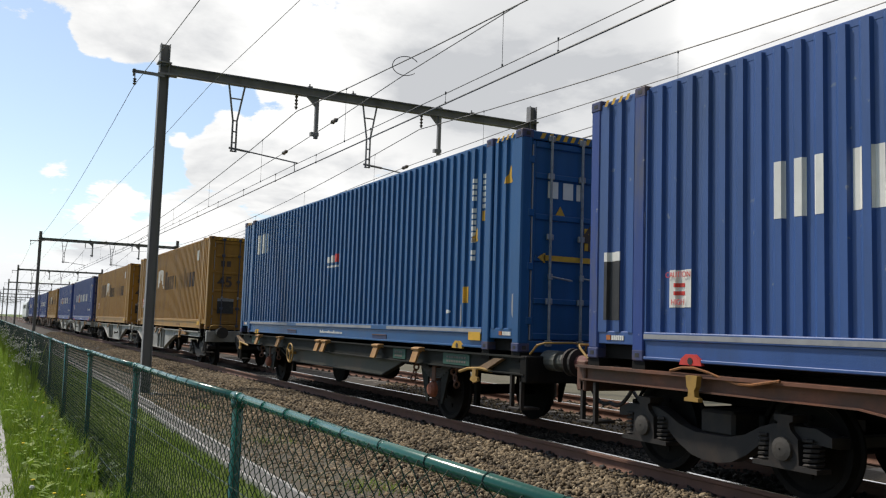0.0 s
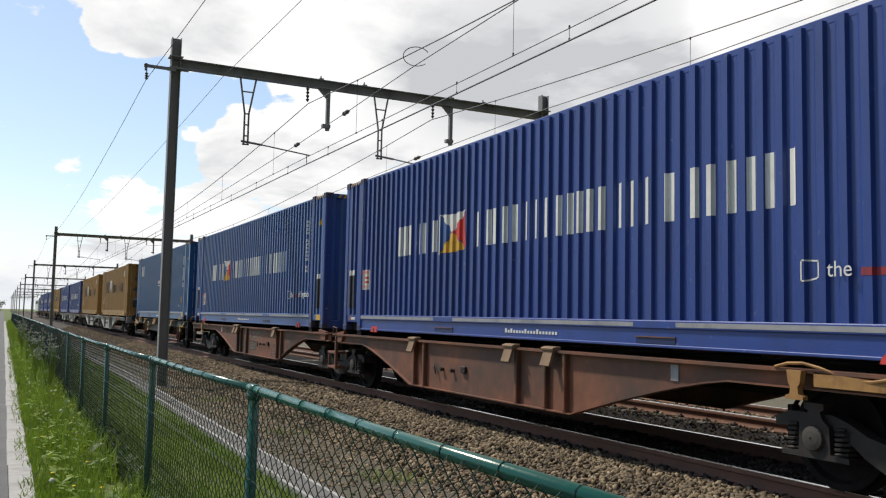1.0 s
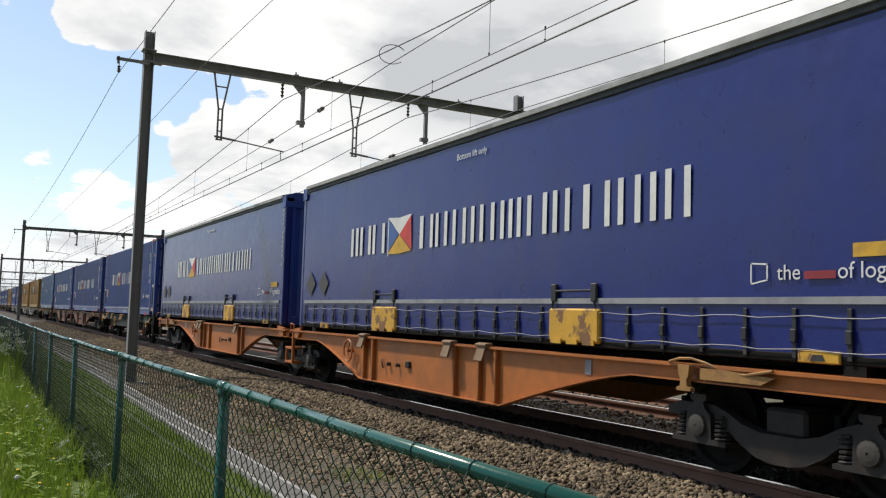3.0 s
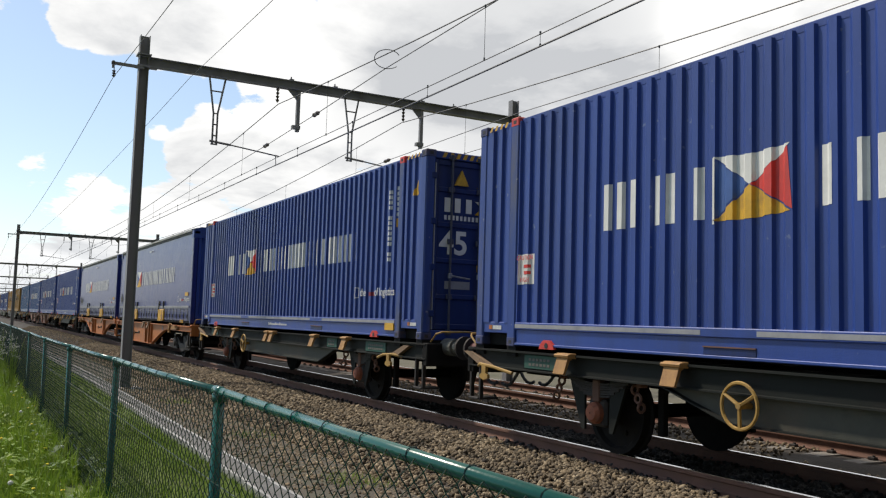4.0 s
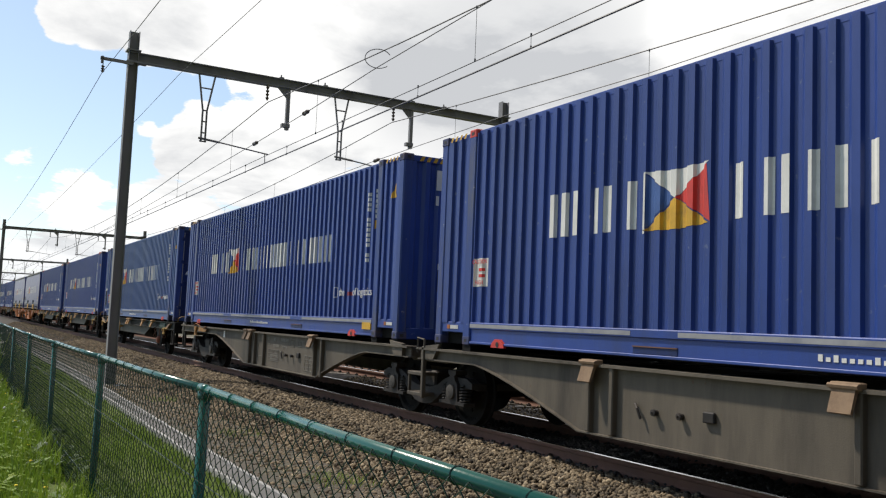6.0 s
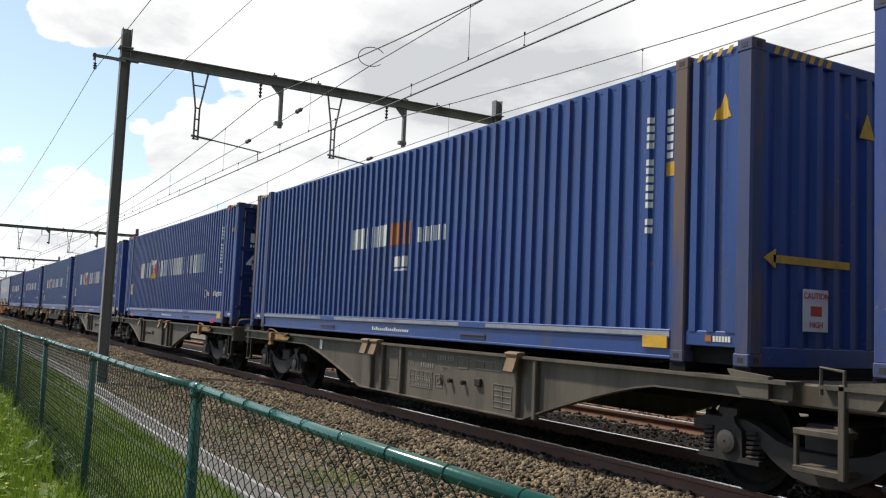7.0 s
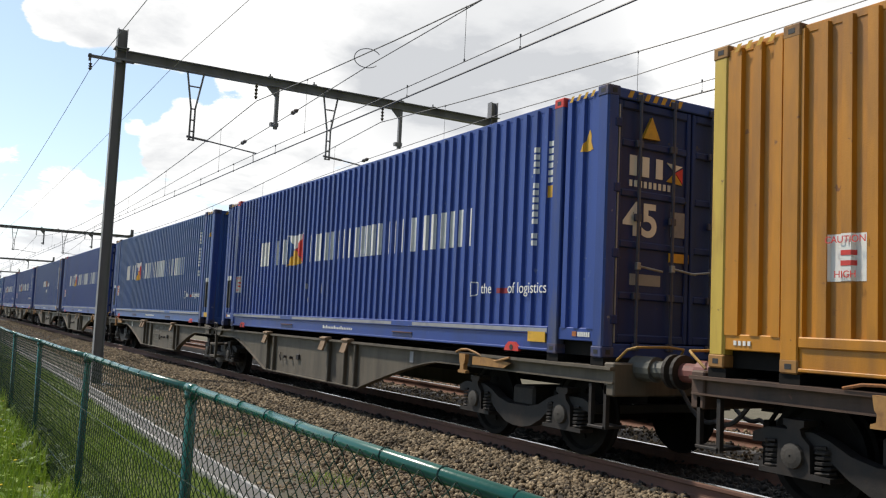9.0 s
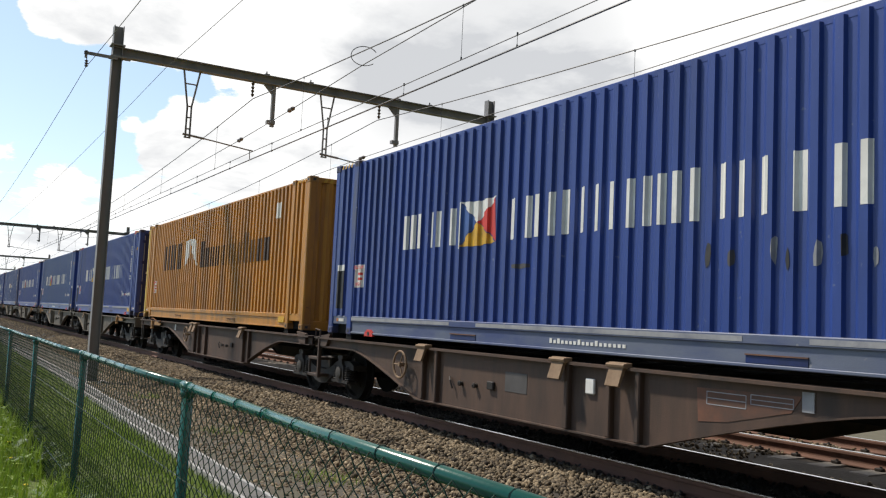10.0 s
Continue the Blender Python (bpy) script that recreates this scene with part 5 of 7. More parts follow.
def bogie(parent, y):
    """A two-axle bogie: pressed side frames with axle boxes, nests of coil springs and brake gear."""
    s = Shape()
    for side in (-1, 1):
        x0, x1 = sorted((side * 0.93, side * 1.07))
        top = [(-1.35, 0.60), (-1.2, 0.66), (-0.75, 0.66), (-0.6, 0.61), (-0.42, 0.52), (-0.2, 0.47), (0.2, 0.47), (0.42, 0.52), (0.6, 0.61), (0.75, 0.66), (1.2, 0.66), (1.35, 0.60)]
        low = [(1.35, 0.52), (1.1, 0.54), (0.76, 0.53), (0.6, 0.46), (0.44, 0.34), (0.26, 0.25), (0.1, 0.22), (-0.1, 0.22), (-0.26, 0.25), (-0.44, 0.34), (-0.6, 0.46), (-0.76, 0.53), (-1.1, 0.54), (-1.35, 0.52)]
        if ("side", side) not in BOGIE_MESH:
            BOGIE_MESH["side", side] = Shape().prism(top + low, 0, x0, x1).mesh("side_frame", IRON)
    s.box(-1.0, 1.0, -0.22, 0.22, 0.46, 0.70, 0.03)
    b = part("bogie", BOGIE_MESH.get("frame") or s, IRON, parent, at=pose(0, y, 0))
    BOGIE_MESH["frame"] = b.data
    for side in (-1, 1):
        part("side_frame", BOGIE_MESH["side", side], IRON, b)
    if "beam" not in BOGIE_MESH:
        BOGIE_MESH["beam"] = Shape().box(-0.95, 0.95, -0.05, 0.05, 0.5, 0.6, 0.01).mesh("end_beam", IRON)
    for e in (-1, 1):
        part("end_beam", BOGIE_MESH["beam"], IRON, b, at=pose(0, e * 1.28, 0))
    for e in (-1, 1):
        for side in (-1, 1):
            if ("box", side) not in BOGIE_MESH:
                s = Shape()
                x0, x1 = sorted((side * 0.94, side * 1.12))
                s.prism([(-0.34, -0.17), (0.34, -0.17), (0.34, -0.13), (0.16, -0.12), (0.15, 0.10), (0.08, 0.16), (0.06, 0.22), (0.10, 0.24), (0.10, 0.29),
                         (-0.10, 0.29), (-0.10, 0.24), (-0.06, 0.22), (-0.08, 0.16), (-0.15, 0.10), (-0.16, -0.12), (-0.34, -0.13)], 0, x0, x1)
                BOGIE_MESH["box", side] = s.mesh("axle_box", IRON)
                s = Shape().lathe([(side * 1.10, 0.02), (side * 1.115, 0.105), (side * 1.15, 0.10), (side * 1.16, 0.06), (side * 1.165, 0.01)], 0, n=14)
                BOGIE_MESH["cap", side] = s.mesh("axle_cap", AXLE_CAP)
                s = Shape()
                coil(s, side * 1.03, 0, -0.13, 0.10, 0.078)
                BOGIE_MESH["spring", side] = s.mesh("coil_spring", IRON)
            part("axle_box", BOGIE_MESH["box", side], IRON, b, at=pose(0, e * 0.9, AXLE_Z))
            part("axle_cap", BOGIE_MESH["cap", side], AXLE_CAP, b, at=pose(0, e * 0.9, AXLE_Z))
            for q in (-1, 1):
                part("coil_spring", BOGIE_MESH["spring", side], IRON, b, at=pose(0, e * 0.9 + q * 0.24, AXLE_Z))
        if ("brake",) not in BOGIE_MESH:
            s = Shape()
            for side in (-1, 1):
                s.box(side * 0.75 - 0.05, side * 0.75 + 0.05, 0.50, 0.57, -0.18, 0.22, 0.01)
                s.tube((side * 0.75, 0.53, 0.2), (side * 0.75, 0.4, 0.38), 0.02, 6)
            s.tube((-0.8, 0.55, 0), (0.8, 0.55, 0), 0.03, 6)
            BOGIE_MESH["brake",] = s.mesh("brake_gear", DARK_IRON)
        part("brake_gear", BOGIE_MESH["brake",], DARK_IRON, b, at=pose(0, e * 0.9, AXLE_Z))
        WHEELS.append((wheelset(b, e * 0.9), parent))
    return b


BOGIE_MESH, WHEELS = {}, []


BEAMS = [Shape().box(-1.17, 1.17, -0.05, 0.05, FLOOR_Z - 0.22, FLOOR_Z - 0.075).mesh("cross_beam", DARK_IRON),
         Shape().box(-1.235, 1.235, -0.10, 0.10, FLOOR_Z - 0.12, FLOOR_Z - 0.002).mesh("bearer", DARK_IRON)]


def fold_flap(parent, y, z=-0.02, material=None):
    """A folded-down spigot flap on the sole bar."""
    s = Shape().prism([(-1.30, z), (-1.34, z - 0.02), (-1.40, z - 0.20), (-1.375, z - 0.21), (-1.31, z - 0.05), (-1.28, z - 0.04)], 1, -0.10, 0.10)
    s.box(-1.33, -1.24, -0.13, 0.13, z - 0.03, z + 0.03, 0.008)
    s.tube((-1.345, -0.13, z), (-1.345, 0.13, z), 0.022, 6)
    part("spigot_flap", s, material or TAN, parent, "tan folded spigot flap", at=pose(0, y, FLOOR_Z))


def rope(parent, y0, y1, z, material):
    s = Shape()
    pts = [(-1.30 - 0.02 * math.sin(i), y0 + (y1 - y0) * i / 8, z + 0.05 * math.sin(i * 0.9) - 0.05 * (i / 8) ** 2) for i in range(9)]
    s.path(pts, 0.014, 6)
    part("release_lever", s, material, parent, "weathered brake release lever")


def hook(parent, y, material):
    s = Shape().prism([(y - 0.10, -0.02), (y - 0.08, -0.16), (y - 0.05, -0.2), (y - 0.06, -0.28), (y - 0.12, -0.30), (y - 0.12, -0.34), (y + 0.12, -0.34), (y + 0.12, -0.30), (y + 0.06, -0.28),
                       (y + 0.05, -0.2), (y + 0.08, -0.16), (y + 0.10, -0.02)], 0, -1.36, -1.30)
    s.v = [(x, y + (yy - y) * 0.75, z * 0.75 + FLOOR_Z - 0.08) for x, yy, z in s.v]
    part("lashing_hook", s, material, parent, "yellow lashing hook")


def side_sill(joint, way, side):
    """One side girder in outline, by the distance d from the joint: shallow over the bogies, a deep belly between."""
    top, thin, deep = -0.09, -0.24, -0.81
    low = [(0.15, thin), (1.7, thin)]
    low += [(1.7 + 2.15 * u, thin + (deep - thin) * u ** 1.25) for u in (0.12, 0.25, 0.4, 0.6, 0.8, 0.93, 1.0)]
    low += [(8.4 + 2.5 * u, deep + (thin - deep) * (1 - (1 - u) ** 1.25)) for u in (0.0, 0.07, 0.2, 0.4, 0.6, 0.75, 0.88, 1.0)]
    low += [(14.5, thin)]
    pts = [(joint + way * d, z + FLOOR_Z) for d, z in [(14.5, top), (0.15, top)] + low]
    x0, x1 = sorted((side * 1.20, side * 1.22))
    s = Shape().prism(pts, 0, x0, x1)
    a, c = sorted((side * 1.08, side * 1.30))
    y0, y1 = sorted((joint + way * 0.15, joint + way * 14.5))
    s.box(a, c, y0, y1, FLOOR_Z - 0.115, FLOOR_Z - 0.085)
    for (d0, z0), (d1, z1) in zip(low, low[1:]):      # bottom flange
        p, q = joint + way * d0, joint + way * d1
        x0, x1 = side * 1.21 - 0.06, side * 1.21 + 0.06
        za, zb = z0 + FLOOR_Z, z1 + FLOOR_Z
        s.add([(x0, p, za - 0.014), (x1, p, za - 0.014), (x1, q, zb - 0.014), (x0, q, zb - 0.014), (x0, p, za + 0.002), (x1, p, za + 0.002), (x1, q, zb + 0.002), (x0, q, zb + 0.002)],
              [(0, 1, 2, 3), (4, 7, 6, 5), (0, 4, 5, 1), (1, 5, 6, 2), (2, 6, 7, 3), (3, 7, 4, 0)])
    return s


def ruled(y0, y1, z0, z1, cols, rows):
    """A ruled field of thin lines on the girder."""
    s = Shape()
    for i in range(rows + 1):
        z = z0 + (z1 - z0) * i / rows
        s.box(-1.227, -1.216, y0, y1, z - 0.004, z + 0.004)
    for i in range(cols + 1):
        y = y0 + (y1 - y0) * i / cols
        s.box(-1.227, -1.216, y - 0.004, y + 0.004, z0, z1)
    return s


def girder_writing(w, material):
    """Number bars, the wagon's type, a ruled load table and framed fields, painted on the front girder."""
    s = Shape()
    for y0, n in ((6.80, 2), (6.37, 2), (5.93, 4), (5.66, 3)):
        for i in range(n):
            s.box(-1.226, -1.216, y0 - 0.064 * i - 0.04, y0 - 0.064 * i, FLOOR_Z - 0.245, FLOOR_Z - 0.178)
    for i in range(6):
        s.box(-1.226, -1.216, 6.40 - 0.064 * i - 0.04, 6.40 - 0.064 * i, FLOOR_Z - 0.375, FLOOR_Z - 0.308)
    tagged(part("number_mark", s, CHALK, w), "pale bars of the wagon number", kind="stuff")
    for words, y in (("TEN", 6.70), ("Sggmrss", 5.72)):
        part("type_letters", GIRDER_WORDS[words], CHALK, w, at=pose(-1.224, y, FLOOR_Z - 0.342) @ SIDE_TEXT)
    part("load_table", ruled(6.07, 6.72, FLOOR_Z - 0.66, FLOOR_Z - 0.43, 5, 3), CHALK, w, "pale ruled load table")
    for i, words in enumerate("ABCD"):
        part("column_letter", GIRDER_WORDS[words], CHALK, w, at=pose(-1.224, 6.525 - 0.13 * i, FLOOR_Z - 0.468) @ SIDE_TEXT)
    s = Shape()
    for r in range(2):
        for i in range(9):
            s.box(-1.226, -1.216, 6.56 - 0.052 * i - 0.032, 6.56 - 0.052 * i, FLOOR_Z - 0.565 - 0.077 * r, FLOOR_Z - 0.525 - 0.077 * r)
    tagged(part("table_mark", s, CHALK, w), "small pale figures of the table, as bars", kind="stuff")
    part("framed_field", ruled(7.12, 7.44, FLOOR_Z - 0.60, FLOOR_Z - 0.24, 1, 1), CHALK, w, "pale outlined sign field")
    part("framed_field", ruled(4.12, 4.52, FLOOR_Z - 0.74, FLOOR_Z - 0.46, 2, 4), CHALK, w, "pale outlined brake table")
    part("framed_field", ruled(4.35, 4.95, FLOOR_Z - 0.30, FLOOR_Z - 0.20, 3, 1), CHALK, w, "pale outlined date field")
    if material is GREY_FRAME:
        part("framed_field", ruled(5.13, 5.40, FLOOR_Z - 0.32, FLOOR_Z - 0.17, 1, 1), CHALK, w, "pale outlined letter field")
        part("type_letters", GIRDER_WORDS["GE"], CHALK, w, at=pose(-1.224, 5.265, FLOOR_Z - 0.245) @ SIDE_TEXT)
        part("framed_field", ruled(5.78, 5.98, FLOOR_Z - 0.62, FLOOR_Z - 0.45, 1, 1), CHALK, w)
        part("framed_field", ruled(5.84, 5.92, FLOOR_Z - 0.57, FLOOR_Z - 0.50, 1, 1), CHALK, w)


def half_frame(w, yc, way, material, lettered, handwheel, plate):
    """The frame under one container of a two-part wagon; yc: the container's middle; way: +1 in front of the joint, -1 behind it."""
    for side in (-1, 1):
        part("side_girder", side_sill(0.0, way, side), material, w)
        for d in (3.60, 3.97, 6.95, 7.58, 7.97) if way > 0 else (4.03, 4.40, 7.20, 7.87, 8.29):
            y = way * d
            s = Shape().box(min(side * 1.21, side * 1.285), max(side * 1.21, side * 1.285), y - 0.035, y + 0.035, FLOOR_Z - 0.80, FLOOR_Z - 0.10, 0.012)
            part("stiffener", s, material, w)
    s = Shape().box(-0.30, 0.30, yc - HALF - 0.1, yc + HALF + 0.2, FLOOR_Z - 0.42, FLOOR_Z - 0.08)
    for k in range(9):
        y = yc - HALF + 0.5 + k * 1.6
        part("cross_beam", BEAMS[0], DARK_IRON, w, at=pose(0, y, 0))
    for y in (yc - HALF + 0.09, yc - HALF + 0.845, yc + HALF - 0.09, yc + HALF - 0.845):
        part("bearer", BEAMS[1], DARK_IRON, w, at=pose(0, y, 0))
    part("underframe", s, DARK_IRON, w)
    for d in (3.97, 7.73, 8.06) if way > 0 else (4.1, 7.12, 8.05):
        fold_flap(w, way * d, -0.07)
    if way > 0:
        rope(w, 12.95, 11.6, FLOOR_Z - 0.07, ROPE)
        hook(w, 12.6, DULL_YELLOW if material is RUST_FRAME else FLAP)
        if material is not RUST_FRAME:
            s = Shape().prism([(12.45, FLOOR_Z - 0.10), (11.6, FLOOR_Z - 0.15), (11.75, FLOOR_Z - 0.22), (12.45, FLOOR_Z - 0.22)], 0, -1.30, -1.285)
            part("lever_guard", s, FLAP, w, "scraped yellow guard plate of the lever")
    else:
        rope(w, -11.5, -12.75, FLOOR_Z - 0.08, FLAP)
        hook(w, -11.75, FLAP)
        s = Shape().prism([(-11.9, FLOOR_Z - 0.10), (-12.75, FLOOR_Z - 0.15), (-12.6, FLOOR_Z - 0.22), (-11.9, FLOOR_Z - 0.22)], 0, -1.30, -1.285)
        part("lever_guard", s, FLAP, w, "scraped yellow guard plate of the lever")
    vy = 5.2 if way > 0 else -5.35
    for k in range(2):
        knob = Shape().lathe([(-1.22, 0.03), (-1.25, 0.022), (-1.255, 0.036), (-1.275, 0.033), (-1.28, 0.01)], 0, (0, vy + 0.34 * k, FLOOR_Z - 0.5), 10)
        part("valve_knob", knob, IRON, w)
    s = Shape()
    s.box(-1.26, -1.22, vy - 0.42, vy - 0.28, FLOOR_Z - 0.52, FLOOR_Z - 0.42, 0.01)
    part("valve_box", s, IRON, w)
    s = Shape()
    s.path([(-1.24, vy + 0.62, FLOOR_Z - 0.44), (-1.27, vy + 0.56, FLOOR_Z - 0.48), (-1.26, vy + 0.52, FLOOR_Z - 0.58)], 0.014, 6)
    part("brake_pipe", s, IRON, w)
    if lettered and way > 0 and material is not BROWN_FRAME:
        girder_writing(w, material)
    elif material is BROWN_FRAME and lettered and way < 0:
        # a red-leaded field with ruled lines, a dull square and a white plate
        part("red_field", Shape().prism([(-9.0, FLOOR_Z - 0.20), (-10.1, FLOOR_Z - 0.18), (-10.0, FLOOR_Z - 0.32), (-9.35, FLOOR_Z - 0.47), (-9.02, FLOOR_Z - 0.50)], 0, -1.2245, -1.216), RUST_FRAME, w, "patch of faded red lead paint")
        for y0, y1 in ((-9.12, -9.55), (-9.60, -10.02)):
            part("load_table", ruled(y1, y0, FLOOR_Z - 0.335 if y0 > -9.5 else FLOOR_Z - 0.29, FLOOR_Z - 0.225 if y0 > -9.5 else FLOOR_Z - 0.21, 1, 2), PALE, w, "pale ruled lines of a worn sign")
        part("dull_square", Shape().box(-1.2245, -1.216, -6.42, -5.98, FLOOR_Z - 0.51, FLOOR_Z - 0.28), PATCH_GREY, w, "dull grey painted-over square")
        part("white_plate", Shape().box(-1.25, -1.215, -7.62, -7.48, FLOOR_Z - 0.40, FLOOR_Z - 0.24, 0.01), WHITE, w, "small white plate")
    part("data_plate", Shape().box(-1.232, -1.215, way * 10.16 - 0.055, way * 10.16 + 0.055, FLOOR_Z - 0.30, FLOOR_Z - 0.14), PALE if not plate else WHITE, w)
    hy = 8.6 if way > 0 else -3.47
    if handwheel:
        s = Shape().ring((-1.33, hy, FLOOR_Z - 0.36), 0, 0.19, 0.016, 24, 6)
        for k in range(3):
            t = k * 2.1
            s.tube((-1.33, hy, FLOOR_Z - 0.36), (-1.33, hy + 0.19 * math.cos(t), FLOOR_Z - 0.36 + 0.19 * math.sin(t)), 0.010, 5)
        s.tube((-1.2, hy, FLOOR_Z - 0.36), (-1.35, hy, FLOOR_Z - 0.36), 0.03, 8)
        part("brake_handwheel", s, material if material in (ORANGE_FRAME,) else TAN, w)


def wagon_end(w, y, e, material):
    """Head stock with buffers, coupling, hoses, step and handrail. e: which way the end faces."""
    s = Shape().box(-1.25, 1.25, y - 0.08, y + 0.08, FLOOR_Z - 0.38, FLOOR_Z - 0.04, 0.015)
    part("head_stock", s, material, w)
    for x in (-0.875, 0.875):
        s = Shape().tube((x, y, 1.03), (x, y + e * 0.30, 1.03), 0.13, 14).tube((x, y + e * 0.30, 1.03), (x, y + e * 0.52, 1.03), 0.095, 12)
        b = part("buffer", s, BUFFER_GREY if e < 0 else BUFFER_RED, w)
        s = Shape().tube((x, y + e * 0.52, 1.03), (x, y + e * 0.56, 1.03), 0.17, 18)
        part("buffer_plate", s, IRON, b)
    s = Shape().box(-0.06, 0.06, y - 0.1, y + e * 0.45 if e > 0 else y + 0.1, 0.98, 1.08) if e > 0 else Shape().box(-0.06, 0.06, y - 0.45, y + 0.1, 0.98, 1.08)
    s.ring((0, y + e * 0.55, 0.98), 0, 0.12, 0.028, 14, 6)
    part("coupling", s, DARK_IRON, w)
    for x in (-0.35, 0.3):
        s = Shape().path([(x, y + e * (0.05 + 0.55 * k / 9), 0.92 - 0.40 * math.sin(math.pi * 0.62 * k / 9)) for k in range(10)], 0.024, 7)
        part("brake_hose", s, BLACK, w)
    s = Shape().path([(-1.15, y, 1.1), (-1.15, y + e * 0.16, 1.22), (-1.1, y + e * 0.24, 1.25), (-0.7, y + e * 0.28, 1.26), (-0.45, y + e * 0.24, 1.24), (-0.4, y + e * 0.12, 1.1)], 0.014, 6)
    part("handrail", s, DULL_YELLOW, w, "dull yellow shunter's handrail")
    s = Shape().box(-1.27, -0.95, y - 0.10 - e * 0.15, y + 0.15 - e * 0.15, 0.40, 0.43, 0.006)
    for yy in (-0.1, 0.13):
        s.box(-1.25, -1.20, y + yy - e * 0.15 - 0.02, y + yy - e * 0.15 + 0.02, 0.40, 0.85)
    part("step", s, IRON, w)


def pair_wagon(y1, y2, material, label, lettered=True, handwheel=False):
    """Two containers on three bogies. y1, y2: the middles of the front and rear containers, in train coordinates."""
    yc = (y1 + y2) / 2
    w = tagged(new("container_wagon"), label, "freight wagon", "wagons of the train")
    half_frame(w, y1 - yc, 1, material, lettered, handwheel, True)
    half_frame(w, y2 - yc, -1, material, lettered, handwheel, False)
    bogie(w, y1 - yc + HALF - 1.7)
    bogie(w, 0)
    bogie(w, y2 - yc - HALF + 1.7)
    wagon_end(w, y1 - yc + HALF + 0.12, 1, material)
    wagon_end(w, y2 - yc - HALF - 0.12, -1, material)
    # the joint over the middle bogie, with steps on the near side
    s = Shape().box(-1.0, 1.0, -0.55, 0.55, FLOOR_Z - 0.3, FLOOR_Z - 0.1, 0.02)
    for q in (-1, 1):
        s.prism([(q * 0.78, FLOOR_Z - 0.02), (q * 0.34, FLOOR_Z - 0.06), (q * 0.34, FLOOR_Z - 0.24), (q * 0.62, FLOOR_Z - 0.24)], 0, -1.28, -1.22)
    part("joint", s, material, w)
    s = Shape().box(-1.30, -1.24, -0.375, -0.315, 0.33, FLOOR_Z - 0.07, 0.008)
    s.box(-1.29, -1.25, 0.05, 0.085, 0.36, 0.66, 0.006)
    for z in (0.37, 0.66):
        s.box(-1.30, -1.06, -0.33, 0.085, z - 0.025, z + 0.025, 0.006)
    part("ladder", s, material, w)
    s = Shape().path([(-1.28, -0.36, FLOOR_Z - 0.16), (-1.28, -0.36, FLOOR_Z + 0.03), (-1.28, -0.16, FLOOR_Z + 0.05), (-1.28, -0.16, FLOOR_Z - 0.16)], 0.016, 6)
    part("grab_iron", s, material, w)
    w["train_y"] = yc
    return w


def leaf_spring(parent, side, y):
    """A nest of leaves under the sole bar, its buckle, and the chain-like shackles that carry its ends."""
    x = side * 1.04
    nest = None
    for i in range(6):
        half = 0.60 - 0.075 * i
        z = AXLE_Z + 0.30 - 0.026 * i
        s = Shape()
        arc = [(y + half * k / 4, z + 0.09 * (half * k / 4 / 0.6) ** 2) for k in range(-4, 5)]
        s.prism(arc + [(p, q + 0.022) for p, q in reversed(arc)], 0, x - 0.06, x + 0.06)
        ob = part("leaf_spring" if nest is None else "leaf", s, IRON, parent if nest is None else nest)
        nest = nest or ob
    part("buckle", Shape().box(x - 0.075, x + 0.075, y - 0.06, y + 0.06, AXLE_Z + 0.12, AXLE_Z + 0.36, 0.012), RAIL_RUST, nest)
    for q in (-1, 1):
        s = Shape()
        for k in range(3):
            s.ring((side * 1.10, y + q * (0.63 + 0.05 * k), FLOOR_Z - 0.36 - 0.09 * k), 0 if k % 2 else 1, 0.045, 0.016, 10, 5)
        s.box(x - 0.05, x + 0.05, y + q * 0.66 - 0.05, y + q * 0.66 + 0.05, FLOOR_Z - 0.34, FLOOR_Z - 0.26, 0.01)
        part("shackle", s, RAIL_RUST, nest)


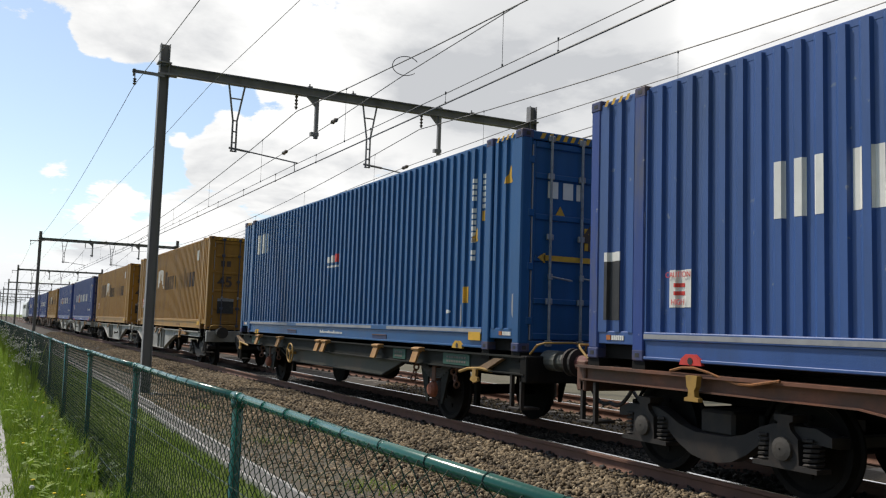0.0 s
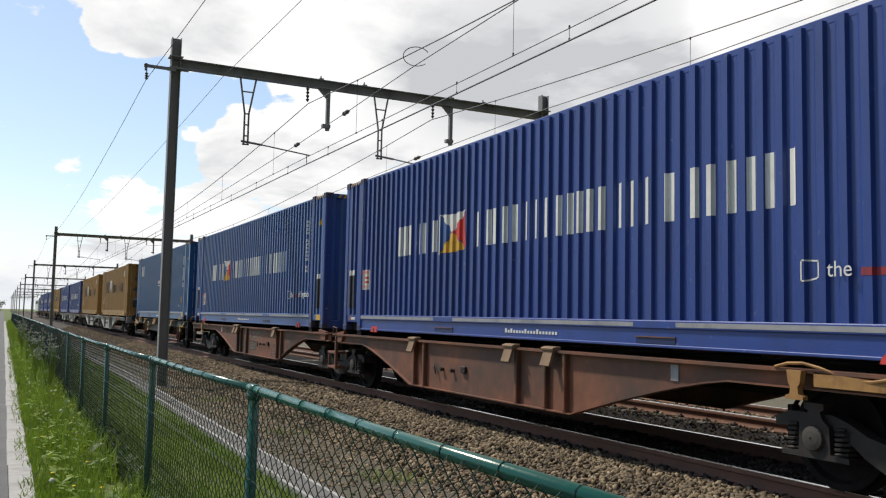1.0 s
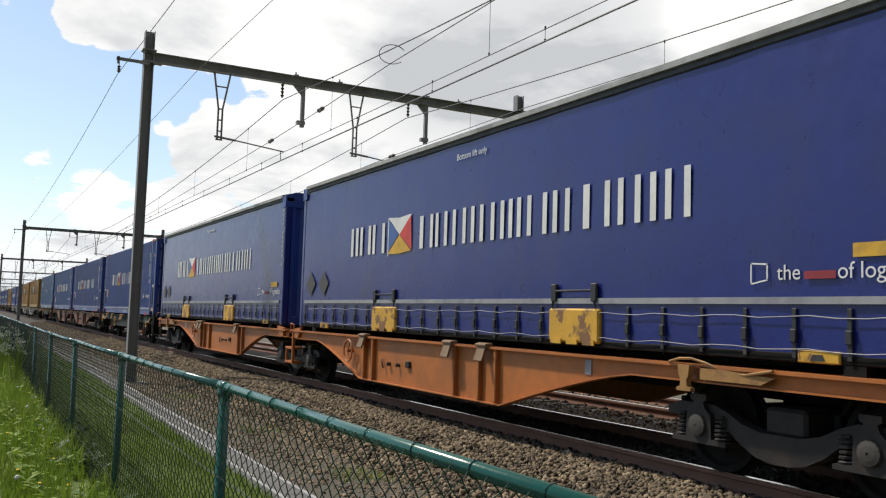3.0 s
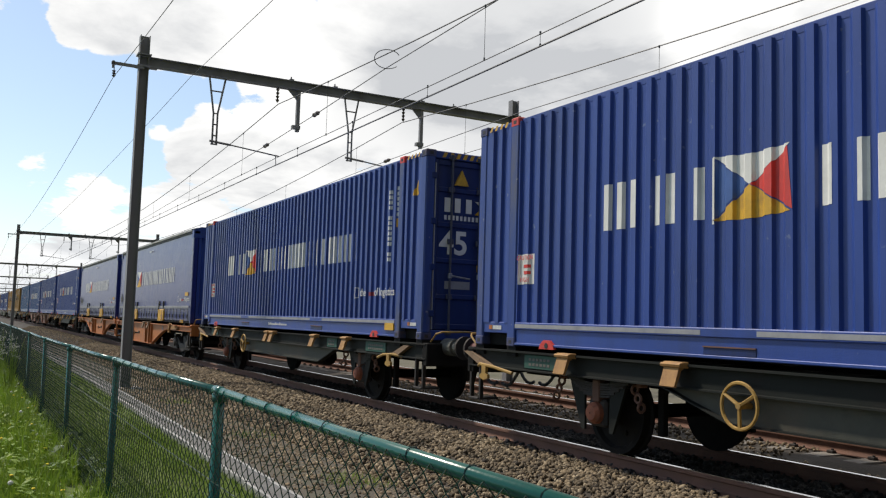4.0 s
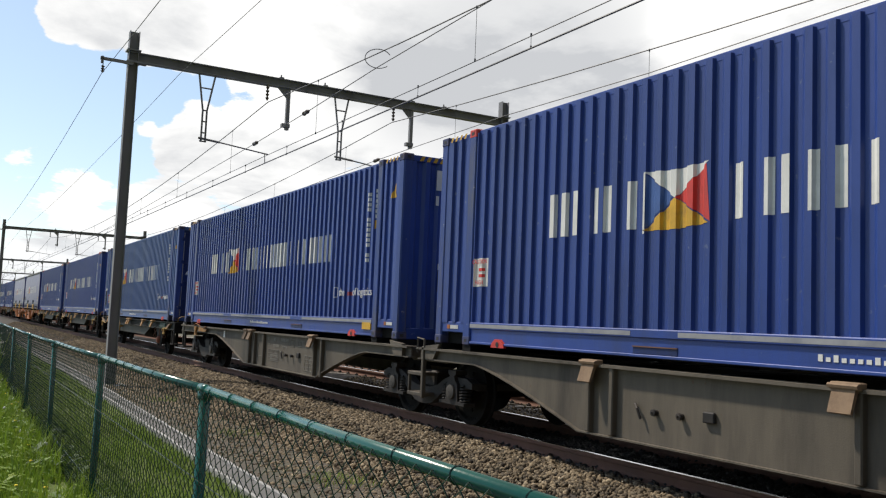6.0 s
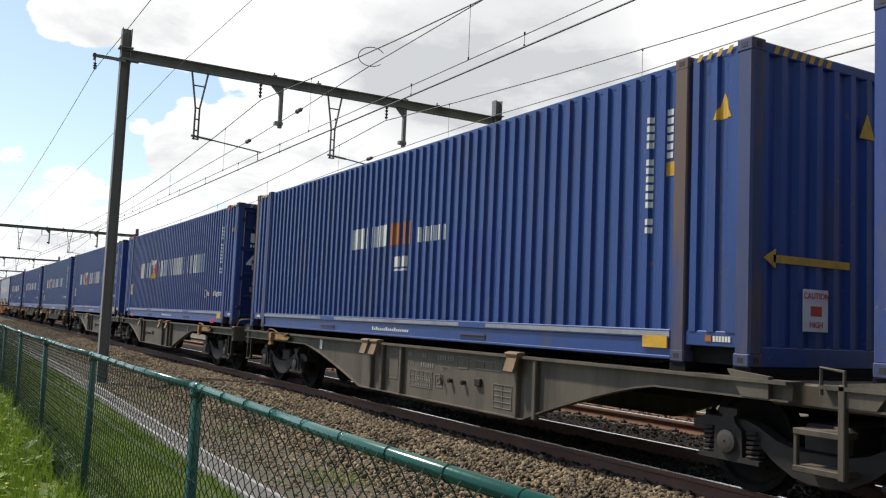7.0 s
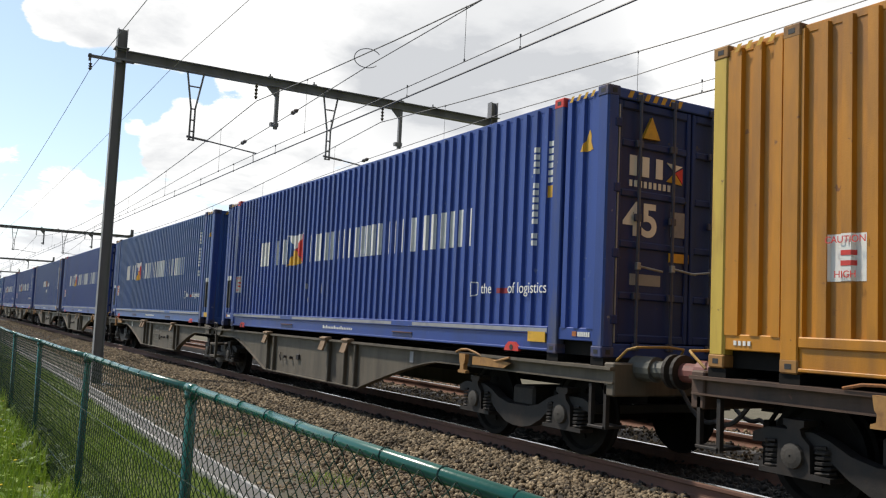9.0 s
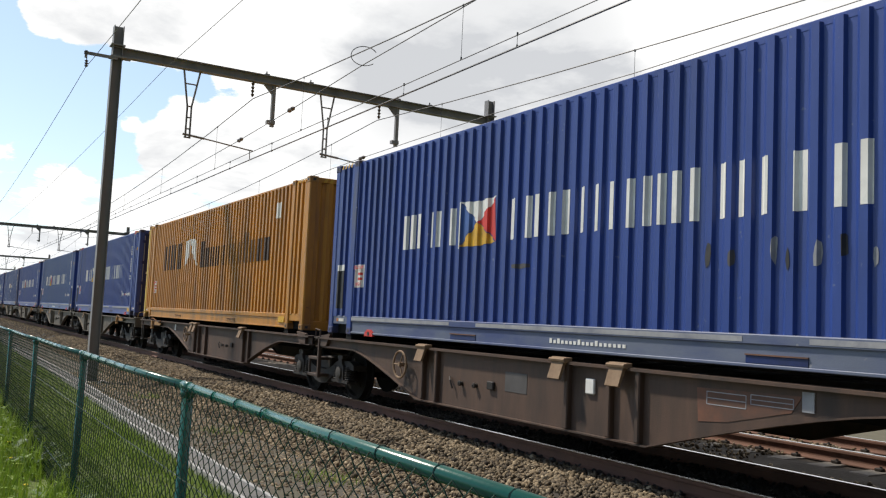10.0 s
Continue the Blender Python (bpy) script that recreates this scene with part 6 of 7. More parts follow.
def single_wagon(yc, material, label):
    """One container on two axles hung on leaf springs; a deep side plate between the axles."""
    w = tagged(new("container_wagon"), label, "freight wagon", "wagons of the train")
    axles = (4.50, -4.25)
    for side in (-1, 1):
        section = [(1.12, -0.05), (1.26, -0.05), (1.26, -0.072), (1.20, -0.075), (1.20, -0.265), (1.26, -0.268), (1.26, -0.285), (1.12, -0.285), (1.12, -0.268), (1.17, -0.265), (1.17, -0.075), (1.12, -0.072)]
        part("sole_bar", Shape().prism([(side * x, FLOOR_Z + z) for x, z in section], 1, -HALF - 0.15, HALF + 0.15), material, w)
        out = [(3.36, -0.27), (2.48, -0.54), (-2.55, -0.54), (-3.4, -0.27)]
        s = Shape().prism([(y, z + FLOOR_Z) for y, z in out], 0, min(side * 1.155, side * 1.175), max(side * 1.155, side * 1.175))
        part("side_plate", s, SIDE_PLATE, w, "oil-streaked brown-green side plate")
        s = Shape()
        for (p, zp), (q, zq) in zip(out, out[1:]):
            x0, x1 = sorted((side * 1.13, side * 1.24))
            za, zb = zp + FLOOR_Z, zq + FLOOR_Z
            s.add([(x0, p, za - 0.016), (x1, p, za - 0.016), (x1, q, zb - 0.016), (x0, q, zb - 0.016), (x0, p, za), (x1, p, za), (x1, q, zb), (x0, q, zb)],
                  [(0, 1, 2, 3), (4, 7, 6, 5), (0, 4, 5, 1), (1, 5, 6, 2), (2, 6, 7, 3), (3, 7, 4, 0)])
        part("plate_flange", s, material, w)
        for y in axles:
            leaf_spring(w, side, y)
            s = Shape()
            x0, x1 = sorted((side * 0.93, side * 1.09))
            s.box(x0, x1, y - 0.15, y + 0.15, AXLE_Z - 0.15, AXLE_Z + 0.15, 0.03)
            box = part("axle_box", s, IRON, w)
            s = Shape().lathe([(side * 1.07, 0.02), (side * 1.08, 0.125), (side * 1.14, 0.115), (side * 1.18, 0.08), (side * 1.185, 0.01)], 0, (0, y, AXLE_Z), 16)
            part("cap", s, RUST_CAP, box, "rusty orange axle box cap")
            for q in (-1, 1):
                s = Shape().prism([(y + q * 0.21, AXLE_Z - 0.20), (y + q * 0.27, AXLE_Z - 0.20), (y + q * 0.50, FLOOR_Z - 0.28), (y + q * 0.22, FLOOR_Z - 0.28)], 0, min(side * 1.06, side * 1.09), max(side * 1.06, side * 1.09))
                part("axle_guard", s, material, w)
            s = Shape().box(min(side * 0.62, side * 0.70), max(side * 0.62, side * 0.70), y - 0.62, y - 0.53, AXLE_Z - 0.2, AXLE_Z + 0.3, 0.01)
            s.tube((side * 0.66, y - 0.57, AXLE_Z + 0.2), (side * 0.66, y - 0.75, FLOOR_Z - 0.25), 0.025, 6)
            part("brake_block", s, DARK_IRON, w)
    part("centre_sill", Shape().box(-0.35, 0.35, -HALF - 0.1, HALF + 0.1, FLOOR_Z - 0.40, FLOOR_Z - 0.1), DARK_IRON, w)
    part("air_tank", Shape().lathe([(-1.7, 0.02), (-1.66, 0.14), (-1.55, 0.18), (0.15, 0.18), (0.26, 0.14), (0.3, 0.02)], 1, (-0.62, 0, FLOOR_Z - 0.50), 16), DARK_IRON, w)
    for k in range(9):
        part("cross_beam", BEAMS[0], DARK_IRON, w, at=pose(0, -HALF + 0.5 + k * 1.6, 0))
    for y in (-HALF + 0.09, -HALF + 0.845, HALF - 0.09, HALF - 0.845):
        part("bearer", BEAMS[1], DARK_IRON, w, at=pose(0, y, 0))
    for u in (2.05, 3.77, 6.42, 6.78, 9.35, 10.93):
        fold_flap(w, HALF - u, -0.06, FLAP)
    for u, half in ((1.45, 0.34), (10.05, 0.24), (12.0, 0.40)):
        y = HALF - u
        plate = part("sign_plate", Shape().box(-1.215, -1.196, y - half, y + half, FLOOR_Z - 0.25, FLOOR_Z - 0.085, 0.004), GREEN_PLATE, w, "small green sign plate")
        s = Shape()
        for r in (0, 1):
            for i in range(int(half / 0.05)):
                s.box(-1.219, -1.214, y + half * 0.7 - 0.075 * i - 0.05, y + half * 0.7 - 0.075 * i, FLOOR_Z - 0.155 - 0.06 * r, FLOOR_Z - 0.125 - 0.06 * r)
        tagged(part("sign_mark", s, FAINT, plate), "small faint bars of writing", kind="stuff")
    for y, e in ((HALF - 0.35, 1), (-HALF + 0.98, -1)):
        lever = part("release_lever", Shape().path([(-1.25, y - e * 0.55, FLOOR_Z - 0.33), (-1.31, y - e * 0.2, FLOOR_Z - 0.27), (-1.31, y + e * 0.12, FLOOR_Z - 0.25), (-1.22, y + e * 0.3, FLOOR_Z - 0.28)], 0.022, 7), DULL_YELLOW, w, "yellow brake release lever")
        s = Shape().prism([(y - 0.05, -0.26), (y - 0.045, -0.36), (y - 0.09, -0.38), (y - 0.10, -0.42), (y, -0.45), (y + 0.10, -0.42), (y + 0.09, -0.38), (y + 0.045, -0.36), (y + 0.05, -0.26)], 0, -1.33, -1.29)
        s.v = [(p[0], p[1], p[2] + FLOOR_Z) for p in s.v]
        part("hook", s, DULL_YELLOW, lever)
        part("bracket", Shape().prism([(y - e * 0.05, FLOOR_Z - 0.26), (y + e * 0.42, FLOOR_Z - 0.10), (y + e * 0.62, FLOOR_Z - 0.10), (y + e * 0.2, FLOOR_Z - 0.27)], 0, -1.27, -1.20), TAN, lever)
    hy, hz = HALF - 4.57, FLOOR_Z - 0.37
    s = Shape().ring((-1.31, hy, hz), 0, 0.20, 0.017, 26, 6).tube((-1.1, hy, hz), (-1.33, hy, hz), 0.03, 8)
    for k in range(3):
        t = 0.5 + k * 2.094
        s.tube((-1.31, hy, hz), (-1.31, hy + 0.2 * math.cos(t), hz + 0.2 * math.sin(t)), 0.018, 5)
    part("brake_handwheel", s, DULL_YELLOW, w, "worn yellow handbrake wheel")
    for y in axles:
        WHEELS.append((wheelset(w, y), w))
    wagon_end(w, HALF + 0.12, 1, DARK_IRON)
    wagon_end(w, -HALF - 0.12, -1, DARK_IRON)
    w["train_y"] = yc
    return w


# ---- the train: what stands where, by the front end's place at 0 s ----
FRONTS = {-8: 155.1, -7: 138.9, -6: 122.7, -5: 106.5, -4: 90.2, -3: 74.3, -2: 57.9, -1: 41.0,
          0: 23.14, 1: 7.98, 2: -6.99, 3: -22.18, 4: -37.35, 5: -52.24, 6: -67.4, 7: -82.69, 8: -98.07, 9: -113.19, 10: -128.1,
          11: -143.22, 12: -158.07, 13: -173.19, 14: -188.08, 15: -203.23, 16: -218.16}
MID = {k: v - HALF for k, v in FRONTS.items()}
CARGO = []


def put(c, k):
    c["train_y"] = MID[k]
    CARGO.append(c)
    return c


def scuff(c, u, z, w, h, material, seed):
    """A ragged upright scrape in the paint, following the relief."""
    rng = random.Random(seed)
    pts = [(u + w * 0.5 * math.cos(a) * rng.uniform(0.5, 1.0), z + h * 0.5 * math.sin(a) * rng.uniform(0.6, 1.0)) for a in (0.2, 0.9, 1.6, 2.4, 3.3, 4.1, 4.8, 5.6)]
    hull = [p for i, p in enumerate(pts) if (p[0] - pts[i - 1][0]) * (pts[(i + 1) % 8][1] - p[1]) - (p[1] - pts[i - 1][1]) * (pts[(i + 1) % 8][0] - p[0]) > 0]
    if len(hull) > 2:
        part("scuff", paint([hull], lift=0.0045), material, c)


# scrapes: place along the side, height, width, length, paint
SCUFFS = {16: [(8.5, 0.98, 0.10, 0.28, BLACK), (8.75, 0.95, 0.07, 0.22, PATCH_GREY), (9.2, 1.02, 0.08, 0.30, PALE), (9.35, 0.92, 0.05, 0.20, BLACK), (9.62, 0.95, 0.09, 0.26, PALE),
               (9.85, 1.02, 0.06, 0.25, BLACK), (10.1, 0.92, 0.07, 0.22, PALE), (10.35, 1.30, 0.06, 0.35, PALE), (5.6, 0.98, 0.5, 0.08, PATCH_GREY)],
          12: [(4.10, 0.72, 0.09, 0.36, PALE), (4.55, 0.66, 0.05, 0.20, PALE), (4.70, 0.70, 0.04, 0.14, WHITE), (3.25, 0.60, 0.07, 0.22, PATCH_GREY), (3.4, 0.55, 0.06, 0.18, PATCH_GREY)],
          1: [(4.9, 0.62, 0.05, 0.14, WHITE), (4.75, 0.38, 0.06, 0.06, WHITE), (0.9, 1.5, 0.09, 0.4, PALE)],
          14: [(5.3, 0.85, 0.06, 0.16, PALE), (6.0, 0.80, 0.09, 0.24, PALE), (5.45, 0.6, 0.05, 0.12, PALE)],
          13: [(12.5, 0.5, 0.06, 0.2, PALE), (3.1, 0.45, 0.06, 0.12, PALE)], 3: [(1.0, 0.42, 0.10, 0.14, WHITE), (1.25, 0.42, 0.08, 0.14, WHITE), (3.9, 0.95, 0.04, 0.10, PALE)]}


def blue_box(k, material, rear, label, panel=False, brand=True, marks=True):
    c = container(material, RUSTY_BLUE, rear, label, k in (3, 6, 7, 10, 12, 14), SCRAPED if k == 16 else None)
    side_marks(c, {14: 12.1, 8: 12.1}.get(k, 12.0), panel=panel is True, plate=k != 8)
    if brand:
        brand_side(c)
        caution_sticker(c, *{1: (1.27, 0.55), 8: (1.11, 0.53)}.get(k, (0.96, 0.77)))
    if panel:
        dark_panel(c, (0.26,) if panel == "front" else (0.26, 13.20))
    rear_marks(c, rear == "door")
    for u, z, w, h, tone in SCUFFS.get(k, ()):
        scuff(c, u, z, w, h, tone, int(u * 10) + k)
    return put(c, k)


N1 = "navy blue corrugated 45-foot container with white side marks"
for k, rear, panel, material, label in (
        (1, "head", True, ROYAL, "navy corrugated container on a rusty wagon"), (2, "door", True, NAVY, N1), (3, "door", True, NAVY, N1),
        (6, "door", False, NAVY, N1), (7, "head", False, NAVY, "navy corrugated container with a plain ribbed end"), (8, "door", "front", ROYAL, "paler blue corrugated container with scuffed paint"),
        (9, "head", False, NAVY, N1), (10, "door", False, NAVY, N1), (12, "door", False, NAVY, N1), (13, "head", True, ROYAL, "paler blue corrugated container with scuffed paint"),
        (14, "door", "front", NAVY, N1), (16, "head", True, NAVY, "navy corrugated container with scraped lower paint")):
    blue_box(k, material, rear, label, panel)
for k in (-3, -4, -6, -7, -8):
    blue_box(k, NAVY, "door" if k % 2 else "head", "far blue corrugated container on the departing train")

# the azure one
c = container(AZURE, RUSTY_BLUE, "door", "azure corrugated container with yellow warning signs")
part("brand_mark", paint([rect(1.27, 1.52, 1.98, 2.46), rect(1.62, 1.88, 1.98, 2.46), rect(2.05, 2.16, 1.98, 2.46)]), WHITE, c, "three plain white brand bars")
part("brand_mark", paint([rect(6.42, 6.6, 1.50, 1.62), rect(6.66, 6.84, 1.50, 1.64), rect(6.45, 7.08, 1.40, 1.44)]), WHITE, c)
part("flag_field", paint([rect(6.9, 7.08, 1.50, 1.66)]), RED, c)
side_marks(c, 12.1, lug_mat=YELLOW)
for u, z, w, h, tone in ((12.15, 0.46, 0.10, 0.40, PALE), (11.75, 0.52, 0.16, 0.08, WHITE), (13.55, 0.62, 0.12, 0.40, PALE)):
    scuff(c, u, z, w, h, tone, int(u * 10))
part("yellow_patch", paint([rect(12.2, 12.36, 0.64, 0.87), [(12.40, 1.50), (12.60, 1.50), (12.50, 1.70)]], lift=0.004), YELLOW, c)
y = -HALF
part("brand_mark", Shape().box(-0.82, -0.66, y + 0.034, y + 0.042, 2.02, 2.24).box(-0.58, -0.42, y + 0.034, y + 0.042, 2.02, 2.24).box(-0.36, -0.30, y + 0.034, y + 0.042, 2.02, 2.24), WHITE, c)
part("warning_triangle", Shape().prism([(-0.74, 1.72), (-0.5, 1.72), (-0.62, 1.92)], 1, y + 0.034, y + 0.044), YELLOW, c)
part("length_panel", Shape().box(-0.22, 0.10, y + 0.030, y + 0.040, 1.36, 1.66), YELLOW, c)
part("length_number", BIG45_DARK, INK, c, at=pose(-0.06, y + 0.026, 1.51) @ REAR_TEXT)
part("arrow", Shape().box(-0.88, 0.06, y + 0.012, y + 0.044, 1.19, 1.26).prism([(-0.98, 1.225), (-0.86, 1.16), (-0.86, 1.29)], 1, y + 0.012, y + 0.044), YELLOW, c)
put(c, 0)

# the ochre ones
for k in (-1, -2, -5, 15):
    c = container(OCHRE if k == 15 else WORN_OCHRE, RUSTY_OCHRE, "head" if k == 15 else "door", "ochre yellow corrugated container with faded dark lettering bars")
    bars = slabs(2.3, 4.45, 1.40, 2.12, 3, 0.6) + slabs(6.25, 11.65, 1.38, 2.06, 12, 0.55, (1, 2, 3, 4, 5, 6, 7, 9, 10, 11))
    for bar in bars:
        part("brand_bar", paint([bar], SOFT_CORR), INK, c)
    part("flag_field", paint([[(4.65, 2.13), (5.2, 2.19), (5.1, 1.70), (4.72, 1.42)], [(5.2, 2.19), (5.72, 2.16), (5.98, 1.42), (5.36, 1.86)]], SOFT_CORR), WHITE, c, "torn white flag")
    part("white_patch", paint([rect(11.92, 12.20, 2.22, 2.54)], SOFT_CORR, 0.004), WHITE, c)
    for i in range(4):
        part("unit_mark", Shape().box(-WIDE + 0.014, -WIDE + 0.026, HALF - 0.30 - 0.05 * i, HALF - 0.27 - 0.05 * i, 0.205, 0.245), WHITE, c)
    caution_sticker(c, 1.18, 0.74, profile=SOFT_CORR)
    part("yellow_plate", Shape().box(-WIDE - 0.004, -WIDE + 0.02, -HALF + 0.97, -HALF + 1.30, 0.12, 0.235), YELLOW, c)
    if k != 15:
        part("length_number", BIG45_DARK, INK, c, at=pose(-0.72, -HALF + 0.016, 1.47) @ REAR_TEXT)
        part("brand_mark", Shape().box(-0.86, -0.74, -HALF + 0.034, -HALF + 0.042, 1.96, 2.14).box(-0.68, -0.56, -HALF + 0.034, -HALF + 0.042, 1.96, 2.14), INK, c)
        part("pale_plate", Shape().box(-0.92, -0.42, -HALF + 0.014, -HALF + 0.042, 0.88, 0.96), PALE, c)
        part("grey_plate", Shape().box(-0.92, -0.42, -HALF + 0.014, -HALF + 0.042, 0.5, 0.88), BLACK, c)
    put(c, k)

# the one with the small brand mark in the middle
c = container(SCUFFED, RUST_BLUE_POST, "worn", "weathered blue corrugated container with rust-stained posts")
part("brand_mark", paint(slabs(5.24, 6.65, 1.42, 1.76, 4, 0.55) + slabs(7.5, 8.43, 1.42, 1.64, 4, 0.5)), WHITE, c)
part("brand_number", paint(slabs(6.69, 7.44, 1.42, 1.76, 2, 0.7)), ORANGE_FRAME, c)
part("small_mark", paint([rect(6.84, 7.04, 1.08, 1.24), rect(7.10, 7.28, 1.08, 1.24), rect(6.84, 7.28, 1.02, 1.05)]), WHITE, c)
part("repainted_field", paint([rect(8.50, 9.70, 0.62, 1.50)], lift=0.002), NAVY, c, "darker repainted field on the side")
side_marks(c)
y = -HALF
part("arrow", Shape().box(-0.95, 0.1, y + 0.004, y + 0.014, 0.92, 0.99).prism([(-1.08, 0.955), (-0.92, 0.87), (-0.92, 1.04)], 1, y + 0.004, y + 0.014), YELLOW, c)
part("warning_triangle", Shape().prism([(0.25, 2.2), (0.48, 2.2), (0.365, 2.44)], 1, y + 0.003, y + 0.014), YELLOW, c)
caution_sticker(c, 0, 0, rear=True)
put(c, 11)

# the curtain-sided pair
for k in (4, 5):
    c = curtain_unit()
    brand_side(c, tarp=True)
    bars = [rect(13.57, 13.64, 2.56 - 0.10 * i - 0.07, 2.56 - 0.10 * i) for i in range(13) if i not in (4, 11)]
    for bar in bars:
        part("number_mark", paint([bar], FLAT, 0.02, -WIDE), PALE, c)
    part("yellow_patch", paint([rect(12.88, 13.34, 0.84, 0.95)], FLAT, 0.012, -WIDE), YELLOW, c)
    part("lift_label", LIFT_WORDS, WHITE, c, at=pose(-WIDE - 0.012, HALF - 6.93, 2.55) @ SIDE_TEXT)
    for u in (0.65, 1.36):
        part("patch", paint([[(u - 0.27, 0.86), (u, 0.61), (u + 0.26, 0.86), (u, 1.10)]], FLAT, 0.016, -WIDE), PATCH_GREY, c, "grey-brown square patch on the cloth")
    for x in (-0.45, -0.18):
        part("brand_bar", Shape().box(x, x + 0.14, -HALF - 0.003, -HALF + 0.014, 2.18, 2.52), WHITE, c)
    for i in range(6):
        part("brand_bar", Shape().box(-0.46 + 0.1 * i, -0.41 + 0.1 * i, -HALF - 0.003, -HALF + 0.014, 1.96, 2.10), WHITE, c)
    put(c, k)

WAGONS = []
for a, b, material, label, lettered, hw in (
        (1, 2, RUST_FRAME, "rust-brown articulated container wagon with deep side girders", True, False), (4, 5, ORANGE_FRAME, "orange articulated container wagon with deep side girders", False, True),
        (9, 10, GREY_FRAME, "olive-grey articulated container wagon with white tables", True, False), (11, 12, GREY_FRAME, "olive-grey articulated container wagon with deep girders", True, False),
        (13, 14, GREY_FRAME, "dusty grey articulated container wagon", True, False), (15, 16, BROWN_FRAME, "dark brown articulated container wagon with handwheel", True, True),
        (-2, -1, PALE_FRAME, "pale grey articulated container wagon", False, False), (-4, -3, PALE_FRAME, "pale grey articulated container wagon", False, False),
        (-6, -5, BROWN_FRAME, "dark brown articulated container wagon", False, False), (-8, -7, BROWN_FRAME, "dark brown articulated container wagon", False, False)):
    WAGONS.append(pair_wagon(MID[a], MID[b], material, label, lettered, hw))
for k in (0, 3, 6, 7, 8):
    WAGONS.append(single_wagon(MID[k], GREEN_FRAME, "grimy green two-axle container wagon with tan flaps"))


def locomotive():
    w = tagged(new("locomotive"), "off-white electric locomotive at the head of the train", "locomotive")
    out = [(-1.45, 1.0), (-1.5, 1.3), (-1.5, 3.2), (-1.2, 3.75), (1.2, 3.75), (1.5, 3.2), (1.5, 1.3), (1.45, 1.0)]
    part("body", Shape().prism(out, 1, -8.6, 8.6), LOCO_WHITE, w)
    for e in (-1, 1):
        s = Shape().prism([(-1.25, 2.3), (-1.2, 3.1), (1.2, 3.1), (1.25, 2.3)], 1, e * 8.6, e * 8.63)
        part("windscreen", s, PANE, w)
    for side in (-1, 1):
        for y in (-7.4, 7.4):
            part("side_window", Shape().box(min(side * 1.5, side * 1.515), max(side * 1.5, side * 1.515), y - 0.4, y + 0.4, 2.3, 3.0), PANE, w)
        part("grille", Shape().box(min(side * 1.5, side * 1.51), max(side * 1.5, side * 1.51), -5, 5, 2.4, 3.0), IRON, w)
    part("skirt", Shape().box(-1.35, 1.35, -8.2, 8.2, 0.6, 1.0), DARK_IRON, w)
    for y in (-5, 5):
        bogie(w, y)
    s = Shape().path([(-0.6, 4.5, 3.75), (-0.5, 5.6, 4.4), (-0.5, 4.4, 5.3), (0.5, 4.4, 5.3), (0.5, 5.6, 4.4), (0.6, 4.5, 3.75)], 0.03, 6).tube((-0.85, 4.4, 5.45), (0.85, 4.4, 5.45), 0.04, 6)
    part("pantograph", s, IRON, w)
    w["train_y"] = FRONTS[-8] + 10.8
    return w


WAGONS.append(locomotive())

# ---- plants ----
def blades(name, spots, height, width, material, label, category, lean=0.35, seed=3):
    """Tapering bent blades: two quads and a tip each, at the spots (x, y, z)."""
    rng = np.random.default_rng(seed)
    n = len(spots)
    p = np.asarray(spots)
    h = height * rng.uniform(0.45, 1.25, n)
    a = rng.uniform(0, 2 * np.pi, n)
    side = np.stack([np.cos(a), np.sin(a), np.zeros(n)], 1) * (width * rng.uniform(0.6, 1.3, n))[:, None]
    b = rng.uniform(0, 2 * np.pi, n)
    bend = np.stack([np.cos(b), np.sin(b), np.zeros(n)], 1) * (h * lean * rng.uniform(0.2, 1.4, n))[:, None]
    up = np.zeros((n, 3))
    up[:, 2] = h
    m = p + up * 0.55 + bend * 0.35
    t = p + up + bend
    v = np.stack([p - side, p + side, m + side * 0.7, m - side * 0.7, t], 1).reshape(-1, 3)
    o = np.arange(n)[:, None] * 5
    f = np.concatenate([o + np.array([[0, 1, 2]]), o + np.array([[0, 2, 3]]), o + np.array([[3, 2, 4]])], 0)
    return tagged(new(name, raw_mesh(name, v, f, material)), label, category, kind="stuff")


def spots_in(x0, x1, y0, y1, per, seed, clump=0.0):
    rng = np.random.default_rng(seed)
    n = int((x1 - x0) * (y1 - y0) * per)
    out = []
    for x, y in zip(rng.uniform(x0, x1, n), rng.uniform(y0, y1, n)):
        if clump and noise.noise((x * 1.6, y * 1.1, 7)) < rng.uniform(-0.6, clump):
            continue
        out.append((x, y, ground_height(x) - 0.01))
    return out


near = spots_in(0.32, 1.1, 5, 16, 2300, 1, 0.25) + spots_in(0.3, 1.1, 16, 40, 600, 2) + spots_in(0.28, 1.0, 40, 110, 150, 4)
blades("verge_grass", near, 0.13, 0.0065, GRASS, "lush bright green verge grass by the path", "grass")
edge = spots_in(0.20, 0.36, 6, 40, 220, 21, 0.25)
blades("edge_grass", [(x, y, -0.19) for x, y, z in edge], 0.09, 0.006, GRASS, "grass creeping over the path edging", "grass", 0.9)
tall = spots_in(0.62, 1.12, 6, 14, 420, 6, 0.2) + spots_in(0.55, 1.12, 14, 40, 330, 7, 0.2) + spots_in(0.5, 1.1, 40, 120, 120, 8)
blades("tall_grass", tall, 0.36, 0.007, GRASS, "tall unmown grass against the fence", "grass", 0.5)
mown = spots_in(1.15, 3.0, 3, 15, 1100, 9) + spots_in(1.1, 3.2, 15, 32, 500, 10) + spots_in(1.1, 3.3, 32, 60, 180, 11)
blades("mown_grass", mown, 0.085, 0.004, MOWN, "short mown grass behind the fence", "grass")
left = spots_in(-5.5, -2.6, 10, 60, 150, 12)
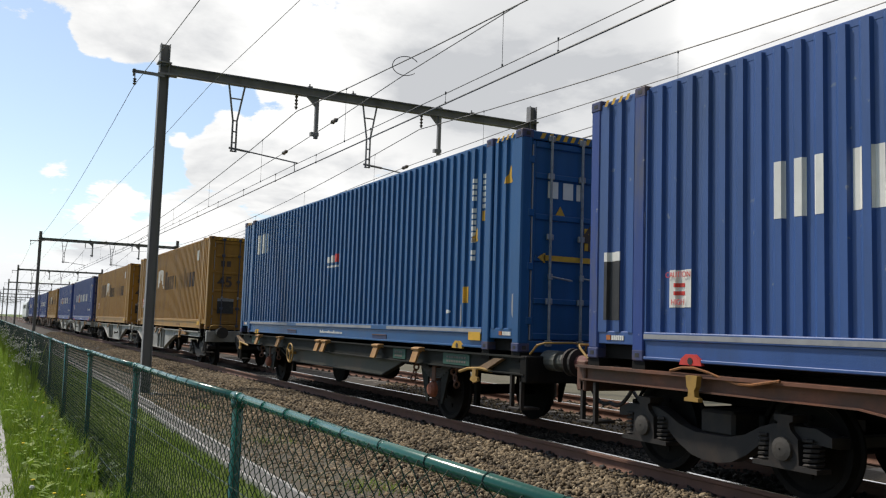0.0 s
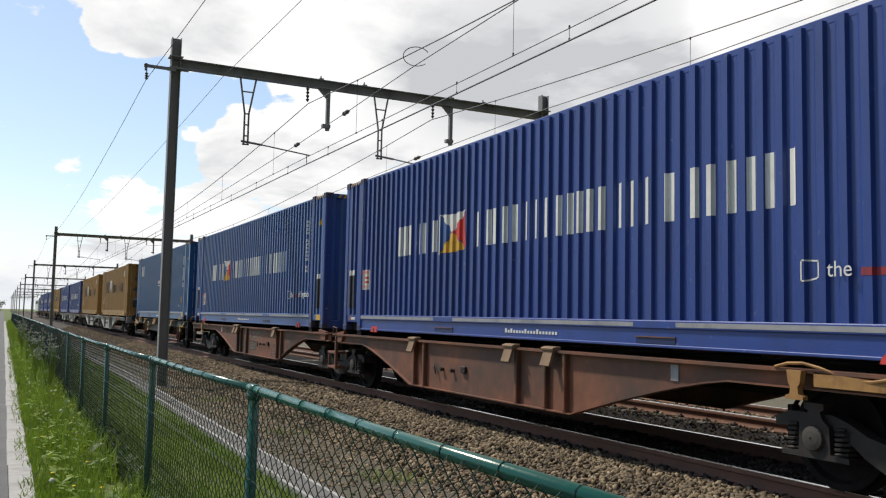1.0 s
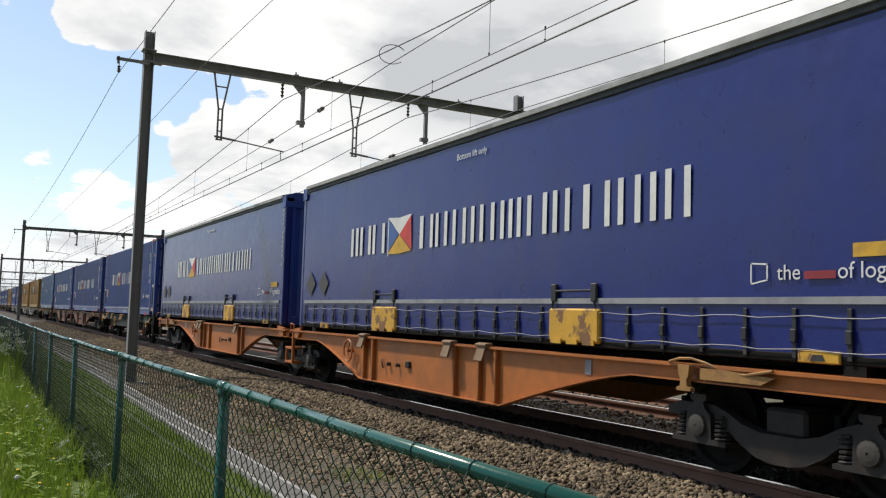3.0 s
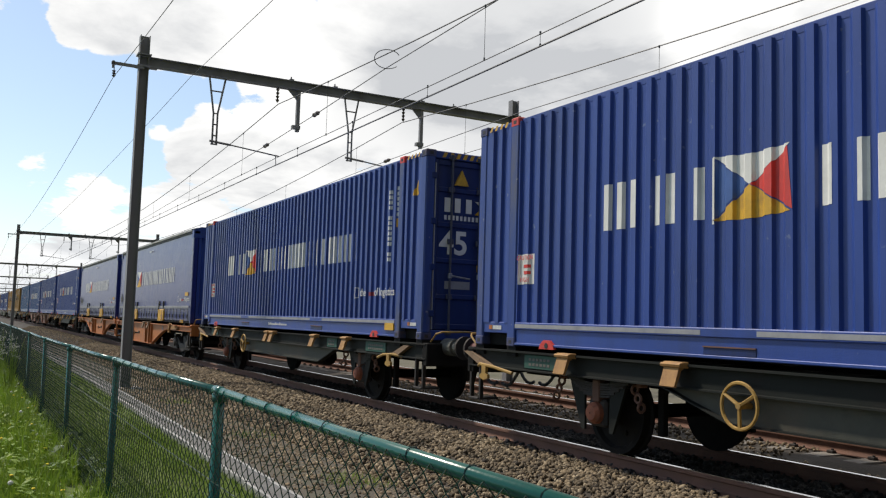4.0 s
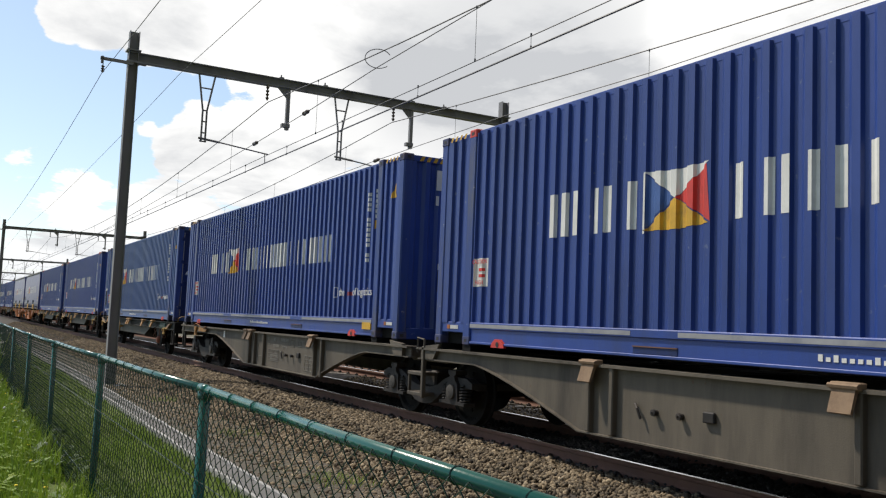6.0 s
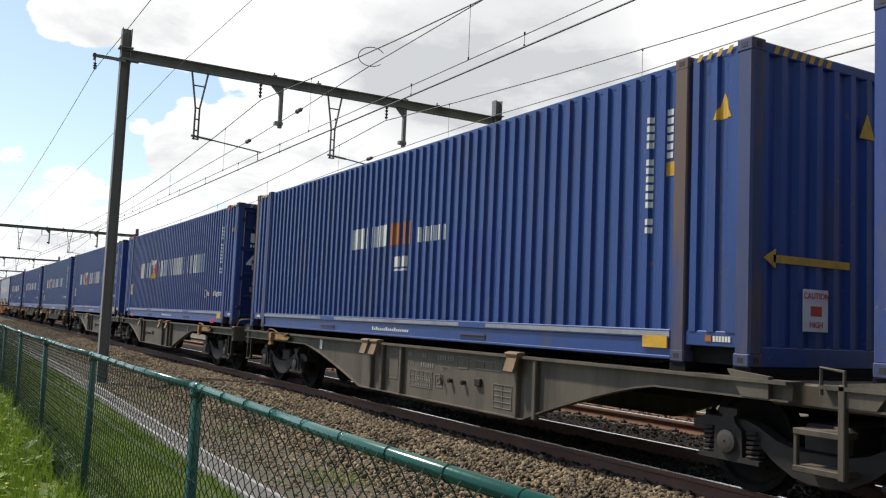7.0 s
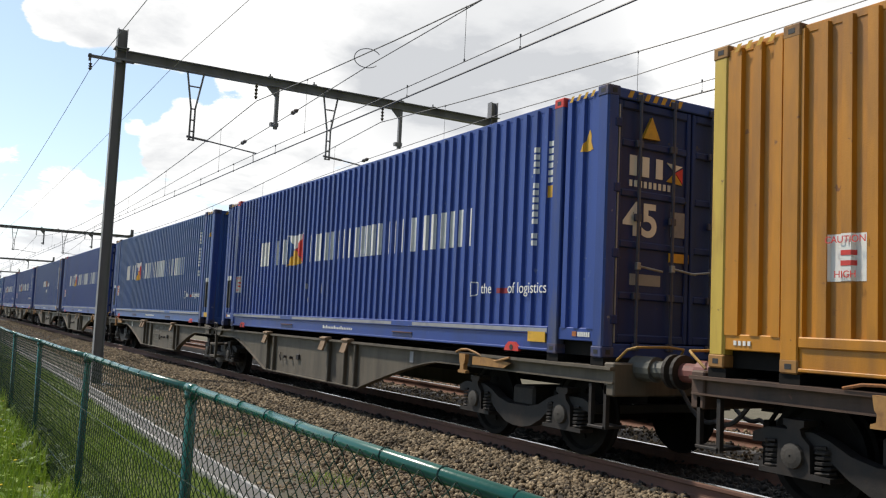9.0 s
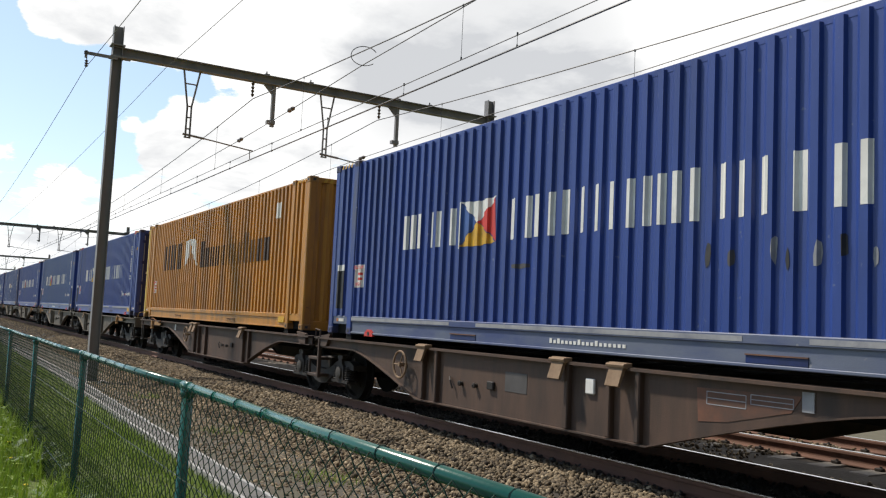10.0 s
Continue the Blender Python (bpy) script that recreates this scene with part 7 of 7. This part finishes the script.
blades("meadow_grass", left, 0.2, 0.008, GRASS, "meadow grass beyond the path", "grass")
weeds = [(4.1 + random.uniform(-0.3, 0.3), y + random.uniform(-0.35, 0.35), -0.48) for y in (9.3, 9.6, 13.5, 19.0) for i in range(70)]
blades("trackside_weeds", weeds, 0.12, 0.006, MOWN, "sparse weeds in the trackside grit", "weeds", 0.8)


def broad_leaves(name, spots, size, material, label, category, seed):
    """Low clumps of broad pointed leaves."""
    rng = np.random.default_rng(seed)
    n = len(spots)
    p = np.asarray(spots) + np.stack([np.zeros(n), np.zeros(n), rng.uniform(0.02, 0.20, n)], 1)
    a, t = rng.uniform(0, 2 * np.pi, n), rng.uniform(0.0, 0.9, n)
    L = size * rng.uniform(0.5, 1.4, n)
    d = np.stack([np.cos(a) * np.cos(t), np.sin(a) * np.cos(t), np.sin(t) - 0.2], 1) * L[:, None]
    w = np.stack([-np.sin(a), np.cos(a), np.zeros(n)], 1) * (0.22 * L)[:, None]
    sag = np.stack([np.zeros(n), np.zeros(n), -0.12 * L], 1)
    v = np.stack([p, p + 0.45 * d + w, p + d + sag, p + 0.45 * d - w], 1).reshape(-1, 3)
    f = np.arange(4 * n).reshape(-1, 4)
    return tagged(new(name, raw_mesh(name, v, f, material)), label, category, kind="stuff")


broad = spots_in(0.45, 1.12, 6, 16, 260, 31, 0.35) + spots_in(0.5, 1.1, 16, 45, 160, 32, 0.3)
broad_leaves("verge_weeds", broad, 0.11, GRASS, "broad-leaved weeds among the verge grass", "weeds", 33)
broad_leaves("fence_weeds", spots_in(0.85, 1.3, 6, 30, 160, 34, 0.3), 0.13, LEAF, "dark nettles along the fence foot", "weeds", 35)


def cow_parsley(x, y, h, seed):
    """Thin branching stems carrying flat white umbels."""
    rng = random.Random(seed)
    t = tagged(new("cow_parsley"), "tall white-flowering cow parsley by the fence", "wild flower", "cow parsley along the fence")
    s, u = Shape(), Shape()
    for i in range(6):
        a, r = rng.uniform(0, 6.28), rng.uniform(0.05, 0.22)
        top = (r * math.cos(a), r * math.sin(a), h * rng.uniform(0.7, 1.05))
        s.tube((0, 0, 0.0), (top[0] * 0.4, top[1] * 0.4, top[2] * 0.55), 0.006, 4).tube((top[0] * 0.4, top[1] * 0.4, top[2] * 0.55), top, 0.004, 4)
        for k in range(9):
            b, q = rng.uniform(0, 6.28), 0.05 * math.sqrt(rng.random())
            c = (top[0] + q * math.cos(b), top[1] + q * math.sin(b), top[2] + rng.uniform(-0.02, 0.035))
            d1, d2 = [Vector((rng.gauss(0, 1), rng.gauss(0, 1), rng.gauss(0, 1))).normalized() * 0.011 for j in (0, 1)]
            p = Vector(c)
            u.add([p - d1, p + d2, p + d1, p - d2], [(0, 1, 2, 3)])
    part("stems", s, GRASS, t)
    tagged(part("flowers", u, PETAL, t), "small white flower heads", kind="stuff")
    t.matrix_basis = pose(x, y, ground_height(x) - 0.02)


rng = random.Random(11)
for i in range(40):
    y = 18 + 34 * (i / 40) ** 1.2 + rng.uniform(-0.6, 0.6)
    cow_parsley(rng.uniform(0.62, 1.02), y, rng.uniform(0.7, 1.15), i)


def flower_head(x, y, h, ball):
    t = tagged(new("dandelion"), "dandelion gone to a white seed ball" if ball else "yellow dandelion in the grass", "wild flower", "dandelions in the verge")
    part("stem", Shape().tube((0, 0, 0), (0.01, 0, h), 0.003, 5), GRASS, t)
    s = Shape()
    if ball:
        s.lathe([(h - 0.02, 0.002), (h - 0.014, 0.016), (h, 0.023), (h + 0.014, 0.016), (h + 0.02, 0.002)], 2, (0.01, 0, 0), 9)
    else:
        s.lathe([(h - 0.008, 0.004), (h, 0.018), (h + 0.006, 0.014), (h + 0.008, 0.002)], 2, (0.01, 0, 0), 9)
    part("head", s, PETAL if ball else DANDELION, t)
    t.matrix_basis = pose(x, y, ground_height(x))


for i in range(26):
    flower_head(rng.uniform(0.42, 1.05), 6.2 + 14 * (i / 26) ** 1.3 + rng.uniform(-0.2, 0.2), rng.uniform(0.14, 0.26), i % 3 == 0)


def far_tree(x, y, h, seed):
    """A tree on the horizon: a tapered trunk, limbs, and a crown of loose leaf clumps."""
    rng = random.Random(seed)
    t = tagged(new("tree"), "small distant green tree on the horizon", "tree", "trees on the horizon")
    s = Shape().tube((0, 0, 0), (0.1, 0, h * 0.5), 0.025 * h, 7, 0.013 * h)
    ends = []
    for i in range(6):
        a = i * 1.05 + rng.uniform(-0.3, 0.3)
        e = (0.28 * h * math.cos(a), 0.28 * h * math.sin(a), h * rng.uniform(0.55, 0.85))
        s.tube((0.05, 0, h * rng.uniform(0.28, 0.45)), e, 0.009 * h, 5, 0.004 * h)
        ends.append(e)
    part("trunk", s, IRON, t)
    n = 420
    v = []
    for i in range(n):
        e = ends[i % 6] if i % 3 else (0, 0, h * 0.8)
        c = Vector(e) + Vector((rng.gauss(0, 0.11), rng.gauss(0, 0.11), rng.gauss(0, 0.10))) * h
        r = 0.030 * h * rng.uniform(0.6, 1.4)
        d1, d2 = Vector((rng.gauss(0, 1), rng.gauss(0, 1), rng.gauss(0, 1))).normalized() * r, Vector((rng.gauss(0, 1), rng.gauss(0, 1), rng.gauss(0, 1))).normalized() * r
        v += [c - d1, c + d2, c + d1, c - d2]
    f = np.arange(4 * n).reshape(-1, 4)
    part("crown", raw_mesh("crown", np.array([tuple(p) for p in v]), f, LEAF), LEAF, t)
    t.matrix_basis = pose(x, y, -0.4)


for i, (x, y, h) in enumerate(((-6, 420, 5), (-11, 460, 6), (-1.5, 560, 6), (-18, 430, 6), (-8, 520, 7), (-3.5, 600, 7), (-24, 500, 6))):
    far_tree(x, y, h, i)


# ---- what moves ----
def run(t):
    """How far the train has gone since 0 s."""
    a = max(i for i in range(len(GONE) - 1) if GONE[i][0] <= t + 1e-6)
    (t0, s0), (t1, s1) = GONE[a], GONE[a + 1]
    return s0 + (s1 - s0) * (t - t0) / (t1 - t0)


GONE = [(0, 0.0), (0.5, 11.17), (1, 23.34), (1.5, 34.42), (2, 46.45), (2.5, 57.62), (3, 69.55), (3.5, 80.80), (4, 92.72), (4.5, 103.89), (5, 115.93), (5.5, 126.96),
        (6, 138.9), (6.5, 150.3), (7, 162.1), (7.5, 173.4), (8, 185.37), (8.5, 196.54), (9, 208.79), (9.5, 220.01), (10, 232.21)]


def motions():
    times = [0.5 * i for i in range(21)]
    for ob in CARGO + WAGONS:
        z = FLOOR_Z if ob in CARGO else 0.0
        y0 = ob["train_y"]
        walk(ob, [(t, pose(TRACKS[0], y0 + run(t), z)) for t in times])
    ticks = [i / FPS for i in range(10 * FPS + 1)]
    for wheel, wagon in WHEELS:
        c = wheel.matrix_basis.translation.copy()
        walk(wheel, [(t, pose(c.x, c.y, c.z, -88.0 * i % 360)) for i, t in enumerate(ticks)])


motions()
